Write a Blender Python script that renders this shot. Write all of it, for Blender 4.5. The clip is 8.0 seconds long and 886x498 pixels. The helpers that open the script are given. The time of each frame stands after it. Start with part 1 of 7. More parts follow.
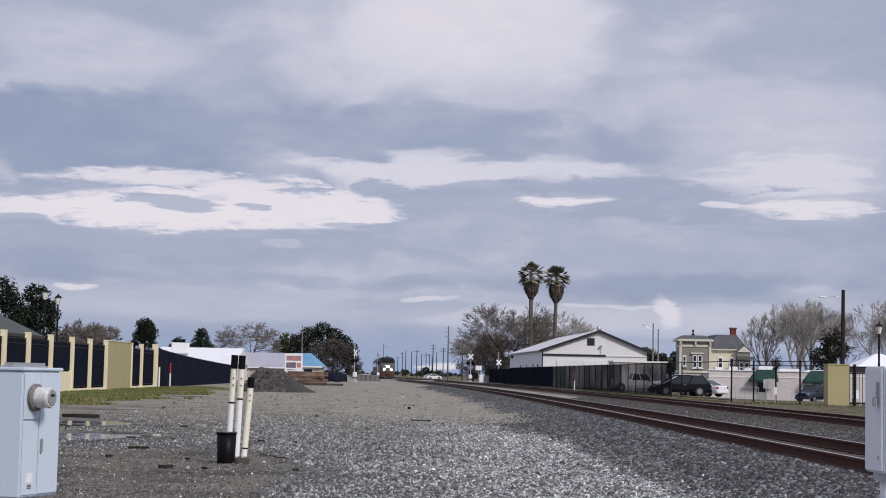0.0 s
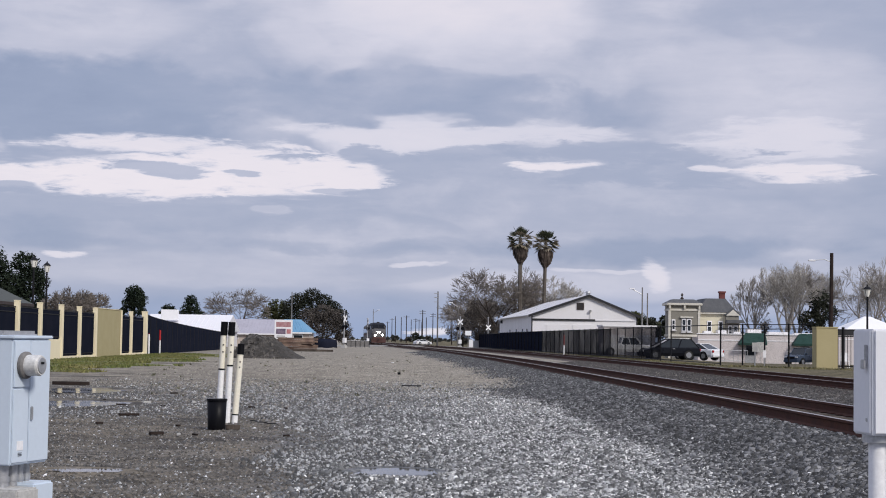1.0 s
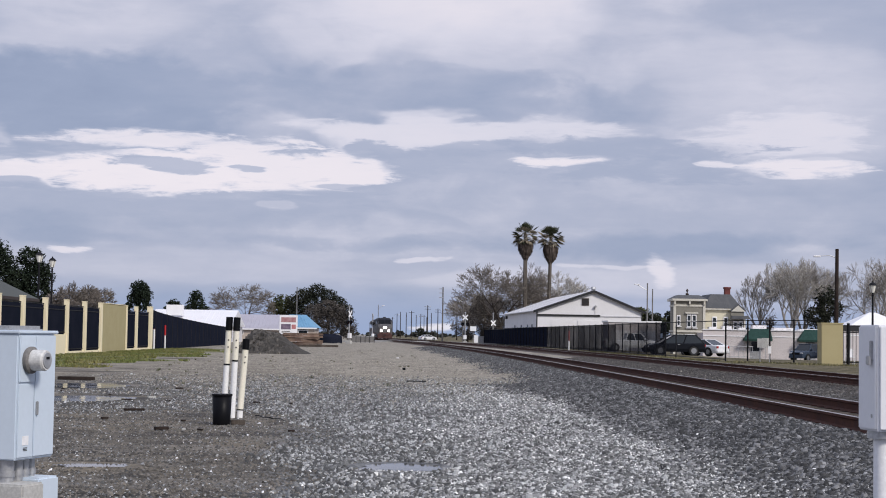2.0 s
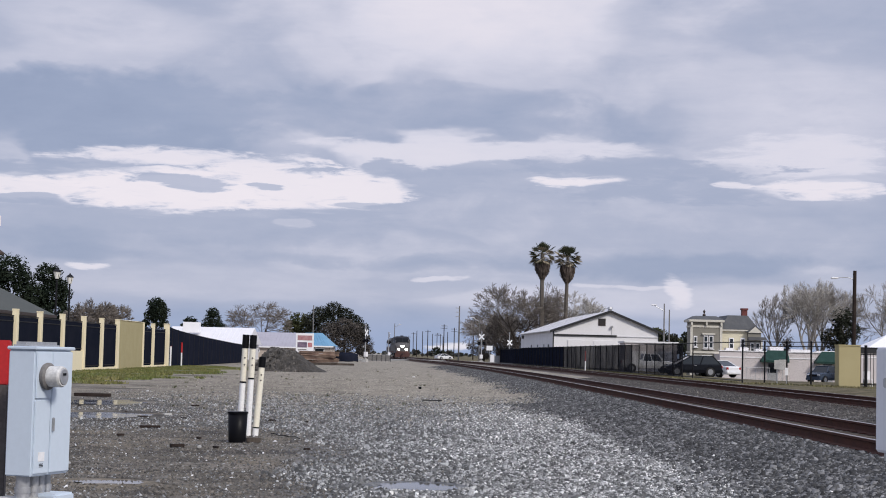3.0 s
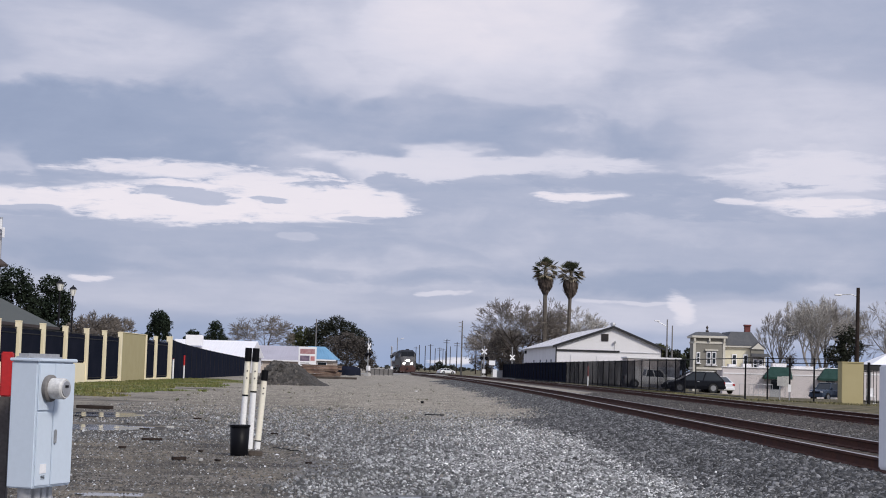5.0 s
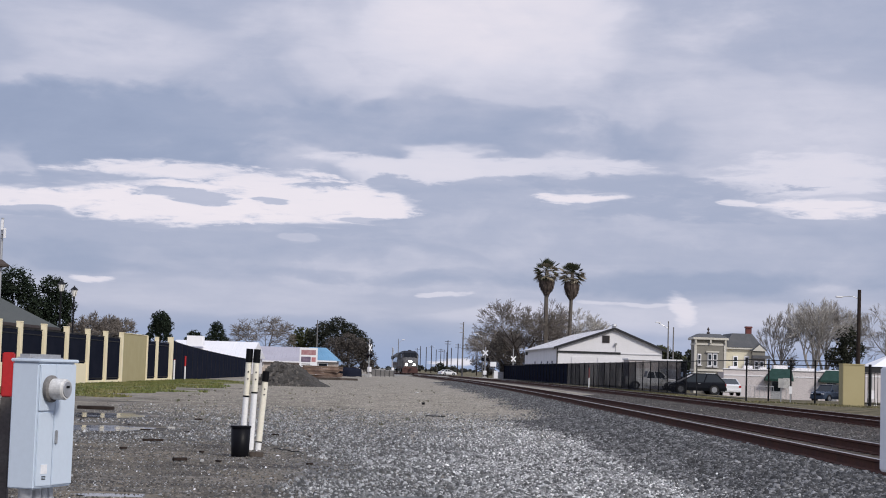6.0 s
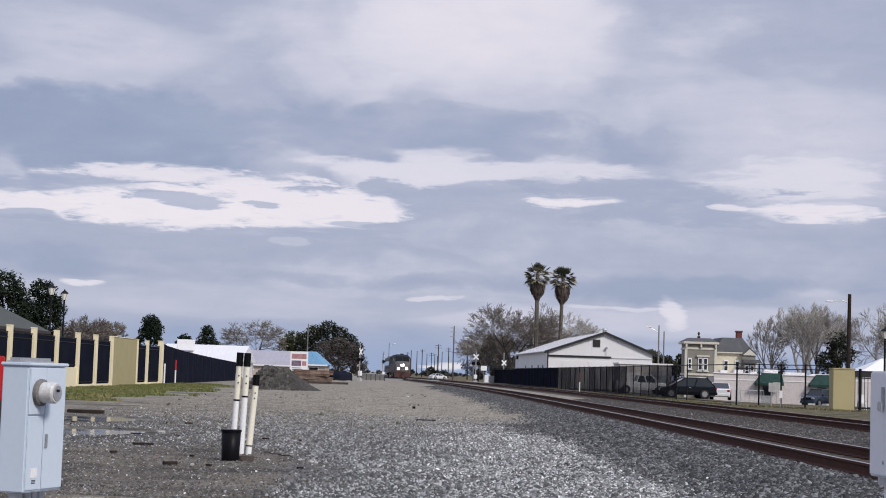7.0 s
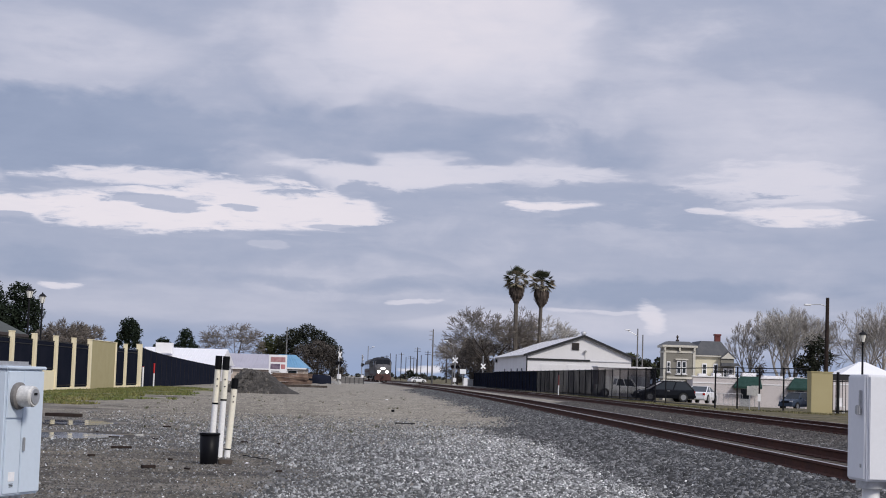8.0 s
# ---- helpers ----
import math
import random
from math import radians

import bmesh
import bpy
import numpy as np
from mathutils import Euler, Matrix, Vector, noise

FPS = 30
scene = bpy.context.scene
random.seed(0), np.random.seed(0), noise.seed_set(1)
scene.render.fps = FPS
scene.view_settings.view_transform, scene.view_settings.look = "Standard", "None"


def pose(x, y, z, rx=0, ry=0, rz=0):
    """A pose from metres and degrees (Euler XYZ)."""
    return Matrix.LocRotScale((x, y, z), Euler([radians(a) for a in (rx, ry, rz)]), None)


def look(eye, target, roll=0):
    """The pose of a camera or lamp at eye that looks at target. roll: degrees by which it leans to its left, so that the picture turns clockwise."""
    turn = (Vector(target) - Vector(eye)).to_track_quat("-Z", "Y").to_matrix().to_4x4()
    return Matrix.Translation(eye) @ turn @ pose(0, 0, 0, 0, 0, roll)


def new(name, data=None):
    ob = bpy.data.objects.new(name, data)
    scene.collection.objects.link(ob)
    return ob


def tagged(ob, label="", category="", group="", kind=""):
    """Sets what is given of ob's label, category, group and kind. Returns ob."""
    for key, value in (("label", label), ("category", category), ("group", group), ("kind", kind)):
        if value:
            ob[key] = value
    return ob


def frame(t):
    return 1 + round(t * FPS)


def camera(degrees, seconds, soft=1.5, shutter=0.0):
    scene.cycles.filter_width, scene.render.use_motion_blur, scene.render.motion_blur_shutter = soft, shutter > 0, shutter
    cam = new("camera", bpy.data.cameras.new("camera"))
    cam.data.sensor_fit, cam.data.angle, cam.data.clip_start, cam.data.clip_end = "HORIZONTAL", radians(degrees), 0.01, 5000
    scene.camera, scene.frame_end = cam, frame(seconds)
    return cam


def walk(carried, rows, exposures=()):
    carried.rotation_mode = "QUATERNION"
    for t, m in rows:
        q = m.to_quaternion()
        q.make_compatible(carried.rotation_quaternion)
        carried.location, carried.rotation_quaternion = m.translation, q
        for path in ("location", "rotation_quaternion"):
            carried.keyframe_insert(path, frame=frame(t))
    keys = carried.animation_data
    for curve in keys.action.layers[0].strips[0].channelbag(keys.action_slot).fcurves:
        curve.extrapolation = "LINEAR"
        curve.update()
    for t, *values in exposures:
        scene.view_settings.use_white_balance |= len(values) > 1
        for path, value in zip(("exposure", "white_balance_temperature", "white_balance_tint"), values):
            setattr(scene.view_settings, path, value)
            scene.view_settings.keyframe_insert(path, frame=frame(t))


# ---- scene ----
cam = camera(30.0, 8.0, soft=1.0)
walk(cam, [
    (0, pose(0, 0, 1.38, 94.335, -1.213, -0.595)),
    (0.5, pose(0, 0, 1.38, 93.764, -1.043, -0.809)),
    (1, pose(0, 0, 1.38, 93.144, -0.860, -0.951)),
    (1.5, pose(0, 0, 1.38, 92.858, -0.854, -0.937)),
    (3, pose(0, 0, 1.38, 93.637, -1.343, -0.218)),
    (3.5, pose(0, 0, 1.38, 93.929, -1.493, -0.103)),
    (4, pose(0, 0, 1.38, 94.099, -1.603, -0.099)),
    (4.5, pose(0, 0, 1.38, 94.128, -1.656, -0.137)),
    (6, pose(0, 0, 1.38, 94.176, -1.815, -0.093)),
    (6.5, pose(0, 0, 1.38, 94.232, -1.850, -0.165)),
    (7, pose(0, 0, 1.38, 94.324, -1.860, -0.417)),
    (7.5, pose(0, 0, 1.38, 94.364, -1.842, -0.734)),
    (8, pose(0, 0, 1.38, 94.461, -1.865, -1.141)),
], exposures=[(0, 0.09), (1, 0.17), (2, 0.20), (6.5, 0.20), (8, 0.12)])


# ---- world, sun, exposure ----
SUN_AZ, SUN_EL = 140.0, 38.0   # degrees clockwise from the view's forward axis


class Nodes:
    """Small helper to write shader arithmetic."""

    def __init__(self, tree):
        self.t = tree

    def n(self, kind, **props):
        node = self.t.nodes.new(kind)
        for k, v in props.items():
            setattr(node, k, v)
        return node

    def put(self, socket, value):
        if isinstance(value, bpy.types.NodeSocket):
            self.t.links.new(value, socket)
        else:
            socket.default_value = value

    def m(self, op, a, b=0.0, c=0.0, clamp=False):
        node = self.n("ShaderNodeMath", operation=op, use_clamp=clamp)
        for s, v in zip(node.inputs, (a, b, c)):
            self.put(s, v)
        return node.outputs[0]

    def mapr(self, v, a, b, c=0.0, d=1.0, smooth=True):
        node = self.n("ShaderNodeMapRange", interpolation_type="SMOOTHSTEP" if smooth else "LINEAR")
        for s, x in zip(node.inputs, (v, a, b, c, d)):
            self.put(s, x)
        return node.outputs[0]

    def xyz(self, x, y, z):
        node = self.n("ShaderNodeCombineXYZ")
        for s, v in zip(node.inputs, (x, y, z)):
            self.put(s, v)
        return node.outputs[0]

    def noise(self, vec, scale, detail=4.0, rough=0.55, distortion=0.0):
        node = self.n("ShaderNodeTexNoise")
        self.put(node.inputs["Vector"], vec)
        node.inputs["Scale"].default_value = scale
        node.inputs["Detail"].default_value = detail
        node.inputs["Roughness"].default_value = rough
        node.inputs["Distortion"].default_value = distortion
        return node.outputs["Fac"]

    def mix(self, fac, a, b, blend="MIX"):
        node = self.n("ShaderNodeMix", data_type="RGBA", blend_type=blend)
        self.put(node.inputs[0], fac)
        for s, v in ((node.inputs[6], a), (node.inputs[7], b)):
            self.put(s, v if isinstance(v, bpy.types.NodeSocket) else (*v[:3], 1.0))
        return node.outputs[2]

    def ramp(self, fac, stops):
        node = self.n("ShaderNodeValToRGB")
        e = node.color_ramp.elements
        while len(e) < len(stops):
            e.new(0.5)
        for el, (p, c) in zip(e, stops):
            el.position, el.color = p, (*c, 1.0)
        self.put(node.inputs[0], fac)
        return node.outputs[0]


def build_world():
    world = bpy.data.worlds.new("overcast_sky")
    scene.world = world
    world.use_nodes = True
    t = world.node_tree
    t.nodes.clear()
    k = Nodes(t)
    sky = k.n("ShaderNodeTexSky", sky_type="NISHITA", sun_disc=False)
    sky.sun_elevation, sky.sun_rotation = radians(SUN_EL), radians(SUN_AZ)
    clear = k.mix(1.0, sky.outputs[0], (0.10, 0.10, 0.10), "MULTIPLY")
    pos = k.n("ShaderNodeTexCoord").outputs["Generated"]
    sep = k.n("ShaderNodeSeparateXYZ")
    k.put(sep.inputs[0], pos)
    x, y, z = sep.outputs
    az = k.m("MULTIPLY", k.m("ARCTAN2", x, y), 180 / math.pi)
    el = k.m("MULTIPLY", k.m("ARCSINE", z), 180 / math.pi)
    # cloud space: degrees, squeezed upright because the layers are seen edge-on low down
    def cloud(fa, fe, seed, detail=6.0, rough=0.58, swirl=0.0):
        return k.noise(k.xyz(k.m("MULTIPLY", az, fa), k.m("MULTIPLY", el, fe), seed), 1.0, detail, rough, swirl)

    def off(field, amount):
        return k.m("MULTIPLY", k.m("SUBTRACT", field, 0.5), amount)

    big = cloud(0.08, 0.30, 9.0, 5.0, 0.5, 0.3)
    billow = cloud(0.22, 0.46, 5.0, 6.0, 0.50, 0.5)
    puffs = cloud(0.55, 1.15, 2.0, 6.0, 0.58, 0.4)
    veil = cloud(0.10, 1.30, 12.0, 5.0, 0.55)
    edge = cloud(0.55, 3.3, 21.0, 7.0, 0.62, 0.35)
    soft_a, soft_b = cloud(0.20, 0.45, 15.0, 4.0, 0.5, 0.3), cloud(0.22, 0.50, 31.0, 4.0, 0.5, 0.3)
    wide_a, wide_e = k.m("ADD", az, off(soft_a, 6.5)), k.m("ADD", el, off(soft_b, 2.6))
    near_a, near_e = k.m("ADD", az, off(soft_a, 4.5)), k.m("ADD", el, off(soft_b, 1.0))
    v = k.m("ADD", 0.47, k.m("ADD", off(big, 0.34), off(veil, k.mapr(el, 9.0, 4.0, 0.06, 0.22))))
    # azimuth, elevation, half widths, brightness, softness
    masses = [
        (0.68, 11.54, 6.2, 2.3, 0.76, 0.9), (1.25, 12.51, 3.86, 1.54, 0.88, 0.9), (7.61, 9.9, 3.47, 0.87, 0.60, 0.8), (-11.81, 10.68, 3.67, 1.54, 0.64, 0.9), (-11.31, 7.85, 7.72, 1.45, 0.24, 0.6),
        (-1, 8.23, 8.11, 0.77, 0.36, 0.8), (3.15, 7.75, 4.44, 0.39, 0.36, 0.7), (12.6, 8.2, 4.25, 2.2, 0.66, 0.9), (-15.08, 6.36, 1.35, 0.87, 0.6, 0.6), (1.85, 4.79, 2.9, 0.62, 0.56, 0.8),
        (-1.45, 3.49, 1.35, 0.54, 0.54, 0.8), (13.13, 11.77, 3.09, 1.16, 0.48, 0.9), (-1.36, 7.01, 4.25, 0.58, 0.8, 0.8), (-8.85, 3.82, 5.79, 0.54, 0.38, 0.8), (8.09, 4.5, 5.79, 0.58, 0.52, 0.9),
    ]
    layers = [
        (7.15, 3.18, 8.3, 0.39, 0.22, 0.8), (-10.73, 3.21, 1.93, 0.29, 0.28, 0.8), (-3.2, 3.14, 4.25, 0.27, 0.32, 0.8), (-8.79, 2.24, 6.37, 0.54, 0.6, 0.7), (6.21, 2.01, 6.18, 0.50, 0.68, 0.7),
        (-0.44, 2.34, 2.9, 0.27, 0.5, 0.7),
    ]
    gaps = [
        (-13.64, 5.22, 3.28, 0.42, 0.97, 0.6), (-9.87, 5.4, 3.86, 0.62, 1, 0.6), (-6.22, 5.67, 4.63, 0.69, 1, 0.6), (-3.09, 5.75, 1.93, 0.62, 0.97, 0.45), (-8.96, 6.45, 3.67, 0.31, 0.94, 0.8),
        (-0.57, 7.08, 3.67, 0.39, 0.8, 0.95), (4.35, 7.08, 2.7, 0.35, 0.76, 0.95), (4.56, 6.09, 1.64, 0.19, 0.98, 0.5), (9.79, 6.03, 0.54, 0.14, 0.85, 0.5), (12.82, 5.86, 2.61, 0.29, 0.96, 0.6),
        (12.25, 6.95, 2.9, 0.68, 0.8, 0.9), (-5.04, 4.37, 0.62, 0.14, 0.92, 0.5), (-11.37, 2.68, 0.58, 0.14, 0.85, 0.5), (6.2, 2.55, 1.35, 0.07, 0.70, 0.8), (0.14, 2.63, 0.87, 0.08, 0.72, 0.6),
    ]
    flecks = [
        (-12.74, 6, 2.61, 0.25, 0.34, 0.6), (-8.73, 5.71, 1.27, 0.21, 0.36, 0.4), (-6.31, 5.69, 0.54, 0.12, 0.38, 0.4), (-14.54, 4.78, 1.2, 0.17, 0.36, 0.4), (-1.18, 6.39, 1.51, 0.29, 0.36, 0.4),
        (0.25, 5.97, 1.35, 0.42, 0.42, 0.5), (2, 6.5, 1.45, 0.27, 0.42, 0.5), (6.89, 6.51, 3.86, 0.39, 0.36, 0.5), (7.59, 5.63, 3.47, 0.35, 0.36, 0.6), (13.75, 6.19, 1.45, 0.1, 0.6, 0.5),
        (-2.88, 5.19, 1.25, 0.12, 0.42, 0.4), (-9.07, 4.36, 6.95, 0.31, 0.42, 0.6), (-3.26, 4.76, 2.12, 0.27, 0.4, 0.6), (7.8, 2.36, 0.55, 0.5, 0.92, 0.95),
    ]

    def over(v, a, e, spec, ragged, cover):
        a0, e0, ha, he, level, soft = spec
        da = k.m("MULTIPLY", k.m("SUBTRACT", a, a0), 1 / ha)
        de = k.m("MULTIPLY", k.m("SUBTRACT", e, e0), 1 / he)
        q = k.m("ADD", k.m("MULTIPLY", da, da), k.m("MULTIPLY_ADD", de, de, ragged))
        return k.m("MULTIPLY_ADD", k.mapr(q, 1.0 + soft, 1.0 - soft, 0.0, cover), k.m("SUBTRACT", level, v), v)

    loose, torn = k.m("ADD", off(billow, 4.2), off(puffs, 1.0)), k.m("ADD", off(edge, 4.6), off(puffs, 2.4))
    for spec in masses:
        v = over(v, wide_a, wide_e, spec, loose, 0.88)
    v = k.m("ADD", v, k.m("ADD", off(billow, 0.40), off(puffs, 0.10)))
    for spec in layers:
        v = over(v, near_a, near_e, spec, loose, 0.70)
    for spec in gaps:
        v = over(v, near_a, near_e, spec, torn, 0.92)
    for spec in flecks:
        v = over(v, near_a, near_e, spec, torn, 0.70)
    v = k.m("ADD", v, k.m("ADD", off(edge, 0.08), off(puffs, 0.08)))
    col = k.ramp(v, [(0.0, (0.212, 0.260, 0.390)), (0.28, (0.286, 0.333, 0.466)), (0.50, (0.386, 0.415, 0.536)), (0.72, (0.592, 0.588, 0.684)), (1.0, (0.755, 0.705, 0.760))])
    # blue-grey haze at the foot of the sky, brighter deck overhead
    haze = k.mapr(el, 2.1, 0.1)
    col = k.mix(k.m("MULTIPLY", haze, 0.82), col, (0.266, 0.345, 0.535))
    # bright break of cloud on the horizon
    col = k.mix(over(0.0, near_a, el, (0.44, 0.26, 0.62, 0.16, 1.0, 0.6), torn, 0.9), col, (0.72, 0.70, 0.76))
    overhead = k.mapr(el, 14.0, 70.0, 1.0, 1.7)
    lit = k.n("ShaderNodeVectorMath", operation="SCALE")
    k.put(lit.inputs[0], col)
    k.put(lit.inputs["Scale"], overhead)
    cover = k.mapr(big, 0.05, 0.25, 0.86, 0.97)
    final = k.mix(cover, clear, lit.outputs[0])
    bg = k.n("ShaderNodeBackground")
    k.put(bg.inputs["Color"], final)
    bg.inputs["Strength"].default_value = 1.0
    out = k.n("ShaderNodeOutputWorld")
    t.links.new(bg.outputs[0], out.inputs[0])


build_world()
sun_data = bpy.data.lights.new("sun", "SUN")
sun_data.energy, sun_data.angle, sun_data.color = 2.3, radians(12), (1.0, 0.95, 0.88)
sun = new("sun", sun_data)
sun.matrix_world = look((60 * math.sin(radians(SUN_AZ)), 60 * math.cos(radians(SUN_AZ)), 60 * math.tan(radians(SUN_EL))), (0, 0, 0))


# ---- materials ----
def mat(name, col, col2=None, rough=0.7, metal=0.0, scale=3.0, fine=40.0, var=0.25, bump=0.15, bump_d=0.01, spec=0.5, streak=0.0, randomise=0.0, grit=0.0):
    """A surface with large stains, fine grain, relief, and a little change of gloss."""
    m = bpy.data.materials.new(name)
    m.use_nodes = True
    k = Nodes(m.node_tree)
    b = m.node_tree.nodes["Principled BSDF"]
    co = k.n("ShaderNodeTexCoord").outputs["Object"]
    vec = co
    if streak:
        mp = k.n("ShaderNodeMapping")
        mp.inputs["Scale"].default_value = (1, 1, 1 / streak)
        k.put(mp.inputs[0], co)
        vec = mp.outputs[0]
    big = k.noise(vec, scale, 4.0, 0.6)
    small = k.noise(co, fine, 3.0, 0.6)
    c2 = col2 or tuple(c * 0.6 for c in col)
    f = k.mapr(big, 0.35, 0.68, 0.0, 1.0)
    c = k.mix(k.m("MULTIPLY", f, min(1.0, var * 2.2)), col, c2)
    g = k.mapr(small, 0.3, 0.7, 1 - var * 0.8, 1 + var * 0.45, smooth=False)
    if grit:
        g = k.m("MULTIPLY", g, k.mapr(k.noise(co, fine * 3.1, 2.0, 0.5), 0.35, 0.65, 1 - grit, 1 + grit, smooth=False))
    if randomise:
        info = k.n("ShaderNodeNewGeometry").outputs["Random Per Island"]
        ob = k.n("ShaderNodeObjectInfo").outputs["Random"]
        r = k.m("FRACT", k.m("ADD", info, ob))
        if randomise > 0.69:      # broken rock: mostly dark, a few bright; spread also paints lit facets, shaded gaps
            g = k.m("MULTIPLY", g, k.m("MULTIPLY_ADD", k.m("POWER", r, 2.7), 2.35, 0.36))
        else:
            g = k.m("MULTIPLY", g, k.mapr(r, 0, 1, 1 - randomise, 1 + randomise, smooth=False))
    sc = k.n("ShaderNodeVectorMath", operation="SCALE")
    k.put(sc.inputs[0], c)
    k.put(sc.inputs["Scale"], g)
    k.put(b.inputs["Base Color"], sc.outputs[0])
    k.put(b.inputs["Roughness"], k.mapr(big, 0.3, 0.7, max(0.03, rough - 0.10), min(1.0, rough + 0.08), smooth=False))
    b.inputs["Metallic"].default_value = metal
    b.inputs["Specular IOR Level"].default_value = spec
    if bump:
        bp = k.n("ShaderNodeBump")
        bp.inputs["Strength"].default_value = bump
        bp.inputs["Distance"].default_value = bump_d
        k.put(bp.inputs["Height"], small)
        k.put(b.inputs["Normal"], bp.outputs[0])
    return m


def glow(name, col, strength):
    m = bpy.data.materials.new(name)
    m.use_nodes = True
    b = m.node_tree.nodes["Principled BSDF"]
    b.inputs["Base Color"].default_value = (*col, 1)
    b.inputs["Emission Color"].default_value = (*col, 1)
    b.inputs["Emission Strength"].default_value = strength
    return m


def ground_material():
    m = bpy.data.materials.new("gravel_ground")
    m.use_nodes = True
    k = Nodes(m.node_tree)
    b = m.node_tree.nodes["Principled BSDF"]
    pos = k.n("ShaderNodeNewGeometry").outputs["Position"]
    sep = k.n("ShaderNodeSeparateXYZ")
    k.put(sep.inputs[0], pos)
    x, y, z = sep.outputs
    n1 = k.noise(pos, 0.16, 5.0, 0.6)
    n2 = k.noise(pos, 0.9, 5.0, 0.62)
    n3 = k.noise(pos, 9.0, 4.0, 0.6)
    n4 = k.noise(pos, 38.0, 3.0, 0.6)
    stone = k.n("ShaderNodeTexVoronoi")
    stone.inputs["Scale"].default_value = 17.0
    k.put(stone.inputs["Vector"], pos)
    wob = k.m("ADD", k.m("MULTIPLY", k.m("SUBTRACT", n1, 0.5), 9.0), k.m("MULTIPLY", k.m("SUBTRACT", n2, 0.5), 4.0))
    # grey crushed rock, pale in the wheel tracks
    gravel = k.mix(k.mapr(n2, 0.35, 0.7), (0.085, 0.089, 0.092), (0.165, 0.170, 0.174))
    gravel = k.mix(k.mapr(stone.outputs["Color"], 0.0, 1.0, 0.0, 0.45, smooth=False), gravel, (0.33, 0.33, 0.34))
    # brown compacted earth towards the wall
    earth = k.mix(k.mapr(n2, 0.3, 0.7), (0.075, 0.068, 0.060), (0.185, 0.163, 0.133))
    earth = k.mix(k.mapr(n3, 0.55, 0.75, 0.0, 0.4), earth, (0.17, 0.155, 0.14))
    earth = k.mix(k.mapr(k.noise(pos, 0.33, 5.0, 0.6), 0.48, 0.58, 0.0, 0.8), earth, (0.225, 0.192, 0.147))
    earth = k.mix(k.mapr(k.noise(k.xyz(k.m("MULTIPLY", x, 0.6), y, 8.0), 0.55, 5.0, 0.62), 0.50, 0.60, 0.0, 0.85), earth, (0.038, 0.036, 0.035))
    # pale silt left where water has dried
    silt = k.noise(k.xyz(k.m("MULTIPLY", x, 0.45), k.m("MULTIPLY", y, 1.3), 5.0), 0.7, 4.0, 0.55)
    earth = k.mix(k.mapr(silt, 0.58, 0.64, 0.0, 0.7), earth, (0.235, 0.215, 0.190))
    xe = k.m("ADD", x, k.m("MULTIPLY", y, 0.085))
    e_mask = k.m("MULTIPLY", k.mapr(k.m("ADD", k.m("MULTIPLY_ADD", y, -0.05, xe), k.m("MULTIPLY", wob, 0.35)), -0.2, -1.6), k.mapr(k.m("ADD", y, k.m("MULTIPLY", wob, 1.2)), 52.0, 28.0, 0.45, 1.0))
    # sandy tan middle distance
    tan = k.mix(k.mapr(n2, 0.3, 0.7), (0.200, 0.180, 0.150), (0.385, 0.350, 0.295))
    t_mask = k.mapr(k.m("ADD", y, k.m("MULTIPLY", wob, 2.4)), 34.0, 48.0)
    c = k.mix(t_mask, gravel, tan)
    c = k.mix(k.m("MULTIPLY", e_mask, k.mapr(y, 90.0, 50.0, 0.2, 0.95)), c, earth)
    # dirt beyond the far track
    c = k.mix(k.mapr(k.m("ADD", k.m("ADD", x, k.m("MULTIPLY", y, 0.04)), k.m("MULTIPLY", wob, 0.15)), 14.6, 16.4), c, k.mix(k.mapr(n2, 0.35, 0.65), (0.080, 0.070, 0.042), (0.185, 0.160, 0.105)))
    # wet dark patches
    wet = k.mapr(k.noise(k.xyz(k.m("MULTIPLY", x, 0.5), y, 0.0), 0.22, 5.0, 0.65), 0.54, 0.66)
    wet = k.m("MULTIPLY", wet, k.mapr(xe, 1.0, -4.0, 0.15, 1.0))
    c = k.mix(k.m("MULTIPLY", wet, 0.62), c, (0.055, 0.050, 0.048))
    g = k.m("MULTIPLY", k.mapr(n3, 0.3, 0.7, 0.75, 1.2, smooth=False), k.mapr(n4, 0.3, 0.7, 0.7, 1.25, smooth=False))
    sc = k.n("ShaderNodeVectorMath", operation="SCALE")
    k.put(sc.inputs[0], c)
    k.put(sc.inputs["Scale"], g)
    k.put(b.inputs["Base Color"], sc.outputs[0])
    k.put(b.inputs["Roughness"], k.mapr(wet, 0.0, 1.0, 0.95, 0.84, smooth=False))
    b.inputs["Specular IOR Level"].default_value = 0.10
    bp = k.n("ShaderNodeBump")
    bp.inputs["Strength"].default_value, bp.inputs["Distance"].default_value = 0.9, 0.05
    k.put(bp.inputs["Height"], k.m("ADD", k.m("MULTIPLY", n3, 0.6), k.m("ADD", k.m("MULTIPLY", n4, 0.4), k.m("MULTIPLY", stone.outputs["Distance"], 0.6))))
    k.put(b.inputs["Normal"], bp.outputs[0])
    return m


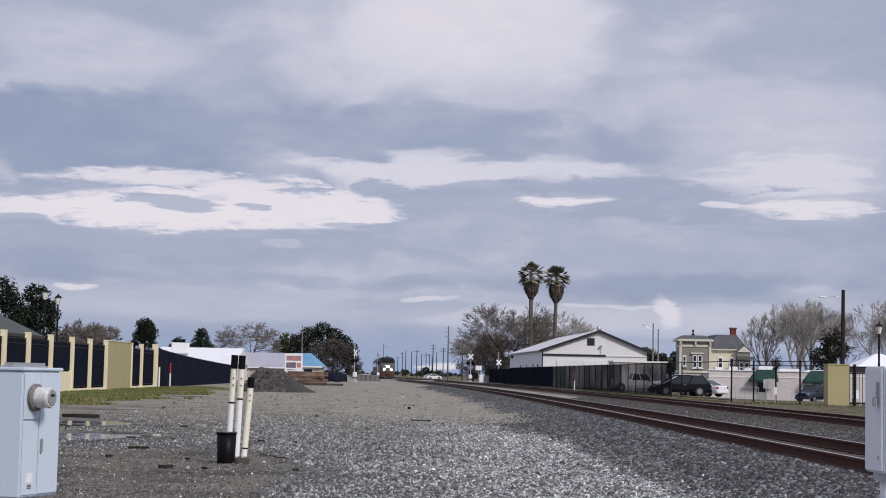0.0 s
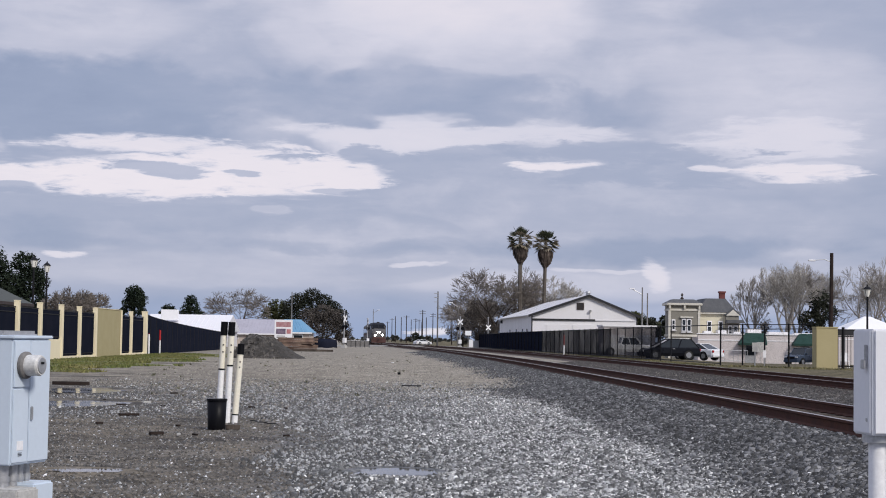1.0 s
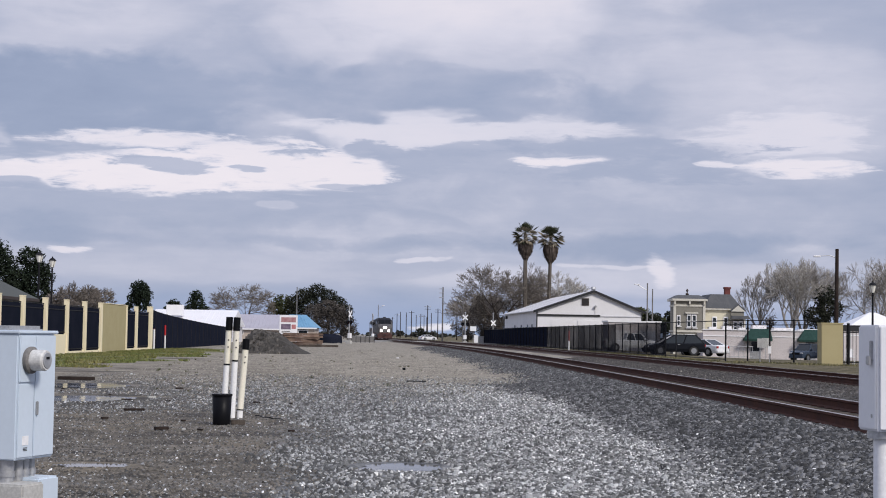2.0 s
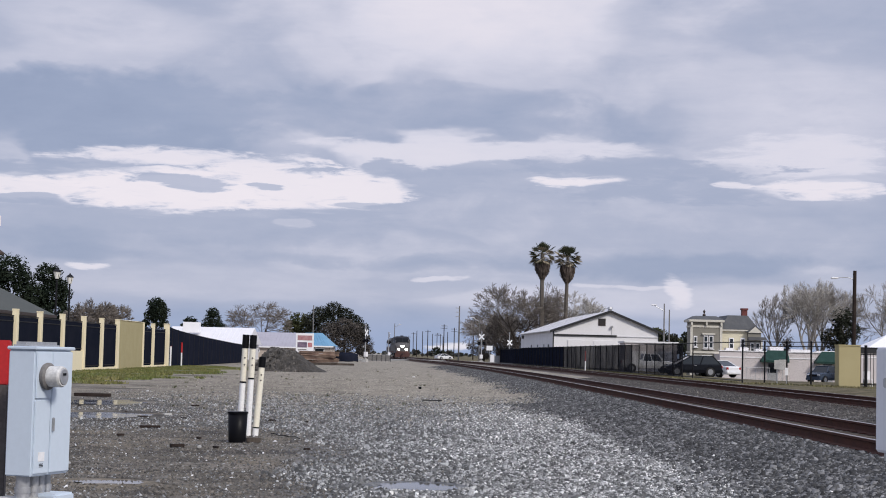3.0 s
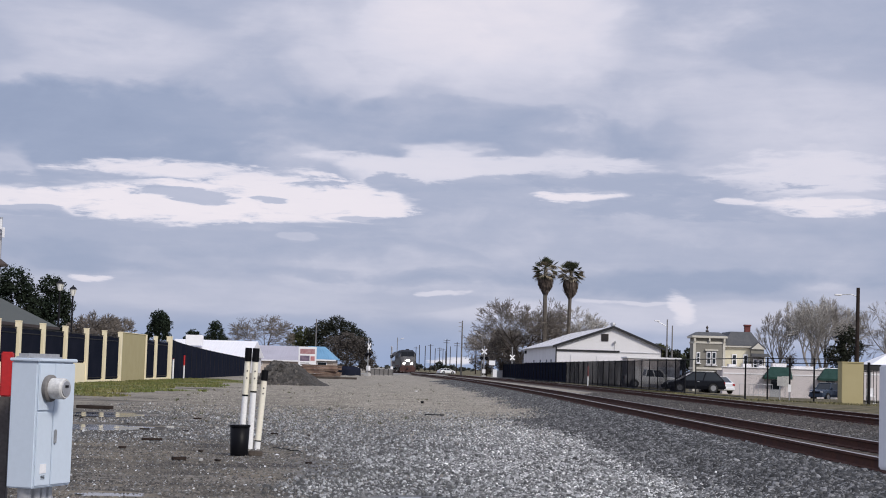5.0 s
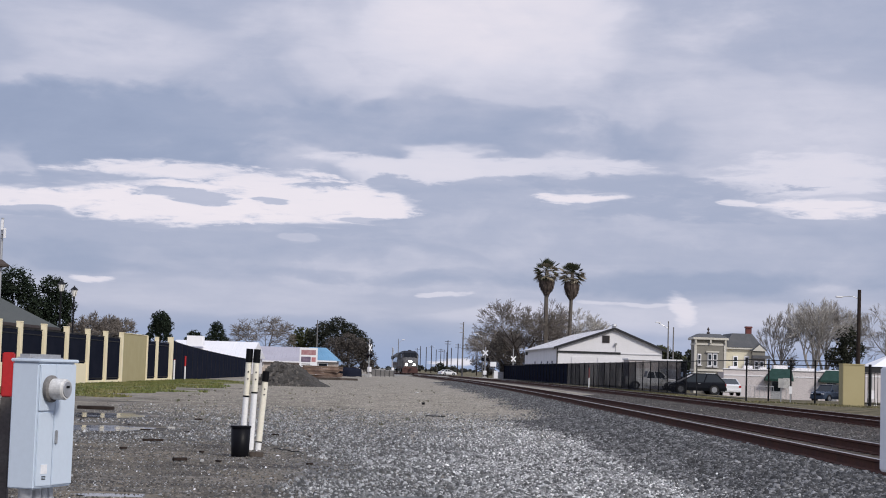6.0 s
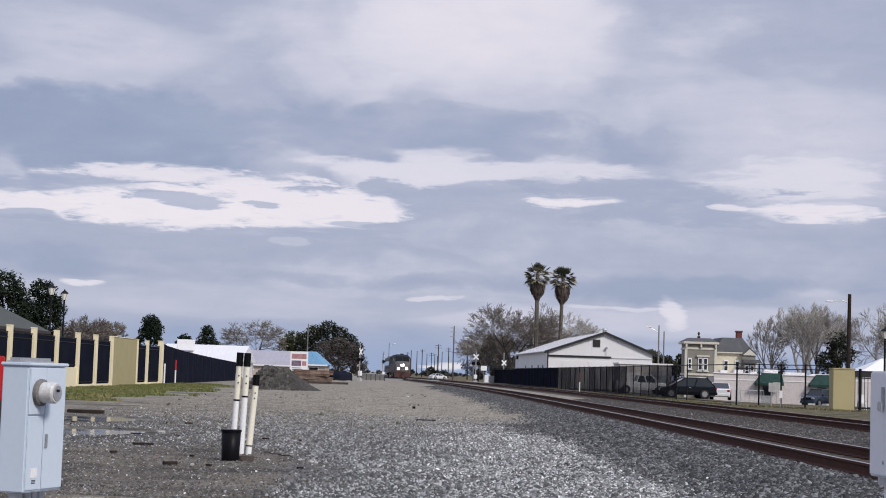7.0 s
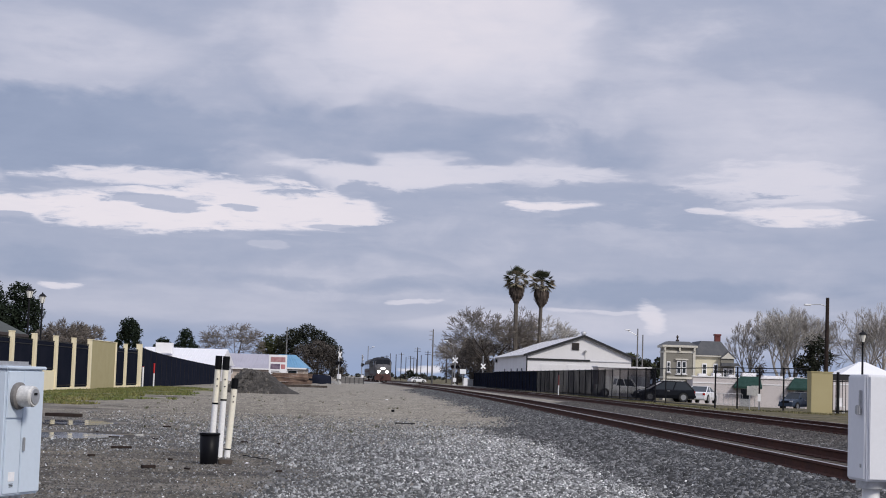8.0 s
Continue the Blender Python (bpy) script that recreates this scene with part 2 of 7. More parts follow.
M_ground = ground_material()
M_ballast = mat("ballast", (0.115, 0.110, 0.106), (0.21, 0.20, 0.19), 0.85, scale=0.8, fine=14, var=0.5, bump=0.8, bump_d=0.05, grit=0.35)
M_rusty_ballast = mat("rust_stained_ballast", (0.060, 0.042, 0.036), (0.10, 0.082, 0.074), 0.9, scale=1.5, fine=16, var=0.5, bump=0.8, bump_d=0.04, grit=0.3)
M_stone = mat("crushed_stone", (0.150, 0.151, 0.150), (0.275, 0.276, 0.274), 0.8, scale=2.0, fine=60, var=0.35, bump=0.3, randomise=0.75, spec=0.3)
M_stone_brown = mat("brownish_ballast_stone", (0.054, 0.049, 0.046), (0.108, 0.099, 0.093), 0.85, scale=2.0, fine=60, var=0.35, bump=0.3, randomise=0.6, spec=0.3)
M_stone_mud = mat("muddy_brown_stone", (0.088, 0.079, 0.069), (0.20, 0.178, 0.150), 0.85, scale=2.0, fine=60, var=0.35, bump=0.3, randomise=0.6, spec=0.3)
M_stone_tan = mat("tan_gravel_stone", (0.24, 0.217, 0.18), (0.385, 0.35, 0.295), 0.85, scale=2.0, fine=60, var=0.35, bump=0.3, randomise=0.5, spec=0.3)
M_stone_dark = mat("ballast_stone", (0.068, 0.068, 0.070), (0.145, 0.144, 0.145), 0.8, scale=2.0, fine=60, var=0.35, bump=0.3, randomise=0.7, spec=0.3)
M_rail = mat("rusted_rail_steel", (0.066, 0.027, 0.020), (0.105, 0.046, 0.032), 0.85, spec=0.2, scale=2.0, fine=30, var=0.35, bump=0.2)
M_stone_pale = mat("pale_crushed_stone", (0.315, 0.312, 0.304), (0.47, 0.465, 0.454), 0.75, scale=2.0, fine=60, var=0.3, bump=0.3, randomise=0.7)
M_railhead = mat("worn_rail_head", (0.46, 0.41, 0.385), (0.32, 0.27, 0.25), 0.30, metal=0.85, scale=2.0, fine=30, var=0.2, bump=0.05)
M_tie = mat("weathered_timber_tie", (0.060, 0.045, 0.036), (0.11, 0.09, 0.075), 0.9, scale=4.0, fine=50, var=0.4, bump=0.5, randomise=0.3)
M_grass = mat("short_grass", (0.105, 0.132, 0.030), (0.22, 0.195, 0.075), 0.9, scale=0.6, fine=20, var=0.4, bump=0.5, randomise=0.35)
M_yellow = mat("cream_yellow_stucco", (0.86, 0.76, 0.54), (0.78, 0.68, 0.46), 0.85, scale=1.2, fine=60, var=0.12, bump=0.3)
M_olive = mat("olive_yellow_stucco", (0.41, 0.35, 0.19), (0.36, 0.305, 0.16), 0.85, scale=1.0, fine=60, var=0.12, bump=0.3)
M_iron = mat("black_painted_iron", (0.007, 0.007, 0.010), (0.012, 0.011, 0.011), 0.6, spec=0.2, scale=2.0, fine=40, var=0.2, bump=0.1)
M_screen = mat("black_fence_screen", (0.014, 0.017, 0.029), (0.021, 0.023, 0.036), 1.0, spec=0.0, scale=0.8, fine=120, var=0.3, bump=0.3)
M_white = mat("white_painted_metal", (0.84, 0.83, 0.84), (0.76, 0.75, 0.75), 0.5, scale=0.9, fine=30, var=0.12, bump=0.08, streak=5)
M_whiteplastic = mat("white_plastic_pipe", (0.88, 0.87, 0.86), (0.78, 0.76, 0.73), 0.45, scale=4, fine=40, var=0.15, bump=0.05)
M_cream = mat("cream_sleeve", (0.84, 0.79, 0.66), (0.76, 0.70, 0.56), 0.5, scale=7, fine=40, var=0.12, bump=0.05)
M_blackplastic = mat("black_plastic", (0.004, 0.004, 0.006), (0.008, 0.008, 0.009), 0.5, spec=0.12, scale=3, fine=40, var=0.2, bump=0.05)
M_cabinet = mat("pale_grey_cabinet_paint", (0.60, 0.675, 0.765), (0.55, 0.62, 0.70), 0.42, scale=1.4, fine=25, var=0.035, bump=0.03, streak=4)
M_cabinet_white = mat("white_cabinet_paint", (0.76, 0.76, 0.79), (0.70, 0.70, 0.72), 0.42, scale=1.4, fine=25, var=0.035, bump=0.03, streak=4)
M_galv = mat("galvanised_steel", (0.50, 0.50, 0.51), (0.36, 0.36, 0.37), 0.45, metal=0.6, scale=6, fine=50, var=0.2, bump=0.05)
M_greypole = mat("grey_weathered_pole", (0.19, 0.18, 0.175), (0.12, 0.115, 0.11), 0.85, scale=3, fine=40, var=0.3, bump=0.2)
M_concrete = mat("pale_concrete", (0.50, 0.49, 0.47), (0.38, 0.37, 0.35), 0.85, scale=2.0, fine=40, var=0.25, bump=0.2)
M_red = mat("red_marker_paint", (0.50, 0.018, 0.020), (0.40, 0.014, 0.016), 0.5, scale=3, fine=40, var=0.15, bump=0.05)
M_brownpost = mat("weathered_brown_post", (0.115, 0.100, 0.092), (0.075, 0.06, 0.055), 0.8, scale=4, fine=50, var=0.3, bump=0.2)
M_glassdark = mat("dark_window_glass", (0.02, 0.025, 0.03), (0.03, 0.035, 0.04), 0.08, scale=1, fine=10, var=0.1, bump=0.0)
M_meterglass = mat("meter_cover", (0.66, 0.65, 0.63), (0.54, 0.53, 0.51), 0.2, scale=8, fine=40, var=0.25, bump=0.0)
M_water = mat("still_puddle_water", (0.030, 0.026, 0.022), (0.04, 0.035, 0.03), 0.06, scale=1, fine=6, var=0.1, bump=0.02, spec=0.6)


# ---- mesh helpers ----
def mesh_of(name, verts, faces, material, smooth=False):
    me = bpy.data.meshes.new(name)
    me.from_pydata([tuple(v) for v in verts], [], [tuple(f) for f in faces])
    for one in (material if isinstance(material, (list, tuple)) else (material,)):
        me.materials.append(one)
    if smooth:
        me.polygons.foreach_set("use_smooth", [True] * len(me.polygons))
    me.update()
    return me


def part(name, bm, material, parent=None, label="", smooth=False):
    """Links a bmesh as one mesh object, under a thing or a part."""
    if isinstance(bm, bpy.types.Mesh):
        me = bm
    else:
        me = bpy.data.meshes.new(name)
        bmesh.ops.recalc_face_normals(bm, faces=bm.faces)
        bm.to_mesh(me)
        bm.free()
        for one in (material if isinstance(material, (list, tuple)) else (material,)):
            me.materials.append(one)
        if smooth:
            me.polygons.foreach_set("use_smooth", [True] * len(me.polygons))
    ob = new(name, me)
    if parent is not None:
        ob.parent = parent
    return tagged(ob, label)


def empty(name, m, label, category, group="", kind=""):
    ob = new(name)
    ob.matrix_basis = m
    return tagged(ob, label, category, group, kind)


def box(bm, x0, x1, y0, y1, z0, z1, bevel=0.0, mi=0):
    r = bmesh.ops.create_cube(bm, size=1.0)
    for v in r["verts"]:
        v.co = Vector(((x0 + x1) / 2 + v.co.x * (x1 - x0), (y0 + y1) / 2 + v.co.y * (y1 - y0), (z0 + z1) / 2 + v.co.z * (z1 - z0)))
    faces = list({f for v in r["verts"] for f in v.link_faces})
    for f in faces:
        f.material_index = mi
    if bevel:
        bmesh.ops.bevel(bm, geom=list({e for v in r["verts"] for e in v.link_edges}), offset=bevel, segments=2, affect="EDGES")
    return bm


def boxes(*dims, bevel=0.0):
    bm = bmesh.new()
    for d in dims:
        box(bm, *d, bevel=bevel)
    return bm


def tube(bm, a, b, r0, r1=None, n=10, caps=True, mi=0):
    """A tapered round bar from a to b."""
    a, b = Vector(a), Vector(b)
    r1 = r0 if r1 is None else r1
    q = (b - a).to_track_quat("Z", "Y")
    rings = []
    for c, r in ((a, r0), (b, r1)):
        rings.append([bm.verts.new(c + q @ Vector((r * math.cos(2 * math.pi * i / n), r * math.sin(2 * math.pi * i / n), 0))) for i in range(n)])
    for i in range(n):
        f = bm.faces.new((rings[0][i], rings[0][(i + 1) % n], rings[1][(i + 1) % n], rings[1][i]))
        f.material_index = mi
        f.smooth = n > 6
    if caps:
        rims = [[bm.verts.new(v.co) for v in ring] for ring in rings]
        bm.faces.new(rims[0][::-1]).material_index = mi
        bm.faces.new(rims[1]).material_index = mi
    return bm


def tubes(*rods, n=10):
    bm = bmesh.new()
    for r in rods:
        tube(bm, *r, n=n)
    return bm


def lathe(profile, n=20):
    """A turned shape from (radius, height) pairs."""
    bm = bmesh.new()
    rings = [[bm.verts.new((r * math.cos(2 * math.pi * i / n), r * math.sin(2 * math.pi * i / n), z)) for i in range(n)] for r, z in profile]
    for a, b in zip(rings, rings[1:]):
        for i in range(n):
            bm.faces.new((a[i], a[(i + 1) % n], b[(i + 1) % n], b[i]))
    bm.faces.new(rings[0][::-1])
    bm.faces.new(rings[-1])
    return bm


def prism(outline, y0, y1, mi=0, bm=None):
    """An (x, z) outline drawn out from y0 to y1."""
    bm = bm or bmesh.new()
    a = [bm.verts.new((x, y0, z)) for x, z in outline]
    b = [bm.verts.new((x, y1, z)) for x, z in outline]
    n = len(outline)
    for i in range(n):
        bm.faces.new((a[i], a[(i + 1) % n], b[(i + 1) % n], b[i])).material_index = mi
    bm.faces.new(a[::-1]).material_index = mi
    bm.faces.new(b).material_index = mi
    return bm


def loft(bm, sections, mi=0, cap=True):
    rings = [[bm.verts.new(p) for p in s] for s in sections]
    n = len(rings[0])
    for a, b in zip(rings, rings[1:]):
        for i in range(n):
            bm.faces.new((a[i], a[(i + 1) % n], b[(i + 1) % n], b[i])).material_index = mi
    if cap:
        bm.faces.new(rings[0][::-1]).material_index = mi
        bm.faces.new(rings[-1]).material_index = mi
    return bm


# ---- the lie of the tracks ----
BEND, BEND_FROM, BEND_LONG, SLANT = 0.0535, 36.0, 183.0, -0.0097
NEAR_TRACK, FAR_TRACK, RAIL_TOP = 6.69, 12.81, 0.40


def track_x(off, y):
    t = max(0.0, y - BEND_FROM)
    s = BEND * t * t / (2 * BEND_LONG) if t < BEND_LONG else BEND * (t - BEND_LONG / 2)
    return off + SLANT * y - s


def track_turn(y):
    """Heading of the track at y, in degrees to the left of forward."""
    return math.degrees(math.atan2(track_x(0, y - 1) - track_x(0, y + 1), 2))


def sweep(name, outline, off, ys, material, parent, label="", closed=True, mats=None):
    """An (x, z) outline carried along a track."""
    verts, faces = [], []
    n = len(outline)
    for y in ys:
        verts += [(track_x(off, y) + x, y, z) for x, z in outline]
    for j in range(len(ys) - 1):
        for i in range(n if closed else n - 1):
            a, b = j * n + i, j * n + (i + 1) % n
            faces.append((a, b, b + n, a + n))
    me = mesh_of(name, verts, faces, material)
    if mats:
        for j in range(len(ys) - 1):
            c = n if closed else n - 1
            for i in range(c):
                me.polygons[j * c + i].material_index = mats[i]
    return part(name, me, None, parent, label)


# ---- ground ----
def steps(*stretches):
    out = []
    for a, b, d in stretches:
        n = max(1, round((b - a) / d))
        out += [a + (b - a) * i / n for i in range(n)]
    return out + [stretches[-1][1]]


# rain puddles: x, y, half widths
PUDDLES = [(-7.0, 33.4, 1.3, 1.6), (-8.5, 41.0, 1.3, 2.2), (-0.2, 17.3, 0.46, 0.62), (-3.3, 17.0, 0.40, 0.30)]


def ground_z(x, y):
    """Height of the yard: gentle bumps, the puddles' hollows, and the drop to the street."""
    near = min(1.0, max(0.0, (140 - y) / 60)) * min(1.0, max(0.0, (30 - abs(x)) / 8))
    h = noise.fractal(Vector((x * 0.35, y * 0.35, 0)), 1.0, 2.0, 4) * 0.045 + noise.noise(Vector((x * 0.07, y * 0.07, 3))) * 0.05
    for px, py, rx, ry in PUDDLES:
        q = ((x - px) / rx) ** 2 + ((y - py) / ry) ** 2
        if q < 0.6:
            h = -0.03
        elif q < 1.1:
            h = -0.03 + 0.052 * (q - 0.6) / 0.5
        elif q < 3.2:
            h = 0.022 + (h - 0.022) * (q - 1.1) / 2.1
    s, u = min(1.0, max(0.0, (x - 23) / 7)), min(1.0, max(0.0, (y - 122) / 40)) * min(1.0, max(0.0, (420 - y) / 120))
    return min(0.035, h * near - 0.012) - 0.74 * s * s * (3 - 2 * s) * u


def build_ground():
    xs = steps((-2500, -200, 230), (-200, -30, 12), (-30, -12, 1.2), (-12, -1.5, 0.35), (-1.5, 1.0, 0.12), (1.0, 6, 0.35), (6, 40, 2), (40, 200, 16), (200, 2500, 230))
    ys = steps((-600, 0, 60), (0, 12, 3), (12, 16.2, 0.35), (16.2, 18.4, 0.12), (18.4, 45, 0.35), (45, 90, 1.0), (90, 260, 8), (260, 600, 34), (600, 4200, 360))
    verts = [(x, y, ground_z(x, y)) for y in ys for x in xs]
    nx = len(xs)
    faces = [(j * nx + i, j * nx + i + 1, (j + 1) * nx + i + 1, (j + 1) * nx + i) for j in range(len(ys) - 1) for i in range(nx - 1)]
    ob = part("ground", mesh_of("ground", verts, faces, M_ground, True), None)
    tagged(ob, "grey gravel and brown wet earth yard", "ground", kind="structure")


build_ground()

TRACK_YS = steps((-30, 20, 5), (20, 60, 2), (60, 300, 5), (300, 900, 30))


def build_tracks():
    bed = [(-3.6, -0.02), (-1.75, 0.17), (-1.25, 0.205), (1.25, 0.205), (1.75, 0.17), (3.0, 0.02)]
    for off, nm in ((NEAR_TRACK, "ballast_1"), (FAR_TRACK, "ballast_2")):
        ob = sweep(nm, bed, off, TRACK_YS, [M_ballast, M_rusty_ballast, M_ground], None, closed=False, mats=[2, 1, 1, 1, 0])
        tagged(ob, "dark crushed-rock ballast bed stained with rust", "ballast", kind="structure")
    head = [(-0.037, 0.40), (0.037, 0.40), (0.037, 0.365), (0.010, 0.350), (0.009, 0.258), (0.070, 0.240), (0.070, 0.228), (-0.070, 0.228), (-0.070, 0.240), (-0.009, 0.258), (-0.010, 0.350), (-0.037, 0.365)]
    tie = mesh_of("tie", *box_data(-1.27, 1.27, -0.115, 0.115, 0.05, 0.228), M_tie)
    plate = mesh_of("tie_plate", *box_data(-0.16, 0.16, -0.09, 0.09, 0.2285, 0.242), M_rail)
    for off, nm in ((NEAR_TRACK, "railway_track_1"), (FAR_TRACK, "railway_track_2")):
        track = empty(nm, Matrix(), "standard-gauge track with rusted steel rails on timber ties", "railway track", kind="structure")
        for s in (-1, 1):
            sweep("rail", [(s * 0.7545 + x, z) for x, z in head], off, TRACK_YS, [M_rail, M_railhead], track, "rust-brown steel rail with a worn bright head", mats=[1] + [0] * 11)
        rest_v, rest_f = [], []
        y, i = 14.0, 0
        while y < 330:
            turn = track_turn(y)
            if i < 110:
                ob = part("tie", tie, None, track)
                ob.matrix_basis = pose(track_x(off, y), y, 0, 0, 0, turn + random.uniform(-0.5, 0.5))
                for s in (-1, 1):
                    pl = part("tie_plate", plate, None, track)
                    pl.matrix_basis = pose(track_x(off, y) + s * 0.7545, y, 0, 0, 0, turn)
            else:
                v, f = box_data(-1.27, 1.27, -0.115, 0.115, 0.05, 0.228)
                k = len(rest_v)
                rest_v += [(track_x(off, y) + a, y + b, c) for a, b, c in v]
                rest_f += [tuple(q + k for q in g) for g in f]
            y += 0.52
            i += 1
        tagged(part("far_ties", mesh_of("far_ties", rest_v, rest_f, M_tie), None, track), kind="stuff")


def box_data(x0, x1, y0, y1, z0, z1):
    v = [(x, y, z) for z in (z0, z1) for y in (y0, y1) for x in (x0, x1)]
    return v, [(0, 2, 3, 1), (4, 5, 7, 6), (0, 1, 5, 4), (2, 6, 7, 3), (0, 4, 6, 2), (1, 3, 7, 5)]


build_tracks()



# ---- the two signal cabinets beside the camera ----
def meter_pedestal():
    th = 72.0
    root = empty("meter_pedestal", pose(-2.589, 10.70, 0, 0, 0, th), "pale grey metal electric meter pedestal on a concrete base", "electric meter")
    # own space: x along the meter face, y into the cabinet, z up
    part("cabinet", boxes((0, 0.46, 0, 0.195, 0.53, 1.345), bevel=0.008), M_cabinet, root, smooth=False)
    part("lid", boxes((-0.012, 0.475, -0.016, 0.205, 1.345, 1.368), bevel=0.006), M_cabinet, root)
    part("back_hood", boxes((0.02, 0.44, 0.075, 0.188, 1.3, 1.398), bevel=0.02), M_galv, root, "grey rounded hood")
    mp = part("meter_panel", boxes((0.012, 0.197, -0.012, 0.001, 1.03, 1.335), bevel=0.005), M_cabinet, root)
    part("door", boxes((0.204, 0.452, -0.010, 0.001, 0.545, 1.335), bevel=0.004), M_cabinet, root)
    lower = part("lower_door", boxes((0.012, 0.197, -0.008, 0.001, 0.545, 1.022), bevel=0.004), M_cabinet, root)
    part("label", boxes((0.065, 0.14, -0.0105, -0.0082, 0.625, 0.685)), M_white, lower, "white paper label")
    bars = bmesh.new()
    for i in range(3):
        box(bars, 0.08, 0.125, -0.0105, -0.0082, 0.588 + i * 0.009, 0.592 + i * 0.009)
    part("label_print", bars, M_iron, lower, "small dark unreadable print")
    part("handle", boxes((0.215, 0.232, -0.026, -0.010, 0.815, 0.905), bevel=0.004), M_galv, root, "grey latch handle")
    for name, prof, m, lab, dy in (("meter_ring", [(0.084, 0), (0.088, 0.008), (0.088, 0.026), (0.074, 0.036)], M_greypole, "dull grey sealing ring", -0.012),
                                   ("meter_body", [(0.069, 0.0), (0.069, 0.085), (0.061, 0.098)], M_meterglass, "round meter with a clouded cover", -0.045),
                                   ("meter_dial", [(0.052, 0.0), (0.050, 0.006)], M_galv, "grey meter face", -0.143)):
        ob = part(name, lathe(prof, 28), m, mp if name == "meter_ring" else root, lab)
        ob.matrix_basis = pose(0.118, dy, 1.175, 90, 0, 0)
    d = part("meter_display", boxes((0.100, 0.136, -0.1525, -0.1492, 1.183, 1.199)), M_iron, root, "dark display window")
    for x, r in ((0.07, 0.045), (0.20, 0.034), (0.285, 0.026), (0.37, 0.022)):
        c = part("conduit", tubes(((x, 0.10, 0.36), (x, 0.10, 0.535), r), n=16), M_galv, root, "grey conduit with a coupling")
        part("coupling", tubes(((x, 0.10, 0.42), (x, 0.10, 0.455), r + 0.007), n=16), M_galv, c)
    part("concrete_base", boxes((-0.06, 0.20, -0.10, 0.30, 0.0, 0.385), bevel=0.012), M_concrete, root, "pale concrete base block")
    part("base_box", boxes((0.225, 0.47, -0.05, 0.26, 0.0, 0.405), bevel=0.012), M_cabinet, root, "pale grey lower box")


meter_pedestal()


def red_post():
    root = empty("marker_post", pose(-2.955, 11.35, 0), "weathered brown utility marker post with a red painted top", "marker post")
    part("post", boxes((-0.036, 0.036, -0.03, 0.03, -0.1, 1.10), bevel=0.006), M_brownpost, root)
    part("red_top", boxes((-0.038, 0.038, -0.032, 0.032, 1.10, 1.405), bevel=0.008), M_red, root, "bright red sleeve")


red_post()


def signal_cabinet():
    root = empty("signal_cabinet", pose(3.05, 11.0, 0, 0, 0, 6.9), "white metal signal cabinet on a round steel post", "signal cabinet")
    part("body", boxes((0, 0.60, 0, 0.32, 0.785, 1.495), bevel=0.006), M_cabinet_white, root)
    part("door", boxes((0.012, 0.59, -0.014, 0.001, 0.797, 1.485), bevel=0.005), M_cabinet_white, root)
    part("side_door", boxes((-0.012, 0.001, 0.014, 0.306, 0.797, 1.485), bevel=0.005), M_cabinet_white, root)
    part("latch", boxes((-0.026, -0.012, 0.055, 0.09, 1.26, 1.39), bevel=0.004), M_galv, root, "grey side latch")
    pl = part("padlock", boxes((-0.045, -0.024, 0.05, 0.105, 1.225, 1.29), bevel=0.006), M_galv, root, "steel padlock")
    part("bolt", boxes((-0.018, -0.012, 0.06, 0.08, 0.875, 0.90), bevel=0.002), M_galv, root)
    part("bolt", boxes((0.31, 0.33, -0.020, -0.014, 0.81, 0.83), bevel=0.002), M_galv, root)
    part("flange", tubes(((0.09, 0.14, 0.735), (0.09, 0.14, 0.785), 0.10), n=20), M_galv, root, "steel mounting flange")
    part("post", tubes(((0.09, 0.14, -0.1), (0.09, 0.14, 0.74), 0.058), n=20), M_white, root, "white round post")


signal_cabinet()


# ---- pipes and bucket in the yard ----
def vent_pipe(foot, top, name_label, cuff):
    root = empty("vent_pipe", pose(*foot), name_label, "pipe", "white pipes in the yard")
    f, t = Vector((0, 0, 0)), Vector(top) - Vector(foot)
    at = lambda q: f + t * q
    part("pipe", tubes((at(-0.05), at(cuff), 0.048), n=18), M_whiteplastic, root)
    part("sleeve", tubes((at(cuff), at(0.87), 0.050), n=18), M_cream, root, "cream sun-yellowed sleeve")
    part("joint_band", tubes((at(cuff - 0.012), at(cuff + 0.004), 0.052), n=18), M_blackplastic, root, "thin black band")
    part("cap", tubes((at(0.865), at(1.0), 0.056), n=18), M_blackplastic, root, "black rubber cap")
    for q in (0.70, 0.77):
        part("hole_plug", tubes((at(q) + Vector((0.01, -0.045, 0)), at(q) + Vector((0.012, -0.056, 0)), 0.013), n=10), M_brownpost, root, "dark bolt")


vent_pipe((-3.160, 26.85, 0), (-3.094, 26.85, 1.62), "white plastic vent pipe with cream sleeve and black cap", 0.53)
vent_pipe((-3.016, 26.80, 0), (-2.968, 26.80, 1.615), "white plastic vent pipe with cream sleeve and black cap, upright", 0.57)
vent_pipe((-2.905, 26.90, 0), (-2.827, 26.95, 1.265), "shorter leaning white plastic pipe with black cap", 0.10)


def bucket():
    root = empty("bucket", pose(-2.94, 24.75, 0), "black plastic bucket standing on the gravel", "bucket")
    part("body", lathe([(0.125, 0.0), (0.13, 0.01), (0.147, 0.44), (0.140, 0.44), (0.122, 0.03)], 24), M_blackplastic, root, smooth=True)
    part("rim", lathe([(0.146, 0.425), (0.156, 0.428), (0.156, 0.455), (0.140, 0.455)], 24), M_blackplastic, root)
    w = empty("wood_block", pose(-2.72, 24.9, 0, 0, 0, 12), "dark scrap of timber beside the bucket", "timber")
    part("block", boxes((-0.10, 0.11, -0.06, 0.06, -0.01, 0.065), bevel=0.008), M_tie, w)


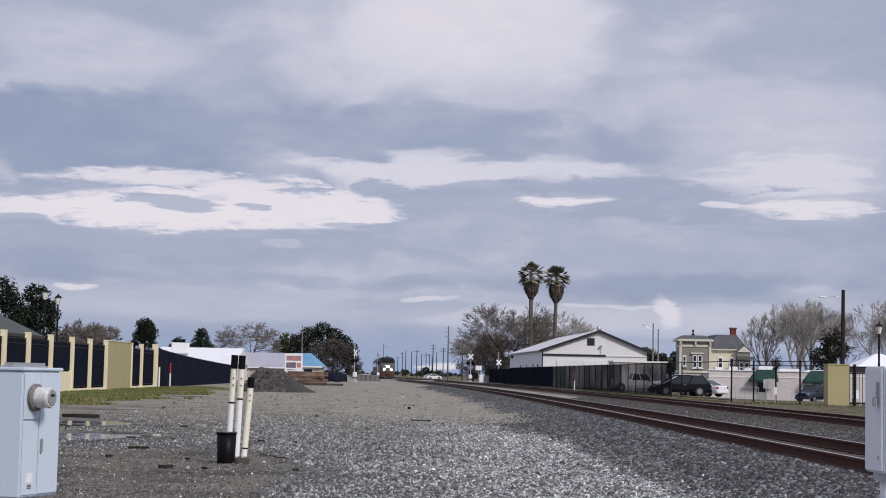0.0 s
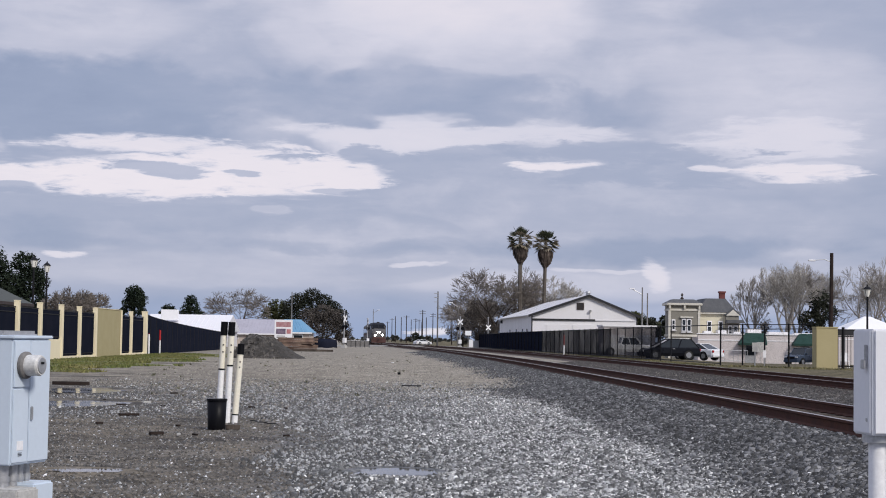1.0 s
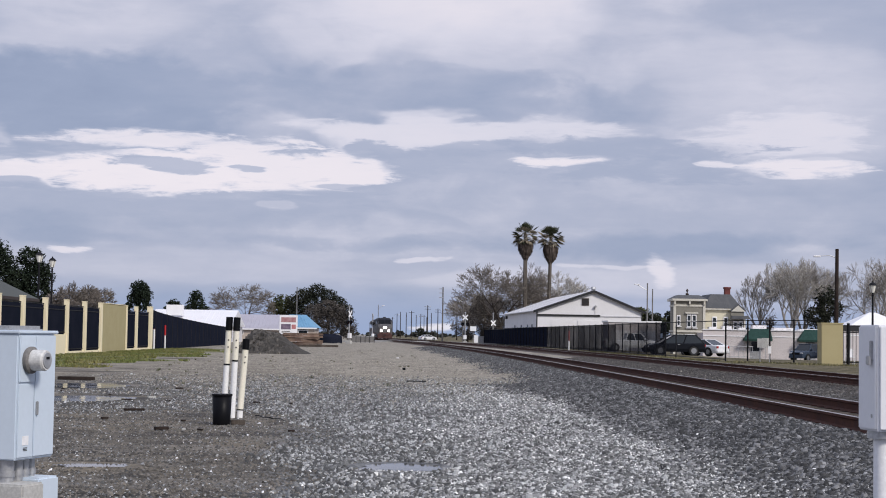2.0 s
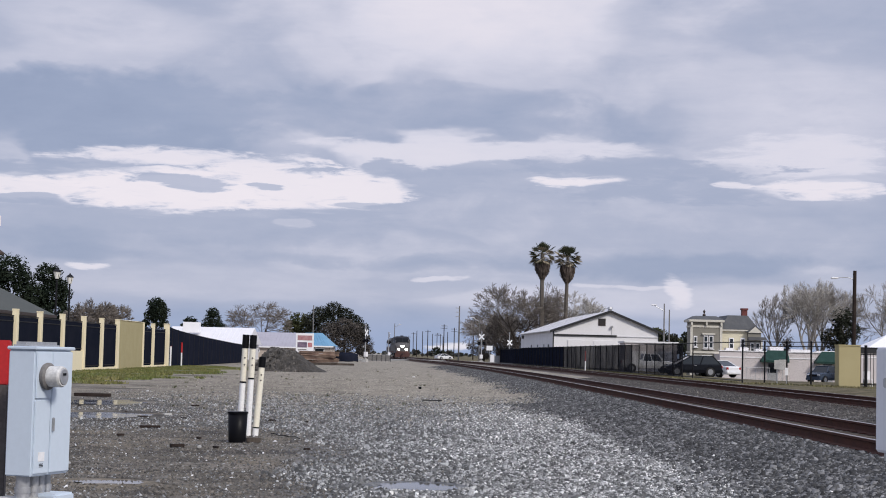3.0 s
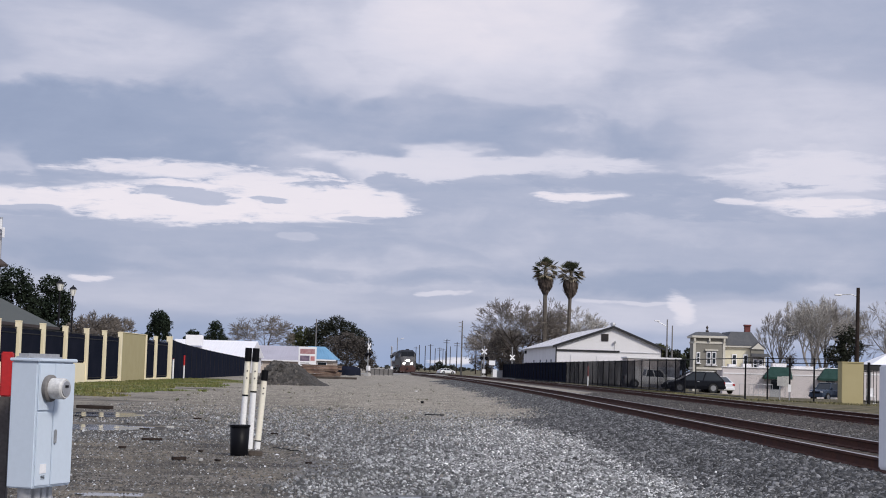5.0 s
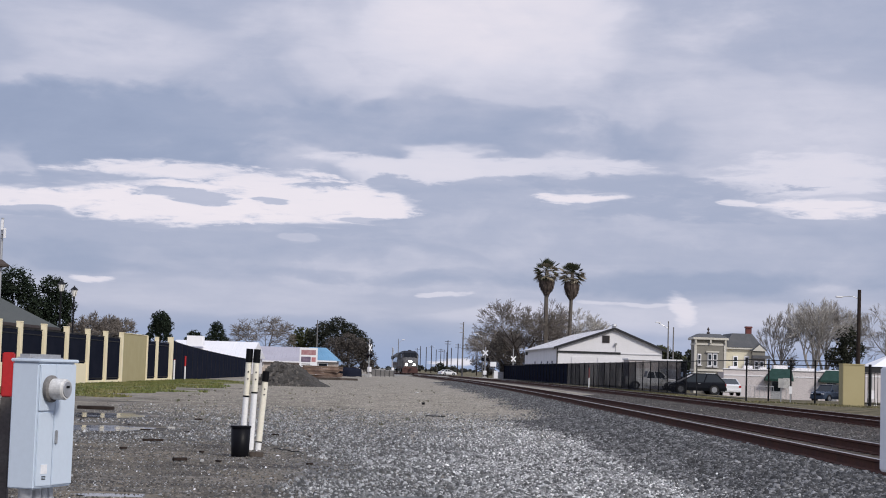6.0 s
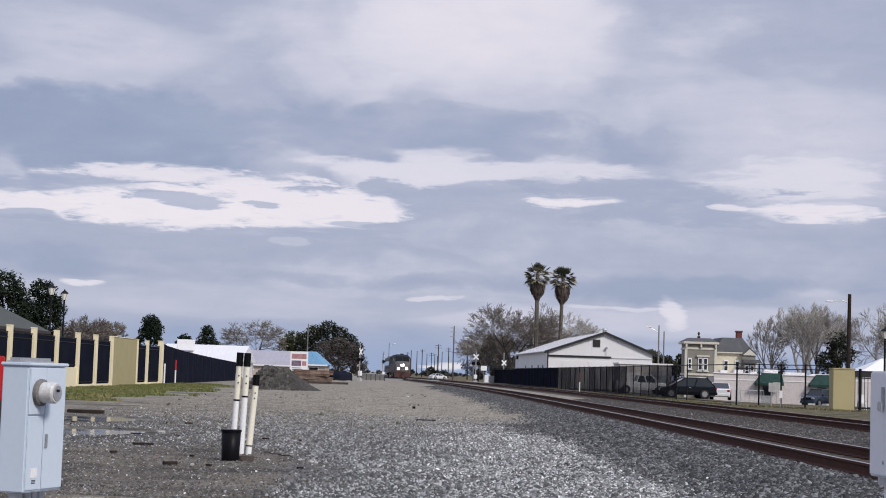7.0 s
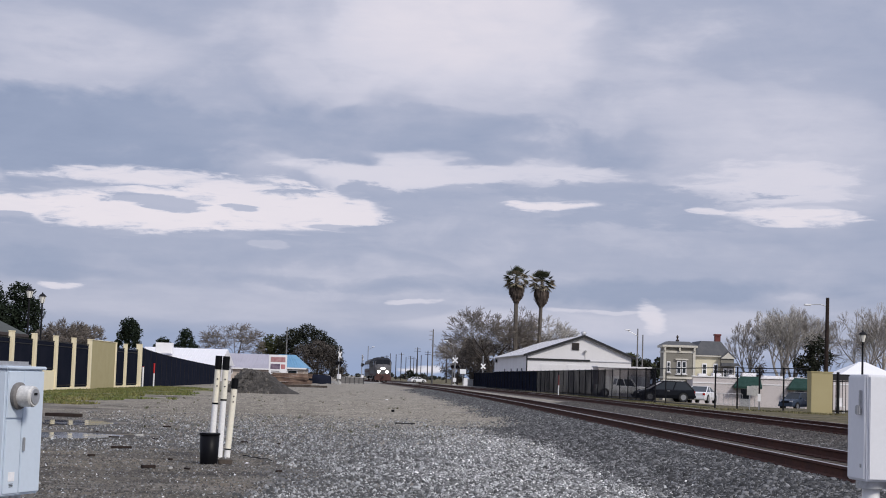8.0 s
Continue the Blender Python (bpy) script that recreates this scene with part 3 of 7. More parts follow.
bucket()


# ---- the station wall ----
def station_wall():
    WX = -19.2
    ends = [56.5, 61.5, 66.6, 71.6, 75.2, 79.8, 84.6, 89.7, 94.5, 99.2, 107.6, 111.6, 117.2]
    wall = empty("wall_west", pose(WX, 0, 0), "cream stucco station wall with black infill panels", "wall", kind="structure")
    pillar = boxes((-0.07, 0.16, -0.20, 0.20, -0.2, 2.93), bevel=0.015)
    pm = bpy.data.meshes.new("pillar")
    bmesh.ops.recalc_face_normals(pillar, faces=pillar.faces)
    pillar.to_mesh(pm)
    pm.materials.append(M_yellow)
    cm = mesh_of("cap", *box_data(-0.08, 0.168, -0.208, 0.208, 2.93, 2.98), M_yellow)
    for i, y in enumerate(ends):
        p = part("pillar", pm, None, wall)
        p.location = (0, y, 0)
        if i == len(ends) - 1:
            p.scale = (1.5, 1.5, 1.03)
        c = part("cap", cm, None, p)
    for i, (a, b) in enumerate(zip(ends, ends[1:])):
        a, b = a + 0.20, b - 0.20
        if abs(a - 99.40) < 0.01:
            part("solid_panel", boxes((-0.10, 0.12, a, b, -0.2, 2.96), bevel=0.01), M_olive, wall, "solid olive-yellow stucco panel")
            part("coping", boxes((-0.13, 0.15, a, b, 2.96, 3.0), bevel=0.005), M_yellow, wall)
            continue
        low = 1.10 if b < 90 else 0.18
        part("dwarf_wall", boxes((-0.12, 0.10, a, b, -0.2, low), bevel=0.01), M_yellow, wall)
        bm = bmesh.new()
        n = max(4, round((b - a) / 0.14))
        for j in range(n):
            q = a + (b - a) * (j + 0.5) / n
            box(bm, -0.018, 0.018, q - 0.045, q + 0.045, low + 0.06, 2.62)
        part("infill_panel", bm, M_screen, wall, "black slatted infill")
        part("backing", boxes((-0.03, -0.02, a, b, low, 2.60)), M_screen, wall)
        for z in (low + 0.12, 2.42, 2.66):
            part("fence_rail", boxes((-0.022, 0.03, a, b, z - 0.025, z + 0.025)), M_iron, wall)


station_wall()


M_roofgreen = mat("grey_green_shingles", (0.055, 0.062, 0.056), (0.085, 0.09, 0.082), 0.85, scale=1.5, fine=25, var=0.3, bump=0.4)
M_fascia = mat("dark_brown_fascia", (0.045, 0.032, 0.028), (0.07, 0.05, 0.04), 0.7, scale=2, fine=30, var=0.2)
M_render = mat("tan_render", (0.42, 0.36, 0.26), (0.36, 0.30, 0.21), 0.85, scale=1, fine=50, var=0.15)


def hip_roof(x0, x1, y0, y1, z0, rise, inset):
    bm = bmesh.new()
    lo = [bm.verts.new(p) for p in ((x0, y0, z0), (x1, y0, z0), (x1, y1, z0), (x0, y1, z0))]
    hi = [bm.verts.new(p) for p in ((x0 + inset, y0 + inset, z0 + rise), (x1 - inset, y0 + inset, z0 + rise), (x1 - inset, y1 - inset, z0 + rise), (x0 + inset, y1 - inset, z0 + rise))]
    for i in range(4):
        bm.faces.new((lo[i], lo[(i + 1) % 4], hi[(i + 1) % 4], hi[i]))
    bm.faces.new(hi)
    bm.faces.new(lo[::-1])
    return bm


def station_building():
    root = empty("station_building", pose(-34.0, 88.0, 0), "low station building with grey-green hipped shingle roof", "building")
    part("wall_shell", boxes((-10, 10.4, -8, 8, -0.2, 3.05)), M_render, root)
    part("roof", hip_roof(-11.2, 11.6, -9.2, 9.2, 3.12, 4.4, 8.0), M_roofgreen, root)
    part("fascia", boxes((-11.25, 11.65, -9.25, 9.25, 2.94, 3.12), bevel=0.02), M_fascia, root, "dark brown fascia")
    for i in range(4):
        y = -6 + i * 4
        w = part("window", boxes((10.38, 10.46, y - 0.8, y + 0.8, 1.0, 2.4)), M_white, root)
        part("pane", boxes((10.465, 10.47, y - 0.7, y + 0.7, 1.1, 2.3)), M_glassdark, w)


station_building()

M_lampglass = mat("frosted_lamp_glass", (0.84, 0.82, 0.76), (0.74, 0.72, 0.66), 0.3, scale=6, fine=20, var=0.15, bump=0.0)


def street_lantern(x, y, h, dark=True):
    root = empty("street_lamp", pose(x, y, 0), "black cast-iron street lamp with a lantern top", "street lamp", "lantern lamps")
    k = h / 7.4
    part("base", lathe([(0.20, 0), (0.20, 0.25), (0.13, 0.5), (0.11, 0.9)], 16), M_iron, root)
    part("post", lathe([(0.095, 0.85), (0.07, h - 1.15), (0.10, h - 1.1), (0.06, h - 1.0), (0.12, h - 0.92)], 14), M_iron, root)
    part("lantern", lathe([(0.16, h - 0.92), (0.30, h - 0.40), (0.31, h - 0.36)], 8), M_lampglass, root, "frosted lantern glass")
    for i in range(4):
        a = math.pi / 4 + i * math.pi / 2
        part("lantern_bar", tubes(((0.165 * math.cos(a), 0.165 * math.sin(a), h - 0.92), (0.31 * math.cos(a), 0.31 * math.sin(a), h - 0.37), 0.018), n=5), M_iron, root)
    part("hood", lathe([(0.35, h - 0.37), (0.20, h - 0.20), (0.07, h - 0.12), (0.03, h)], 12), M_iron, root)


street_lantern(-30.0, 130.0, 7.5)
street_lantern(-31.2, 140.0, 7.5)


def antenna_tower():
    root = empty("antenna_mast", pose(-32.2, 120.0, 0), "slim grey antenna mast with panels above a red collar", "antenna")
    part("mast", tubes(((0, 0, 0), (0, 0, 11.4), 0.16, 0.10), n=12), M_galv, root)
    part("collar", lathe([(0.10, 7.75), (0.62, 7.85), (0.62, 7.98), (0.12, 8.35)], 14), M_fascia, root, "red-brown flared collar")
    for i, (dx, z) in enumerate(((0.26, 9.9), (-0.24, 9.6), (0.05, 10.5))):
        a = part("antenna_panel", boxes((dx - 0.09, dx + 0.09, -0.30, -0.20, z, z + 0.75), bevel=0.02), M_white, root, "white antenna panel")
        part("bracket", boxes((min(dx, 0) - 0.02, max(dx, 0) + 0.02, -0.20, 0.0, z + 0.3, z + 0.38)), M_galv, a)


antenna_tower()


# ---- black screened fence beyond the wall ----
def left_fence():
    fence = empty("screen_fence", pose(0, 0, 0), "long black screened fence sloping down beside the yard", "fence", "yard fences")
    a, b, n = Vector((-19.4, 118.6, 0)), Vector((-20.6, 176.0, 0)), 18
    for i in range(n + 1):
        p = a.lerp(b, i / n)
        h = 2.98 - 1.12 * (i / n) ** 0.6
        part("post", tubes(((p.x, p.y, -0.2), (p.x, p.y, h + 0.05), 0.04), n=8), M_iron, fence)
        if i < n:
            q = a.lerp(b, (i + 1) / n)
            h2 = 2.98 - 1.12 * ((i + 1) / n) ** 0.6
            bm = bmesh.new()
            m = 18
            cols = []
            for j in range(m + 1):
                c = p.lerp(q, j / m)
                top = h + (h2 - h) * j / m
                off = 0.03 if j % 4 < 2 else 0.0
                cols.append([bm.verts.new((c.x + off + dx, c.y, z)) for dx, z in ((0, -0.1), (0, top), (-0.02, top), (-0.02, -0.1))])
            for c, e in zip(cols, cols[1:]):
                for k in range(4):
                    bm.faces.new((c[k], e[k], e[(k + 1) % 4], c[(k + 1) % 4]))
            bm.faces.new(cols[0])
            bm.faces.new(cols[-1][::-1])
            part("screen_panel", bm, M_screen, fence)
            part("top_rail", tubes(((p.x, p.y, h), (q.x, q.y, h2), 0.03), n=6), M_iron, fence)


left_fence()


M_dullred = mat("faded_dark_red", (0.14, 0.025, 0.025), (0.10, 0.02, 0.02), 0.7, var=0.2)


def whip_marker(x, y, h, label, red=0.42):
    root = empty("whip_marker", pose(x, y, 0), label, "marker post", "track markers")
    part("post", tubes(((0, 0, -0.05), (0, 0, h * (1 - red)), 0.06), n=10), M_white, root)
    part("red_top", tubes(((0, 0, h * (1 - red)), (0, 0, h), 0.065), n=10), M_red if red < 0.5 else M_dullred, root, "red upper half")


whip_marker(-18.7, 121.5, 1.78, "white marker post with a red top by the black fence")
whip_marker(15.0, 167.0, 2.05, "white marker post with a dark red top beside the track", 0.5)
whip_marker(-18.95, 118.1, 1.5, "short white marker post at the wall's end", 0.02)



# ---- right side: fence, shed, house, shops ----
def screen_material(lo, hi):
    """Woven windscreen cloth: the weave lets part of the light through."""
    m = bpy.data.materials.new("woven_fence_screen")
    m.use_nodes = True
    k = Nodes(m.node_tree)
    b = m.node_tree.nodes["Principled BSDF"]
    b.inputs["Base Color"].default_value, b.inputs["Roughness"].default_value = (0.008, 0.008, 0.013, 1), 0.9
    b.inputs["Specular IOR Level"].default_value = 0.1
    co = k.n("ShaderNodeTexCoord").outputs["Object"]
    tr = k.n("ShaderNodeBsdfTransparent")
    mx = k.n("ShaderNodeMixShader")
    k.put(mx.inputs[0], k.mapr(k.m("ADD", k.m("MULTIPLY", k.noise(co, 0.25, 2.0), 0.6), k.m("MULTIPLY", k.n("ShaderNodeObjectInfo").outputs["Random"], 0.15)), 0.2, 0.6, lo, hi))
    k.put(mx.inputs[1], tr.outputs[0])
    k.put(mx.inputs[2], b.outputs[0])
    k.put(m.node_tree.nodes["Material Output"].inputs[0], mx.outputs[0])
    return m


M_weave, M_weave_dense = screen_material(0.44, 0.66), screen_material(0.70, 0.88)
M_wood = mat("dark_weathered_pole", (0.028, 0.020, 0.018), (0.050, 0.038, 0.032), 0.95, spec=0.15, scale=3, fine=40, var=0.35, bump=0.3)
M_trim = mat("black_trim", (0.012, 0.012, 0.016), (0.02, 0.02, 0.02), 0.6, scale=2, fine=30, var=0.2)
M_sheet = mat("white_corrugated_sheet", (0.80, 0.785, 0.80), (0.68, 0.665, 0.66), 0.5, scale=0.35, fine=12, var=0.14, bump=0.05, streak=6)
M_roofsheet = mat("pale_metal_roof_sheet", (0.66, 0.66, 0.69), (0.52, 0.50, 0.50), 0.42, metal=0.3, scale=0.5, fine=12, var=0.2, bump=0.05)


def fence_x(y):
    return 24.15 - 0.041 * y


def right_fence():
    fence = empty("railway_fence", Matrix(), "tall black railway fence with woven windscreen cloth", "fence", "yard fences")
    ys = [107 + 4.1 * i for i in range(49)]
    for i, y in enumerate(ys):
        x = fence_x(y)
        h = 2.62 if y < 260 else 2.5
        if not 108 < y < 122:
            part("post", tubes(((x, y, -0.2), (x, y, h + 0.08), 0.045), n=8), M_iron, fence)
        if i + 1 == len(ys):
            break
        y2 = ys[i + 1]
        x2 = fence_x(y2)
        part("top_rail", tubes(((x, y, h), (x2, y2, h), 0.035), n=6), M_iron, fence)
        part("bottom_rail", tubes(((x, y, 0.12), (x2, y2, 0.12), 0.03), n=6), M_iron, fence)
        if y < 126:
            continue
        me = mesh_of("screen_panel", [(x + 0.04, y, 0.05), (x2 + 0.04, y2, 0.05), (x2 + 0.04, y2, h), (x + 0.04, y, h), (x + 0.055, y, 0.05), (x2 + 0.055, y2, 0.05), (x2 + 0.055, y2, h), (x + 0.055, y, h)],
                     [(0, 1, 2, 3), (7, 6, 5, 4), (3, 2, 6, 7), (0, 4, 5, 1)], M_screen if y > 205 else M_weave_dense if y > 150 else M_weave)
        part("screen_panel", me, None, fence)
    # open return towards the gate pillar
    gate = empty("yard_fence", Matrix(), "open black steel mesh fence between tall posts", "fence", "yard fences")
    pts = [(19.75, 106.9), (21.2, 107.0), (22.55, 106.6), (23.3, 103.0), (24.0, 99.6)]
    for (x, y), (x2, y2) in zip(pts, pts[1:]):
        part("post", tubes(((x, y, -0.2), (x, y, 2.72), 0.055), n=8), M_iron, gate)
        for z in (2.66, 2.38):
            part("rail", tubes(((x, y, z), (x2, y2, z), 0.032), n=6), M_iron, gate)
        bm = bmesh.new()
        n = 26
        L = math.hypot(x2 - x, y2 - y)
        for j in range(-12, n):
            for s in (-1, 1):
                a, b = j / n, (j + 12) / n
                if s < 0:
                    a, b = b, a
                a2, b2 = min(1, max(0, a)), min(1, max(0, b))
                if a2 == b2:
                    continue
                za, zb = 0.1 + 2.5 * (a2 - a) / (b - a), 0.1 + 2.5 * (b2 - a) / (b - a)
                tube(bm, (x + (x2 - x) * a2, y + (y2 - y) * a2, za), (x + (x2 - x) * b2, y + (y2 - y) * b2, zb), 0.0016, n=3, caps=False)
        part("wire_mesh", bm, M_iron, gate)
    pil = empty("gate_pillar", pose(24.55, 98.9, 0, 0, 0, 4), "square cream stucco gate pillar", "pillar")
    part("shaft", boxes((-0.66, 0.66, -0.4, 0.4, -0.2, 2.42), bevel=0.02), M_olive, pil)
    part("cap", boxes((-0.69, 0.69, -0.43, 0.43, 2.42, 2.50), bevel=0.015), M_olive, pil)
    g = empty("iron_gate", pose(25.3, 99.2, 0, 0, 0, 2), "black iron gate beside the cream pillar", "gate")
    for i in range(30):
        part("bar", tubes(((0.1 + i * 0.2, 0, 0.1), (0.1 + i * 0.2, 0, 2.3), 0.02), n=5), M_iron, g)
    for z in (0.15, 1.95, 2.35):
        part("gate_rail", boxes((0, 6.0, -0.03, 0.03, z - 0.03, z + 0.03)), M_iron, g)
    part("header_panel", boxes((0, 6.0, -0.02, 0.02, 2.0, 2.32)), M_trim, g, "dark solid header")
    part("gate_post", tubes(((0.42, 0, -0.2), (0.42, 0, 2.5), 0.09), n=10), M_iron, g)
    bol = empty("white_chair", pose(26.7, 102.5, 0), "white plastic garden chair behind the gate", "chair")
    part("seat", boxes((-0.25, 0.25, -0.25, 0.25, 0.40, 0.45), bevel=0.01), M_white, bol)
    part("backrest", boxes((-0.25, 0.25, 0.2, 0.25, 0.45, 0.95), bevel=0.01), M_white, bol)
    for sx in (-0.22, 0.22):
        for sy in (-0.22, 0.22):
            part("leg", tubes(((sx, sy, 0), (sx, sy, 0.42), 0.025), n=6), M_white, bol)


right_fence()


def warehouse():
    root = empty("warehouse", pose(15.85, 226.0, 0, 0, 0, 2.2), "white metal-clad warehouse with black-trimmed gable roof", "warehouse")
    W, L, E, R, A = 14.5, 49.0, 5.0, 7.75, 7.8
    part("wall_shell", prism([(0, -0.3), (W, -0.3), (W, E), (A, R - 0.05), (0, E)], 0, L), M_sheet, root)
    # sheet ribs
    for i in range(1, 24):
        x = W * i / 24
        top = (E + (R - E) * x / A if x < A else E + (R - E) * (W - x) / (W - A)) - 0.12
        part("rib", boxes((x - 0.025, x + 0.025, -0.010, 0.0, 0, top)), M_sheet, root)
    for i in range(1, 26):
        part("rib", boxes((-0.010, 0.0, L * i / 26 - 0.03, L * i / 26 + 0.03, 0, E - 0.1)), M_sheet, root)
    for a, b, za, zb in ((-0.5, A, E - 0.14, R), (A, W + 0.5, R, E - 0.14)):
        part("roof_slope", prism([(a, za), (b, zb), (b, zb + 0.10), (a, za + 0.10)], -0.35, L + 0.3), M_roofsheet, root)
        part("barge_board", prism([(a, za - 0.20), (b, zb - 0.20), (b, zb + 0.14), (a, za + 0.14)], -0.42, -0.35), M_trim, root, "black barge board")
        for j in range(1, 14):
            y = -0.35 + (L + 0.65) * j / 14
            part("roof_seam", prism([(a, za + 0.10), (b, zb + 0.10), (b, zb + 0.14), (a, za + 0.14)], y - 0.03, y + 0.03), M_roofsheet, root)
    part("corner_trim", boxes((-0.06, 0.10, -0.06, 0.10, 0, E)), M_trim, root, "black corner trim")
    part("corner_trim", boxes((W - 0.10, W + 0.06, -0.06, 0.10, 0, E)), M_trim, root, "black corner trim")
    part("door_track", boxes((0.1, 8.7, -0.14, -0.03, 4.25, 4.50)), M_trim, root, "long black sliding-door track")
    part("wall_band", boxes((8.7, W - 0.1, -0.09, -0.03, 4.25, 4.36)), M_roofsheet, root)
    for x0 in (5.0, 8.6):
        d = part("sliding_door", boxes((x0 - 3.0, x0, -0.10, -0.03, 0.02, 3.7)), M_sheet, root)
    v = part("gable_vent", boxes((6.15, 7.15, -0.08, 0.0, 5.75, 6.75)), M_fascia, root, "dark louvred gable vent")
    for i in range(6):
        part("slat", boxes((6.23, 7.07, -0.11, -0.07, 5.83 + i * 0.15, 5.91 + i * 0.15)), M_trim, v)
    lamp = part("wall_lamp", tubes(((8.0, -0.05, 5.65), (8.0, -0.40, 5.62), 0.14, 0.17), n=12), M_galv, root, "grey wall lamp")
    part("lamp_conduit", boxes((7.97, 8.03, -0.06, 0, 4.5, 5.5)), M_galv, root)
    rv = part("ridge_vent", lathe([(0.28, 0), (0.28, 0.25), (0.42, 0.28), (0.30, 0.55), (0.05, 0.62)], 14), M_galv, root, "round turbine roof vent")
    rv.location = (A + 0.05, 0.8, R + 0.05)
    for y in (6, 12, 21, 31):
        w = part("window", boxes((-0.05, 0.0, y - 0.6, y + 0.6, 2.0, 3.1)), M_trim, root)
        part("pane", boxes((-0.056, -0.05, y - 0.5, y + 0.5, 2.1, 3.0)), M_glassdark, w)
    part("wall_box", boxes((-0.25, 0.0, 44.0, 45.6, 4.2, 4.7)), M_trim, root)


warehouse()

M_siding = mat("buff_painted_siding", (0.225, 0.210, 0.178), (0.185, 0.172, 0.145), 0.75, scale=1, fine=30, var=0.15)
M_cream_siding = mat("pale_yellow_siding", (0.66, 0.61, 0.46), (0.57, 0.52, 0.39), 0.75, scale=1, fine=30, var=0.12)
M_shingle = mat("dark_grey_shingles", (0.075, 0.078, 0.085), (0.12, 0.12, 0.125), 0.85, scale=1.5, fine=25, var=0.3, bump=0.4)
M_brick = mat("dark_red_brick", (0.17, 0.045, 0.04), (0.11, 0.035, 0.03), 0.85, scale=3, fine=20, var=0.3, bump=0.3)
M_pinkwall = mat("pale_pink_grey_render", (0.64, 0.585, 0.58), (0.54, 0.49, 0.485), 0.85, scale=0.6, fine=40, var=0.18, bump=0.2, streak=3)
M_awning = mat("green_canvas", (0.004, 0.040, 0.030), (0.004, 0.030, 0.022), 0.8, scale=2, fine=60, var=0.2, bump=0.1)


def sash(parent, x, y, z, w, h, fm=None):
    """A framed sash window on a wall that faces the tracks."""
    fr = part("window", boxes((x - w / 2 - 0.09, x + w / 2 + 0.09, y - 0.10, y, z - 0.10, z + h + 0.14), bevel=0.01), fm or M_white, parent, "white-framed sash window")
    part("pane", boxes((x - w / 2, x + w / 2, y - 0.112, y - 0.10, z, z + h)), M_glassdark, fr)
    part("glazing_bar", boxes((x - w / 2, x + w / 2, y - 0.13, y - 0.11, z + h / 2 - 0.03, z + h / 2 + 0.03)), M_white, fr)
    part("sill", boxes((x - w / 2 - 0.2, x + w / 2 + 0.2, y - 0.2, y, z - 0.22, z - 0.14)), M_white, fr)


M_oldtrim = mat("cream_house_trim", (0.60, 0.57, 0.50), (0.50, 0.47, 0.41), 0.7, scale=1.5, fine=30, var=0.15)


def old_house():
    root = empty("old_house", pose(29.2, 190.0, -0.6), "two-storey Victorian house with square tower and white trim", "house")
    part("tower", boxes((0, 3.4, 0, 3.4, 0, 6.5)), M_siding, root, "buff tower")
    part("tower_cornice", boxes((-0.35, 3.75, -0.35, 3.75, 6.35, 6.62), bevel=0.04), M_oldtrim, root, "white tower cornice")
    part("tower_roof", hip_roof(-0.30, 3.7, -0.30, 3.7, 6.62, 0.45, 0.8), M_shingle, root)
    part("tower_band", boxes((-0.08, 3.48, -0.08, 3.48, 5.72, 5.95), bevel=0.02), M_oldtrim, root)
    part("tower_band", boxes((-0.10, 3.50, -0.10, 3.50, 2.75, 3.0), bevel=0.02), M_oldtrim, root)
    for x in (0.0, 3.4):
        part("corner_board", boxes((x - 0.14, x + 0.14, -0.07, 0.14, 0, 6.35)), M_oldtrim, root)
    for x in (0.0, 1.7, 3.4):
        part("bracket", boxes((x - 0.09, x + 0.09, -0.30, 0.0, 5.98, 6.35)), M_oldtrim, root)
    part("finial", lathe([(0.10, 7.05), (0.22, 7.2), (0.05, 7.4), (0.16, 7.62), (0.02, 7.85)], 10), M_fascia, root).location = (1.7, 1.7, 0)
    sash(root, 1.65, 0.0, 3.45, 0.34, 1.25)
    sash(root, 2.25, 0.0, 3.45, 0.34, 1.25)
    part("window_hood", boxes((1.2, 2.7, -0.24, 0.0, 4.9, 5.08), bevel=0.02), M_oldtrim, root, "white moulded window hood")
    sash(root, 0.45, 0.0, 3.6, 0.24, 1.0)
    sash(root, 1.75, 0.0, 0.9, 0.9, 1.5)
    part("main_block", boxes((3.4, 7.3, 0.6, 8.0, 0, 5.45)), M_cream_siding, root, "pale yellow main block")
    part("eave", boxes((3.4, 7.6, 0.25, 8.3, 5.40, 5.62), bevel=0.03), M_oldtrim, root)
    part("main_roof", hip_roof(3.3, 7.8, 0.2, 8.4, 5.62, 1.62, 1.1), M_shingle, root)
    part("porch_gable", prism([(6.3, 5.3), (7.3, 6.15), (8.3, 5.3)], -0.1, 4.0), M_shingle, root)
    part("gable_trim", prism([(6.5, 5.25), (7.3, 5.95), (8.1, 5.25)], -0.16, -0.1), M_oldtrim, root)
    part("side_bay", boxes((6.5, 8.0, 0.0, 4.0, 0, 5.25)), M_siding, root)
    for x in (4.7, 6.0):
        sash(root, x, 0.6, 3.45, 0.36, 1.05)
    part("porch_post", boxes((7.85, 8.0, -0.9, -0.75, 0, 4.4)), M_oldtrim, root)
    part("porch_roof", prism([(6.4, 4.4), (8.6, 4.4), (8.3, 4.75), (6.5, 4.75)], -1.0, 0.0), M_shingle, root)
    for x in (7.0, 7.6):
        sash(root, x, 0.0, 3.0, 0.3, 1.0)
    part("chimney", boxes((6.35, 7.0, 3.2, 3.85, 6.6, 7.95), bevel=0.02), M_brick, root, "red brick chimney")
    part("chimney_cap", boxes((6.27, 7.08, 3.12, 3.93, 7.95, 8.15), bevel=0.02), M_brick, root)


old_house()


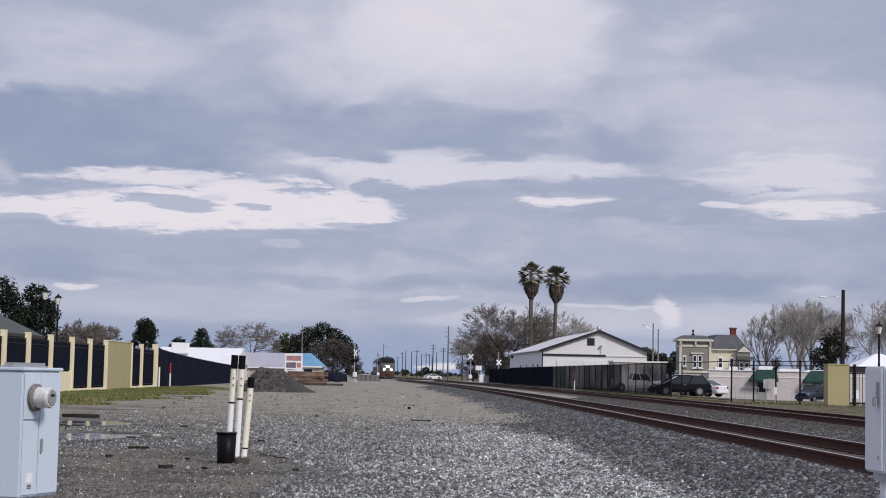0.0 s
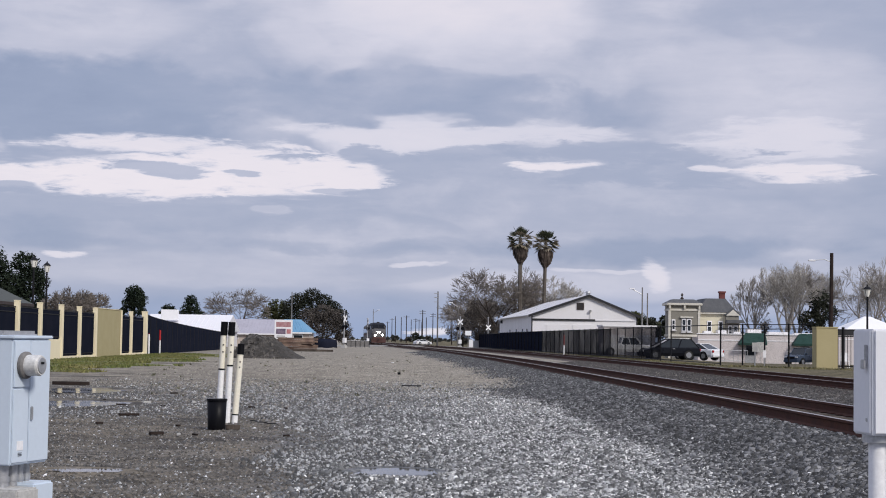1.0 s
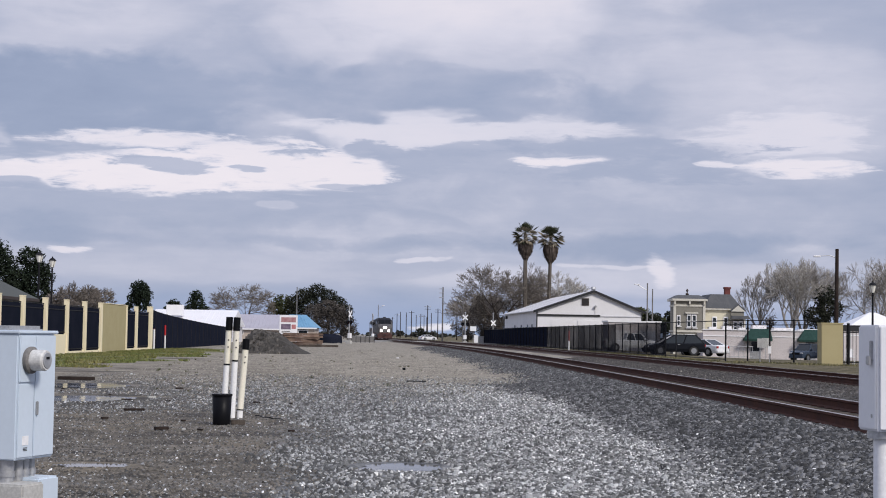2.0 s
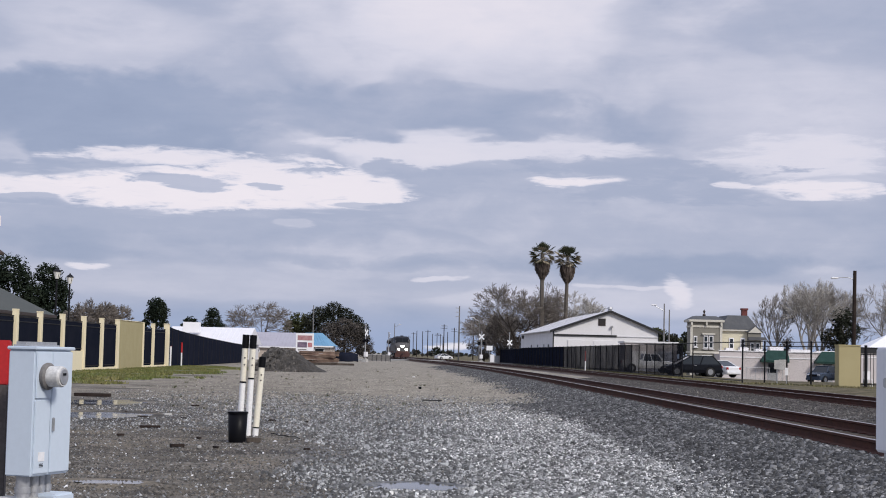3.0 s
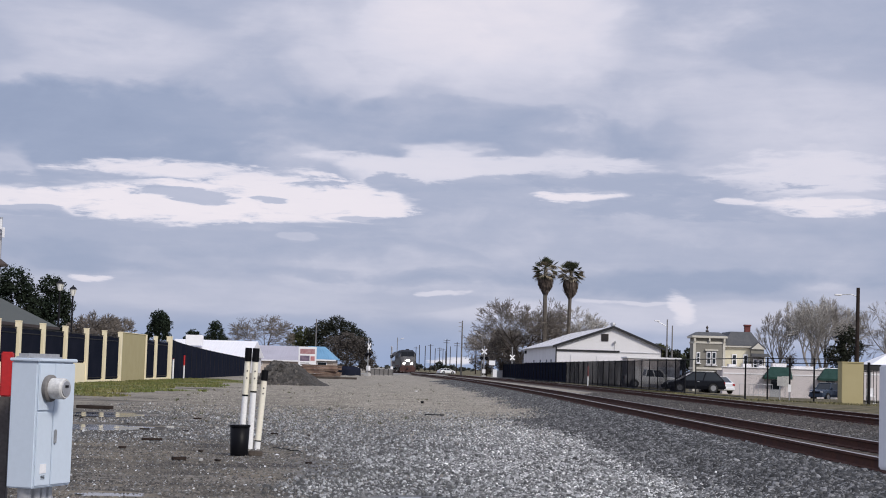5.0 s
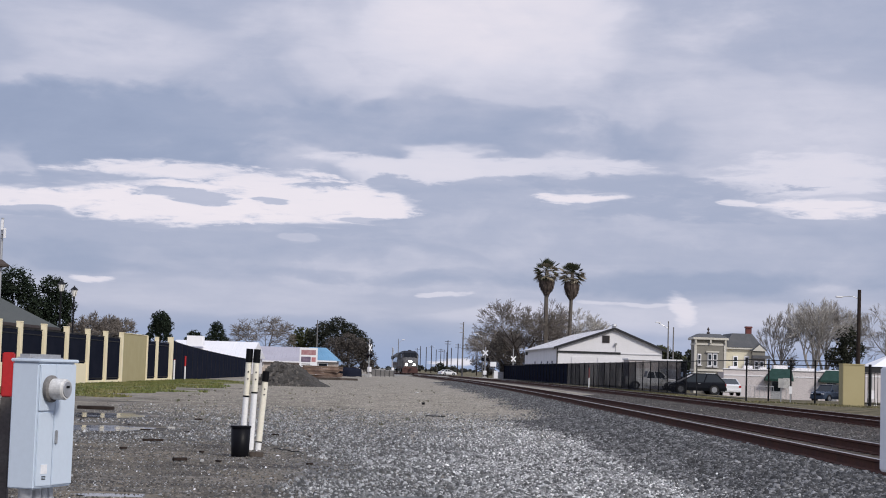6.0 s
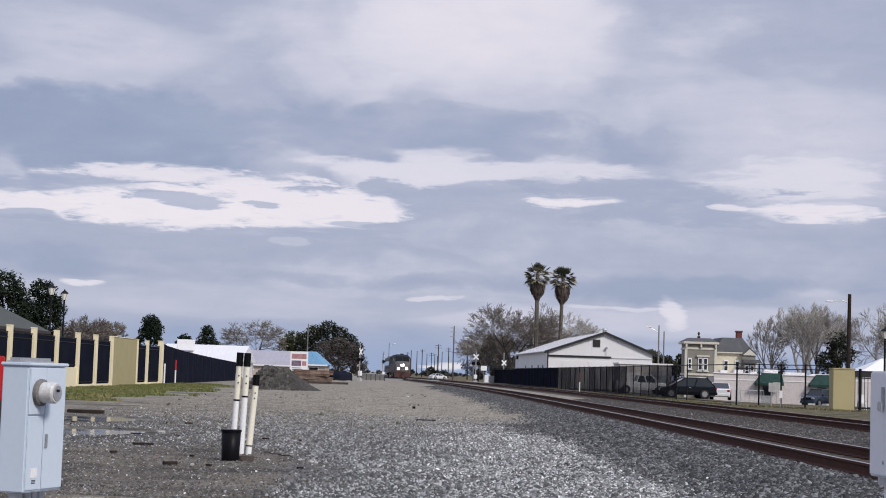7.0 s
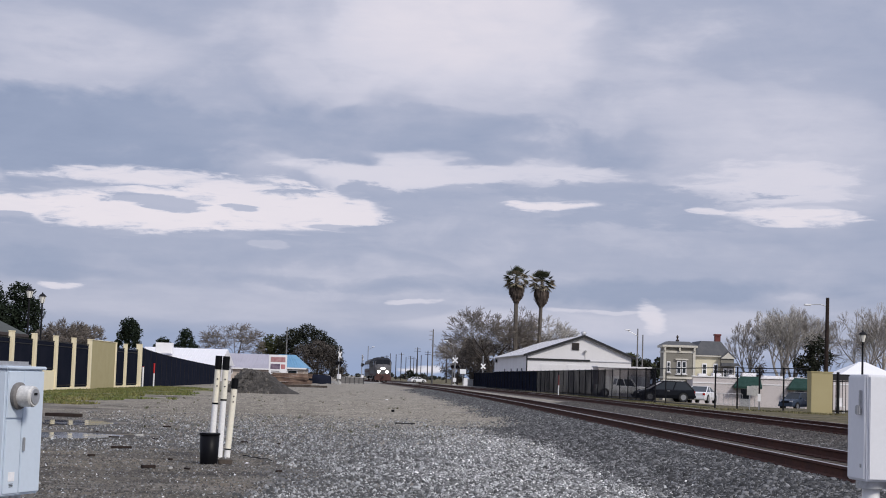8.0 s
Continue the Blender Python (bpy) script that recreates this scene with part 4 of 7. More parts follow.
def shop(name, x0, x1, y, z1, label, awnings, extras):
    root = empty(name, pose(x0, y, -0.75), label, "shop building")
    w, h = x1 - x0, z1 + 0.75
    part("front_wall", boxes((0, w, 0, 0.3, -0.2, h)), M_pinkwall, root)
    part("building_body", boxes((0, w, 0.3, 14, -0.2, h - 0.35)), M_pinkwall, root)
    part("parapet_cap", boxes((-0.1, w + 0.1, -0.12, 0.42, h, h + 0.12), bevel=0.02), M_white, root)
    part("wall_band", boxes((0, w, -0.05, 0.0, h - 0.7, h - 0.58)), M_white, root)
    for a, b in awnings:
        bm = bmesh.new()
        loft(bm, [[(a, 0, 2.05), (b, 0, 2.05), (b, -1.2, 2.05), (a, -1.2, 2.05)], [(a, 0, 2.28), (b, 0, 2.28), (b, -1.2, 2.28), (a, -1.2, 2.28)], [(a + 0.85, 0, 3.42), (b, 0, 3.42), (b, -0.04, 3.42), (a + 0.85, -0.04, 3.42)]])
        part("awning", bm, M_awning, root, "sloping green canvas awning")
        door = part("door", boxes(((a + b) / 2 - 0.7, (a + b) / 2 + 0.5, -0.06, 0, 0, 2.1)), M_galv, root)
        part("pane", boxes(((a + b) / 2 - 0.6, (a + b) / 2 + 0.4, -0.066, -0.06, 0.9, 2.0)), M_glassdark, door)
    for x, ww, hh in extras:
        part("roof_unit", boxes((x, x + ww, 3, 4.2, h - 0.35, h + hh), bevel=0.03), M_white, root, "pale rooftop unit")
    return root


shop("shop", 31.8, 47.0, 186.0, 2.45, "low pale render shop with green canvas awnings", ((4.5, 7.6), (10.6, 13.8)), ((1.2, 0.8, 0.4), (2.8, 1.0, 0.5), (4.6, 0.8, 0.35), (6.2, 1.6, 0.75), (8.6, 2.4, 0.4), (11.6, 2.8, 0.3)))
shop("shop", 47.2, 64.0, 184.0, 2.75, "low pale shop with white parapet behind the gate", (), ((1.2, 1.6, 0.6), (6.0, 1.0, 0.5)))


def yard_shed():
    root = empty("yard_shed", pose(22.4, 197.0, -0.3), "long low pale wall of a flat-roofed yard shed", "shed")
    part("wall_shell", boxes((0, 6.2, 0, 6, -0.2, 3.55)), M_pinkwall, root)
    part("roof_edge", boxes((-0.15, 6.35, -0.15, 6.15, 3.55, 3.75), bevel=0.02), M_white, root, "white roof edge")
    for x in (1.4, 4.6):
        d = part("roller_door", boxes((x - 1.1, x + 1.1, -0.05, 0, 0, 2.6)), M_sheet, root)
        for i in range(6):
            part("slat", boxes((x - 1.08, x + 1.08, -0.07, -0.05, 0.15 + i * 0.4, 0.42 + i * 0.4)), M_sheet, d)


yard_shed()


def carport():
    root = empty("carport", pose(46.0, 168.0, -0.7), "small white pyramid-roofed canopy", "canopy")
    part("canopy", hip_roof(-3.2, 3.2, -3, 3, 3.6, 1.5, 2.9), M_white, root)
    for x in (-3, 3):
        for y in (-2.8, 2.8):
            part("post", tubes(((x, y, -0.2), (x, y, 3.62), 0.07), n=8), M_galv, root)


carport()


def rail_line(x0, x1, y, z):
    root = empty("handrail", pose(x0, y, z), "grey steel ramp handrail before the shop", "handrail")
    n = int((x1 - x0) / 0.5)
    for i in range(n + 1):
        part("baluster", tubes(((i * 0.5, 0, 0), (i * 0.5, 0, 1.4), 0.03), n=6), M_galv, root)
    for h in (0.3, 1.4):
        part("rail", tubes(((0, 0, h), (n * 0.5, 0, h), 0.035), n=6), M_galv, root)


rail_line(32.3, 36.0, 178.0, -0.7)
rail_line(40.0, 42.5, 178.0, -0.7)


def sign_post(x, y, z, h, pw, ph):
    root = empty("sign_post", pose(x, y, z), "pale sign plate on a thin steel post", "sign", "small signs")
    part("post", tubes(((0, 0.03, -0.2), (0, 0.03, h), 0.035), n=8), M_galv, root)
    part("plate", boxes((-pw / 2, pw / 2, -0.02, 0.0, h - ph, h)), M_concrete if pw > 0.3 else M_white, root)


sign_post(21.80, 106.0, 0, 1.50, 0.36, 0.58)
sign_post(22.50, 106.4, 0, 1.02, 0.20, 0.48)
sign_post(37.6, 180.0, -0.75, 2.4, 0.8, 1.1)


def street_light(x, y, z, h, side, label="tall grey street light with a short arm"):
    root = empty("street_light", pose(x, y, z), label, "street light", "street lights")
    part("pole", tubes(((0, 0, -0.2), (0, 0, h), 0.11, 0.07), n=8), M_greypole, root)
    if side:
        part("arm", tubes(((0, 0, h - 0.9), (side * 1.3, 0, h - 0.2), 0.045), n=6), M_galv, root)
        part("lamp_head", boxes((side * 1.25 - 0.35, side * 1.25 + 0.35, -0.14, 0.14, h - 0.26, h - 0.12), bevel=0.04), M_white, root, "white lamp head")
    return root


street_light(27.4, 200.0, -0.5, 8.6, -1)
street_light(28.1, 200.5, -0.5, 7.9, 0, "tall plain grey pole")
street_light(-18.0, 240.0, 0, 8.0, 0, "tall plain grey pole")
street_light(-10.3, 400.0, 0, 8.5, 1)


def wood_pole(x, y, z, h, arms, r=0.16, label="dark wooden utility pole", lean=0.0, material=None):
    root = empty("utility_pole", pose(x, y, z, 0, lean, 0), label, "utility pole", "utility poles")
    part("pole", tubes(((0, 0, -0.3), (0, 0, h), r, r * 0.72), n=10), material or M_wood, root)
    for a in arms:
        c = part("crossarm", boxes((-1.1, 1.1, -0.18, -0.06, h - a - 0.06, h - a + 0.06)), material or M_wood, root)
        for s in (-1.0, -0.45, 0.45, 1.0):
            part("insulator", lathe([(0.05, 0), (0.07, 0.05), (0.03, 0.16)], 8), M_galv, c).location = (s, -0.12, h - a + 0.06)
    return root


p = wood_pole(28.95, 115.0, 0, 7.85, (), 0.17, "thick dark wooden pole carrying a small street light", 0.4)
part("lamp_arm", tubes(((0, 0, 7.2), (-0.5, 0, 7.38), 0.03), ((-0.5, 0, 7.38), (-1.3, 0, 7.32), 0.03), n=6), M_galv, p)
part("lamp_head", boxes((-1.65, -1.15, -0.12, 0.12, 7.24, 7.36), bevel=0.03), M_white, p, "white lamp head")
wood_pole(4.35, 330.0, 0, 11.0, (), 0.17, "grey utility pole with short stacked arms", material=M_greypole)
for z in (8.9, 9.8, 10.6):
    ob = empty("insulator_bracket", pose(4.35, 329.8, z), "small grey bracket on the utility pole", "bracket")
    part("arm", boxes((-0.75, 0.05, -0.06, 0.06, -0.07, 0.07)), M_galv, ob)
street_lantern(34.25, 125.0, 6.05)
for i, (x, y, h) in enumerate(((-10.9, 760, 11), (-8.6, 700, 11), (-6.3, 720, 11), (-3.6, 640, 10.6), (-2.2, 800, 11), (0.0, 760, 11), (1.6, 800, 11), (2.3, 560, 11.4), (4.4, 690, 10.6), (6.2, 600, 11), (10.5, 480, 10.2), (3.2, 900, 11), (-14.0, 820, 10))):
    wood_pole(x, y, 0, h, (0.5, 1.3) if i in (5, 7, 9) else (0.6,) if i % 3 == 0 else (), 0.19, "distant wooden utility pole along the line")
wood_pole(66.5, 215.0, -0.6, 13.0, (0.6, 2.0, 3.4), 0.16, "wooden power pole with three crossarms")


# ---- left buildings beyond the fence ----
M_greyroof = mat("lilac_grey_metal_roof", (0.40, 0.38, 0.43), (0.33, 0.31, 0.35), 0.6, scale=0.3, fine=10, var=0.15, bump=0.05)
M_blueroof = mat("blue_metal_roof", (0.14, 0.31, 0.47), (0.11, 0.25, 0.39), 0.6, scale=0.4, fine=10, var=0.15, bump=0.05)
M_beige = mat("beige_wall", (0.52, 0.44, 0.38), (0.43, 0.36, 0.31), 0.85, scale=0.6, fine=30, var=0.18)
M_lumber = mat("reddish_stacked_timber", (0.14, 0.085, 0.066), (0.30, 0.21, 0.155), 0.85, scale=2, fine=30, var=0.3, randomise=0.4, bump=0.3)
M_soil = mat("dark_rubble_pile", (0.052, 0.047, 0.042), (0.115, 0.104, 0.094), 0.95, scale=2.5, fine=14, var=0.5, bump=0.8, bump_d=0.06, randomise=0.4)


def low_building(name, x0, x1, y0, y1, eave, ridge, roof_m, wall_m, label, hip=-0.4):
    root = empty(name, pose(x0, y0, 0), label, "building")
    w, d = x1 - x0, y1 - y0
    part("wall_shell", boxes((0, w, 0, d, -0.2, eave)), wall_m, root)
    bm = bmesh.new()
    c = [bm.verts.new(v) for v in ((-0.4, -0.4, eave), (w + 0.4, -0.4, eave), (w + 0.4, d + 0.4, eave), (-0.4, d + 0.4, eave), (-0.4, d / 2, ridge), (w - hip, d / 2, ridge))]
    for f in ((0, 1, 5, 4), (2, 3, 4, 5), (1, 2, 5), (3, 0, 4), (3, 2, 1, 0)):
        bm.faces.new([c[i] for i in f])
    part("roof", bm, roof_m, root)
    for i in range(1, 16):
        x = w * i / 16
        q = min(1.0, (w - x) / (hip + 0.8)) if hip > 0 else 1.0
        part("roof_seam", tubes(((x, -0.4, eave + 0.02), (x, -0.4 + (d / 2 + 0.4) * q, eave + (ridge - eave) * q + 0.02), 0.03), n=4), roof_m, root)
    part("eave_trim", boxes((-0.42, w + 0.42, -0.46, -0.4, eave - 0.16, eave + 0.03)), M_white, root)
    for i in range(max(1, int(w / 4))):
        x = 2 + i * 4
        if x + 0.8 < w:
            f = part("window", boxes((x - 0.7, x + 0.7, -0.05, 0, 1.0, min(2.2, eave - 0.3))), M_white, root)
            part("pane", boxes((x - 0.6, x + 0.6, -0.056, -0.05, 1.1, min(2.1, eave - 0.4))), M_glassdark, f)
    return root


low_building("white_shed", -36.2, -25.6, 220, 238, 2.1, 4.35, M_sheet, M_sheet, "long white metal-roofed shed behind the black fence")
rb = empty("roof_box", pose(-33.2, 224, 3.75), "white boxy rooftop unit on the shed", "rooftop unit")
part("box", boxes((-1.1, 1.1, -0.8, 0.8, -0.3, 1.15), bevel=0.04), M_white, rb)
low_building("grey_shed", -29.4, -20.0, 250, 268, 1.9, 4.15, M_greyroof, M_beige, "low beige building with a lilac-grey metal roof")
low_building("blue_roofed_building", -18.3, -14.75, 230, 240, 2.1, 3.95, M_blueroof, M_beige, "small beige building with a bright blue hipped metal roof", hip=1.5)


def notice_board():
    root = empty("notice_board", pose(-14.75, 185.0, 0), "white roadside board with dark red and blue panels", "sign board")
    for x in (-0.9, 0.9):
        part("post", boxes((x - 0.06, x + 0.06, 0, 0.12, -0.2, 1.0)), M_white, root)
    b = part("board", boxes((-1.0, 1.0, -0.05, 0.05, 0.75, 3.35), bevel=0.01), M_white, root)
    part("printed_panel", boxes((-0.82, 0.82, -0.06, -0.05, 2.55, 3.1)), mat("faded_red_print", (0.36, 0.16, 0.17), (0.5, 0.33, 0.33), 0.7, scale=3, var=0.3), b, "faded red print")
    part("printed_panel", boxes((-0.82, 0.25, -0.06, -0.05, 1.75, 2.35)), mat("dark_blue_print", (0.12, 0.09, 0.14), (0.3, 0.22, 0.28), 0.7, scale=3, var=0.3), b, "dark blue print")
    part("printed_panel", boxes((0.35, 0.82, -0.06, -0.05, 1.8, 2.3)), mat("pinkish_red_print", (0.45, 0.13, 0.14), (0.55, 0.30, 0.30), 0.7, scale=3, var=0.3), b)
    for i in range(3):
        part("text_bar", boxes((-0.75, 0.6 - i * 0.2, -0.06, -0.05, 1.15 + i * 0.17, 1.23 + i * 0.17)), M_brownpost, b)


notice_board()


def timber_stack():
    root = empty("timber_stack", pose(-14.2, 171.0, 0), "stack of reddish-brown old timbers", "timber stack")
    sleeper = mesh_of("timber", *box_data(-1.75, 1.75, -0.14, 0.14, 0, 0.20), M_lumber)
    for layer in range(6):
        for j in range(5):
            if layer == 5 and j > 2:
                continue
            ob = part("timber", sleeper, None, root)
            ob.matrix_basis = pose(2.0 + random.uniform(-0.55, 0.45), j * 0.36, 0.04 + layer * 0.225, 0, random.uniform(-1.5, 1.5), random.uniform(-6, 6))
    for x, y, r in ((3.6, -2.2, 8), (4.3, -1.4, -5), (2.6, -2.8, 3)):
        t = empty("loose_timber", pose(-14.2 + x, 171 + y, 0, 0, 0, r), "loose dark timber lying on the ground", "timber", "loose timbers")
        part("timber", boxes((-1.5, 1.5, -0.12, 0.12, -0.01, 0.2), bevel=0.015), M_tie, t)


timber_stack()


def rubble_pile():
    root = empty("rubble_pile", pose(-10.05, 110.0, 0), "heap of dark soil and broken rubble", "rubble pile")
    verts, faces = [], []
    n, m = 40, 14
    for j in range(m + 1):
        q = j / m
        for i in range(n):
            a = 2 * math.pi * i / n
            rad = q * (1 + 0.16 * noise.noise(Vector((math.cos(a) * 1.5, math.sin(a) * 1.5, 5))))
            x, y = 2.25 * rad * math.cos(a) + (0.5 * q * math.cos(a) if math.cos(a) > 0 else 0), 2.4 * rad * math.sin(a)
            z = 1.36 * min(1.0, 1.55 * (1 - q)) * (1 - 0.30 * math.cos(a) * q) + 0.30 * noise.fractal(Vector((x * 1.7, y * 1.7, 2)), 0.8, 2, 4) * (1 - q * 0.6)
            verts.append((x - 0.35 * (1 - q), y, max(-0.05, z)))
    for j in range(m):
        for i in range(n):
            faces.append((j * n + i, j * n + (i + 1) % n, (j + 1) * n + (i + 1) % n, (j + 1) * n + i))
    part("mound", mesh_of("mound", verts, faces, M_soil), None, root)
    v, f = [], []
    for _ in range(900):
        a, q = random.uniform(0, 6.283), random.uniform(0.0, 1.08)
        x, y = 2.1 * q * math.cos(a), 2.4 * q * math.sin(a)
        z = max(0.0, 1.34 * min(1.0, 1.55 * max(0.0, 1 - q)) * (1 - 0.3 * math.cos(a) * q) - 0.03)
        add_stone(v, f, x - 0.3 * (1 - min(1, q)), y, z, random.uniform(0.09, 0.27), random)
    tagged(part("rubble", mesh_of("rubble", v, f, M_soil), None, root), kind="stuff")


def add_stone(v, f, x, y, z, r, rng):
    k = len(v)
    a0 = rng.uniform(0, 1)
    lo = [(x + r * rng.uniform(0.7, 1.15) * math.cos(a0 + i * 1.5708), y + r * rng.uniform(0.7, 1.15) * math.sin(a0 + i * 1.5708), z - r * 0.2) for i in range(4)]
    hi = [(x + r * rng.uniform(0.3, 0.8) * math.cos(a0 + 0.6 + i * 2.094), y + r * rng.uniform(0.3, 0.8) * math.sin(a0 + 0.6 + i * 2.094), z + r * rng.uniform(0.35, 0.8)) for i in range(3)]
    v += lo + hi
    f += [(k, k + 1, k + 4), (k + 1, k + 5, k + 4), (k + 1, k + 2, k + 5), (k + 2, k + 6, k + 5), (k + 2, k + 3, k + 6), (k + 3, k, k + 6), (k, k + 4, k + 6), (k + 4, k + 5, k + 6)]


rubble_pile()


def covered_heap(x, y):
    root = empty("covered_heap", pose(x, y, 0), "low heap under a black tarpaulin", "tarpaulin")
    bm = bmesh.new()
    n, m = 24, 6
    rings = []
    for j in range(m + 1):
        q = j / m
        rings.append([bm.verts.new((1.7 * math.cos(6.283 * i / n) * math.sin(q * 1.57 + 0.05) ** 0.35, 1.3 * math.sin(6.283 * i / n) * math.sin(q * 1.57 + 0.05) ** 0.6, 1.30 * math.cos(q * 1.57) ** 0.4 + 0.10 * noise.noise(Vector((i * 0.5, j * 0.7, 1))) - 0.05)) for i in range(n)])
    for a, b in zip(rings, rings[1:]):
        for i in range(n):
            bm.faces.new((a[i], a[(i + 1) % n], b[(i + 1) % n], b[i]))
    bm.faces.new(rings[0])
    part("sheet", bm, M_screen, root, smooth=True)


covered_heap(-12.8, 235.0)



# ---- vehicles ----
def paint(name, col, rough=0.3):
    return mat(name, col, tuple(c * 0.85 for c in col), rough, scale=1.5, fine=20, var=0.08, bump=0.0, spec=0.5 if col[0] > 0.1 else 0.15)


M_tyre = mat("black_tyre_rubber", (0.016, 0.016, 0.017), (0.03, 0.03, 0.03), 0.85, scale=5, fine=40, var=0.2)
M_rim = mat("alloy_rim", (0.42, 0.42, 0.43), (0.30, 0.30, 0.31), 0.35, metal=0.7, scale=5, fine=40, var=0.15, bump=0.0)
M_tail = mat("red_tail_lens", (0.35, 0.012, 0.012), (0.25, 0.01, 0.01), 0.2, var=0.1, bump=0.0)
M_headlens = mat("clear_headlamp_lens", (0.70, 0.70, 0.72), (0.6, 0.6, 0.62), 0.12, var=0.1, bump=0.0)


def car(name, m, body_m, label, kind):
    """A car: x forwards, y to its left, z up, wheels on z = 0."""
    S = {"suv": dict(L=5.10, W=1.95, H=1.76, belt=1.05, hood=0.93, clr=0.27, cab=(-2.42, 1.45), top=(-1.75, 0.20), r=0.38, wb=2.95),
         "sedan": dict(L=4.75, W=1.82, H=1.45, belt=0.95, hood=0.86, clr=0.20, cab=(-1.85, 1.25), top=(-0.85, 0.15), r=0.33, wb=2.75),
         "pickup": dict(L=5.85, W=2.00, H=1.92, belt=1.20, hood=1.16, clr=0.42, cab=(-0.65, 1.55), top=(-0.45, 0.95), r=0.40, wb=3.65),
         "jeep": dict(L=4.50, W=1.84, H=1.78, belt=1.12, hood=1.10, clr=0.32, cab=(-2.10, 0.95), top=(-1.95, 0.45), r=0.37, wb=2.70)}[kind]
    root = empty(name, m, label, "car" if kind != "pickup" else "pickup truck", "parked vehicles")
    L, W, H, b, hd, c = S["L"], S["W"], S["H"], S["belt"], S["hood"], S["clr"]
    r, wb = S["r"], S["wb"]

    def section(x, w, z0, z1):
        h = w / 2
        return [(x, -h * 0.93, z0), (x, h * 0.93, z0), (x, h, z0 + (z1 - z0) * 0.35), (x, h * 0.985, z1 - 0.09), (x, h * 0.90, z1), (x, -h * 0.90, z1), (x, -h * 0.985, z1 - 0.09), (x, -h, z0 + (z1 - z0) * 0.35)]
    bm = bmesh.new()
    xs = [(-L / 2, 0.88, c + 0.15, b - 0.12), (-L / 2 + 0.12, 0.97, c, b - 0.02), (-L / 4, 1.0, c, b), (0, 1.0, c, b), (S["cab"][1] - 0.1, 1.0, c, b), (L / 2 - 0.7, 0.99, c, hd), (L / 2 - 0.15, 0.95, c, hd - 0.12), (L / 2, 0.84, c + 0.12, hd - 0.30)]
    loft(bm, [section(x, W * k, z0, z1) for x, k, z0, z1 in xs])
    body = part("body", bm, body_m, root, smooth=False)
    bm = bmesh.new()
    (c0, c1), (t0, t1) = S["cab"], S["top"]
    lo, hi = W * 0.46, W * 0.385
    loft(bm, [[(c0, -lo, b - 0.02), (c1, -lo, b - 0.02), (c1, lo, b - 0.02), (c0, lo, b - 0.02)], [(t0, -hi, H - 0.05), (t1, -hi, H - 0.05), (t1, hi, H - 0.05), (t0, hi, H - 0.05)]])
    cabin = part("glasshouse", bm, M_glassdark, root, "dark tinted windows")
    part("roof", boxes((t0 - 0.03, t1 + 0.03, -hi - 0.02, hi + 0.02, H - 0.06, H), bevel=0.02), body_m, root)
    for s in (-1, 1):
        for q in ((c0, t0), ((c0 + c1) / 2 - 0.1, (t0 + t1) / 2 - 0.1), (c1, t1)):
            part("pillar", tubes(((q[0], s * lo, b - 0.03), (q[1], s * hi, H - 0.05), 0.05), n=5), body_m, root)
        part("mirror", boxes((c1 - 0.35, c1 - 0.15, min(s * lo, s * (lo + 0.22)), max(s * lo, s * (lo + 0.22)), b, b + 0.16), bevel=0.03), body_m, root)
        part("tail_light", boxes((-L / 2 - 0.01, -L / 2 + 0.1, s * W * 0.40 - 0.12, s * W * 0.40 + 0.12, b - 0.32, b - 0.10), bevel=0.02), M_tail, root, "red tail light")
        part("headlight", boxes((L / 2 - 0.13, L / 2 - 0.02, s * W * 0.34 - 0.18, s * W * 0.34 + 0.18, hd - 0.33, hd - 0.18), bevel=0.03), M_headlens, root, "clear headlight")
        part("door_handle", boxes((-0.25, -0.05, s * W * 0.5 - 0.02, s * W * 0.5 + 0.02, b - 0.16, b - 0.12)), M_galv, root)
        for x in (-wb / 2, wb / 2):
            part("wheel_arch", tubes(((x, s * (W / 2 - 0.25), r), (x, s * (W / 2 + 0.004), r), r + 0.08), n=20), M_blackplastic, root)
            w = part("wheel", tubes(((x, s * (W / 2 - 0.22), r), (x, s * (W / 2 + 0.015), r), r), n=22), M_tyre, root, "black tyre on alloy rim")
            part("rim", tubes(((x, s * (W / 2 + 0.015), r), (x, s * (W / 2 + 0.022), r), r * 0.64), n=18), M_rim, w)
    part("bumper", boxes((L / 2 - 0.14, L / 2 + 0.05, -W * 0.46, W * 0.46, c, c + 0.24), bevel=0.04), body_m if kind != "pickup" else M_galv, root)
    part("bumper", boxes((-L / 2 - 0.07, -L / 2 + 0.12, -W * 0.46, W * 0.46, c + 0.05, c + 0.30), bevel=0.04), body_m if kind != "pickup" else M_galv, root)
    part("grille", boxes((L / 2 - 0.05, L / 2 + 0.01, -W * 0.25, W * 0.25, hd - 0.42, hd - 0.20), bevel=0.01), M_blackplastic, root)
    part("number_plate", boxes((-L / 2 - 0.085, -L / 2 - 0.07, -0.16, 0.16, c + 0.14, c + 0.26)), M_white, root)
    if kind == "pickup":
        part("bed_floor", boxes((-L / 2 + 0.15, c0 - 0.05, -W * 0.42, W * 0.42, b - 0.02, b + 0.006)), M_blackplastic, root, "dark load bed")
        for s in (-1, 1):
            part("bed_rail", boxes((-L / 2 + 0.06, c0 - 0.03, s * W * 0.455 - 0.05, s * W * 0.455 + 0.05, b - 0.05, b + 0.10), bevel=0.015), body_m, root)
        part("tailgate", boxes((-L / 2 + 0.02, -L / 2 + 0.10, -W * 0.44, W * 0.44, b - 0.45, b + 0.10), bevel=0.015), body_m, root)
    elif kind in ("suv", "jeep"):
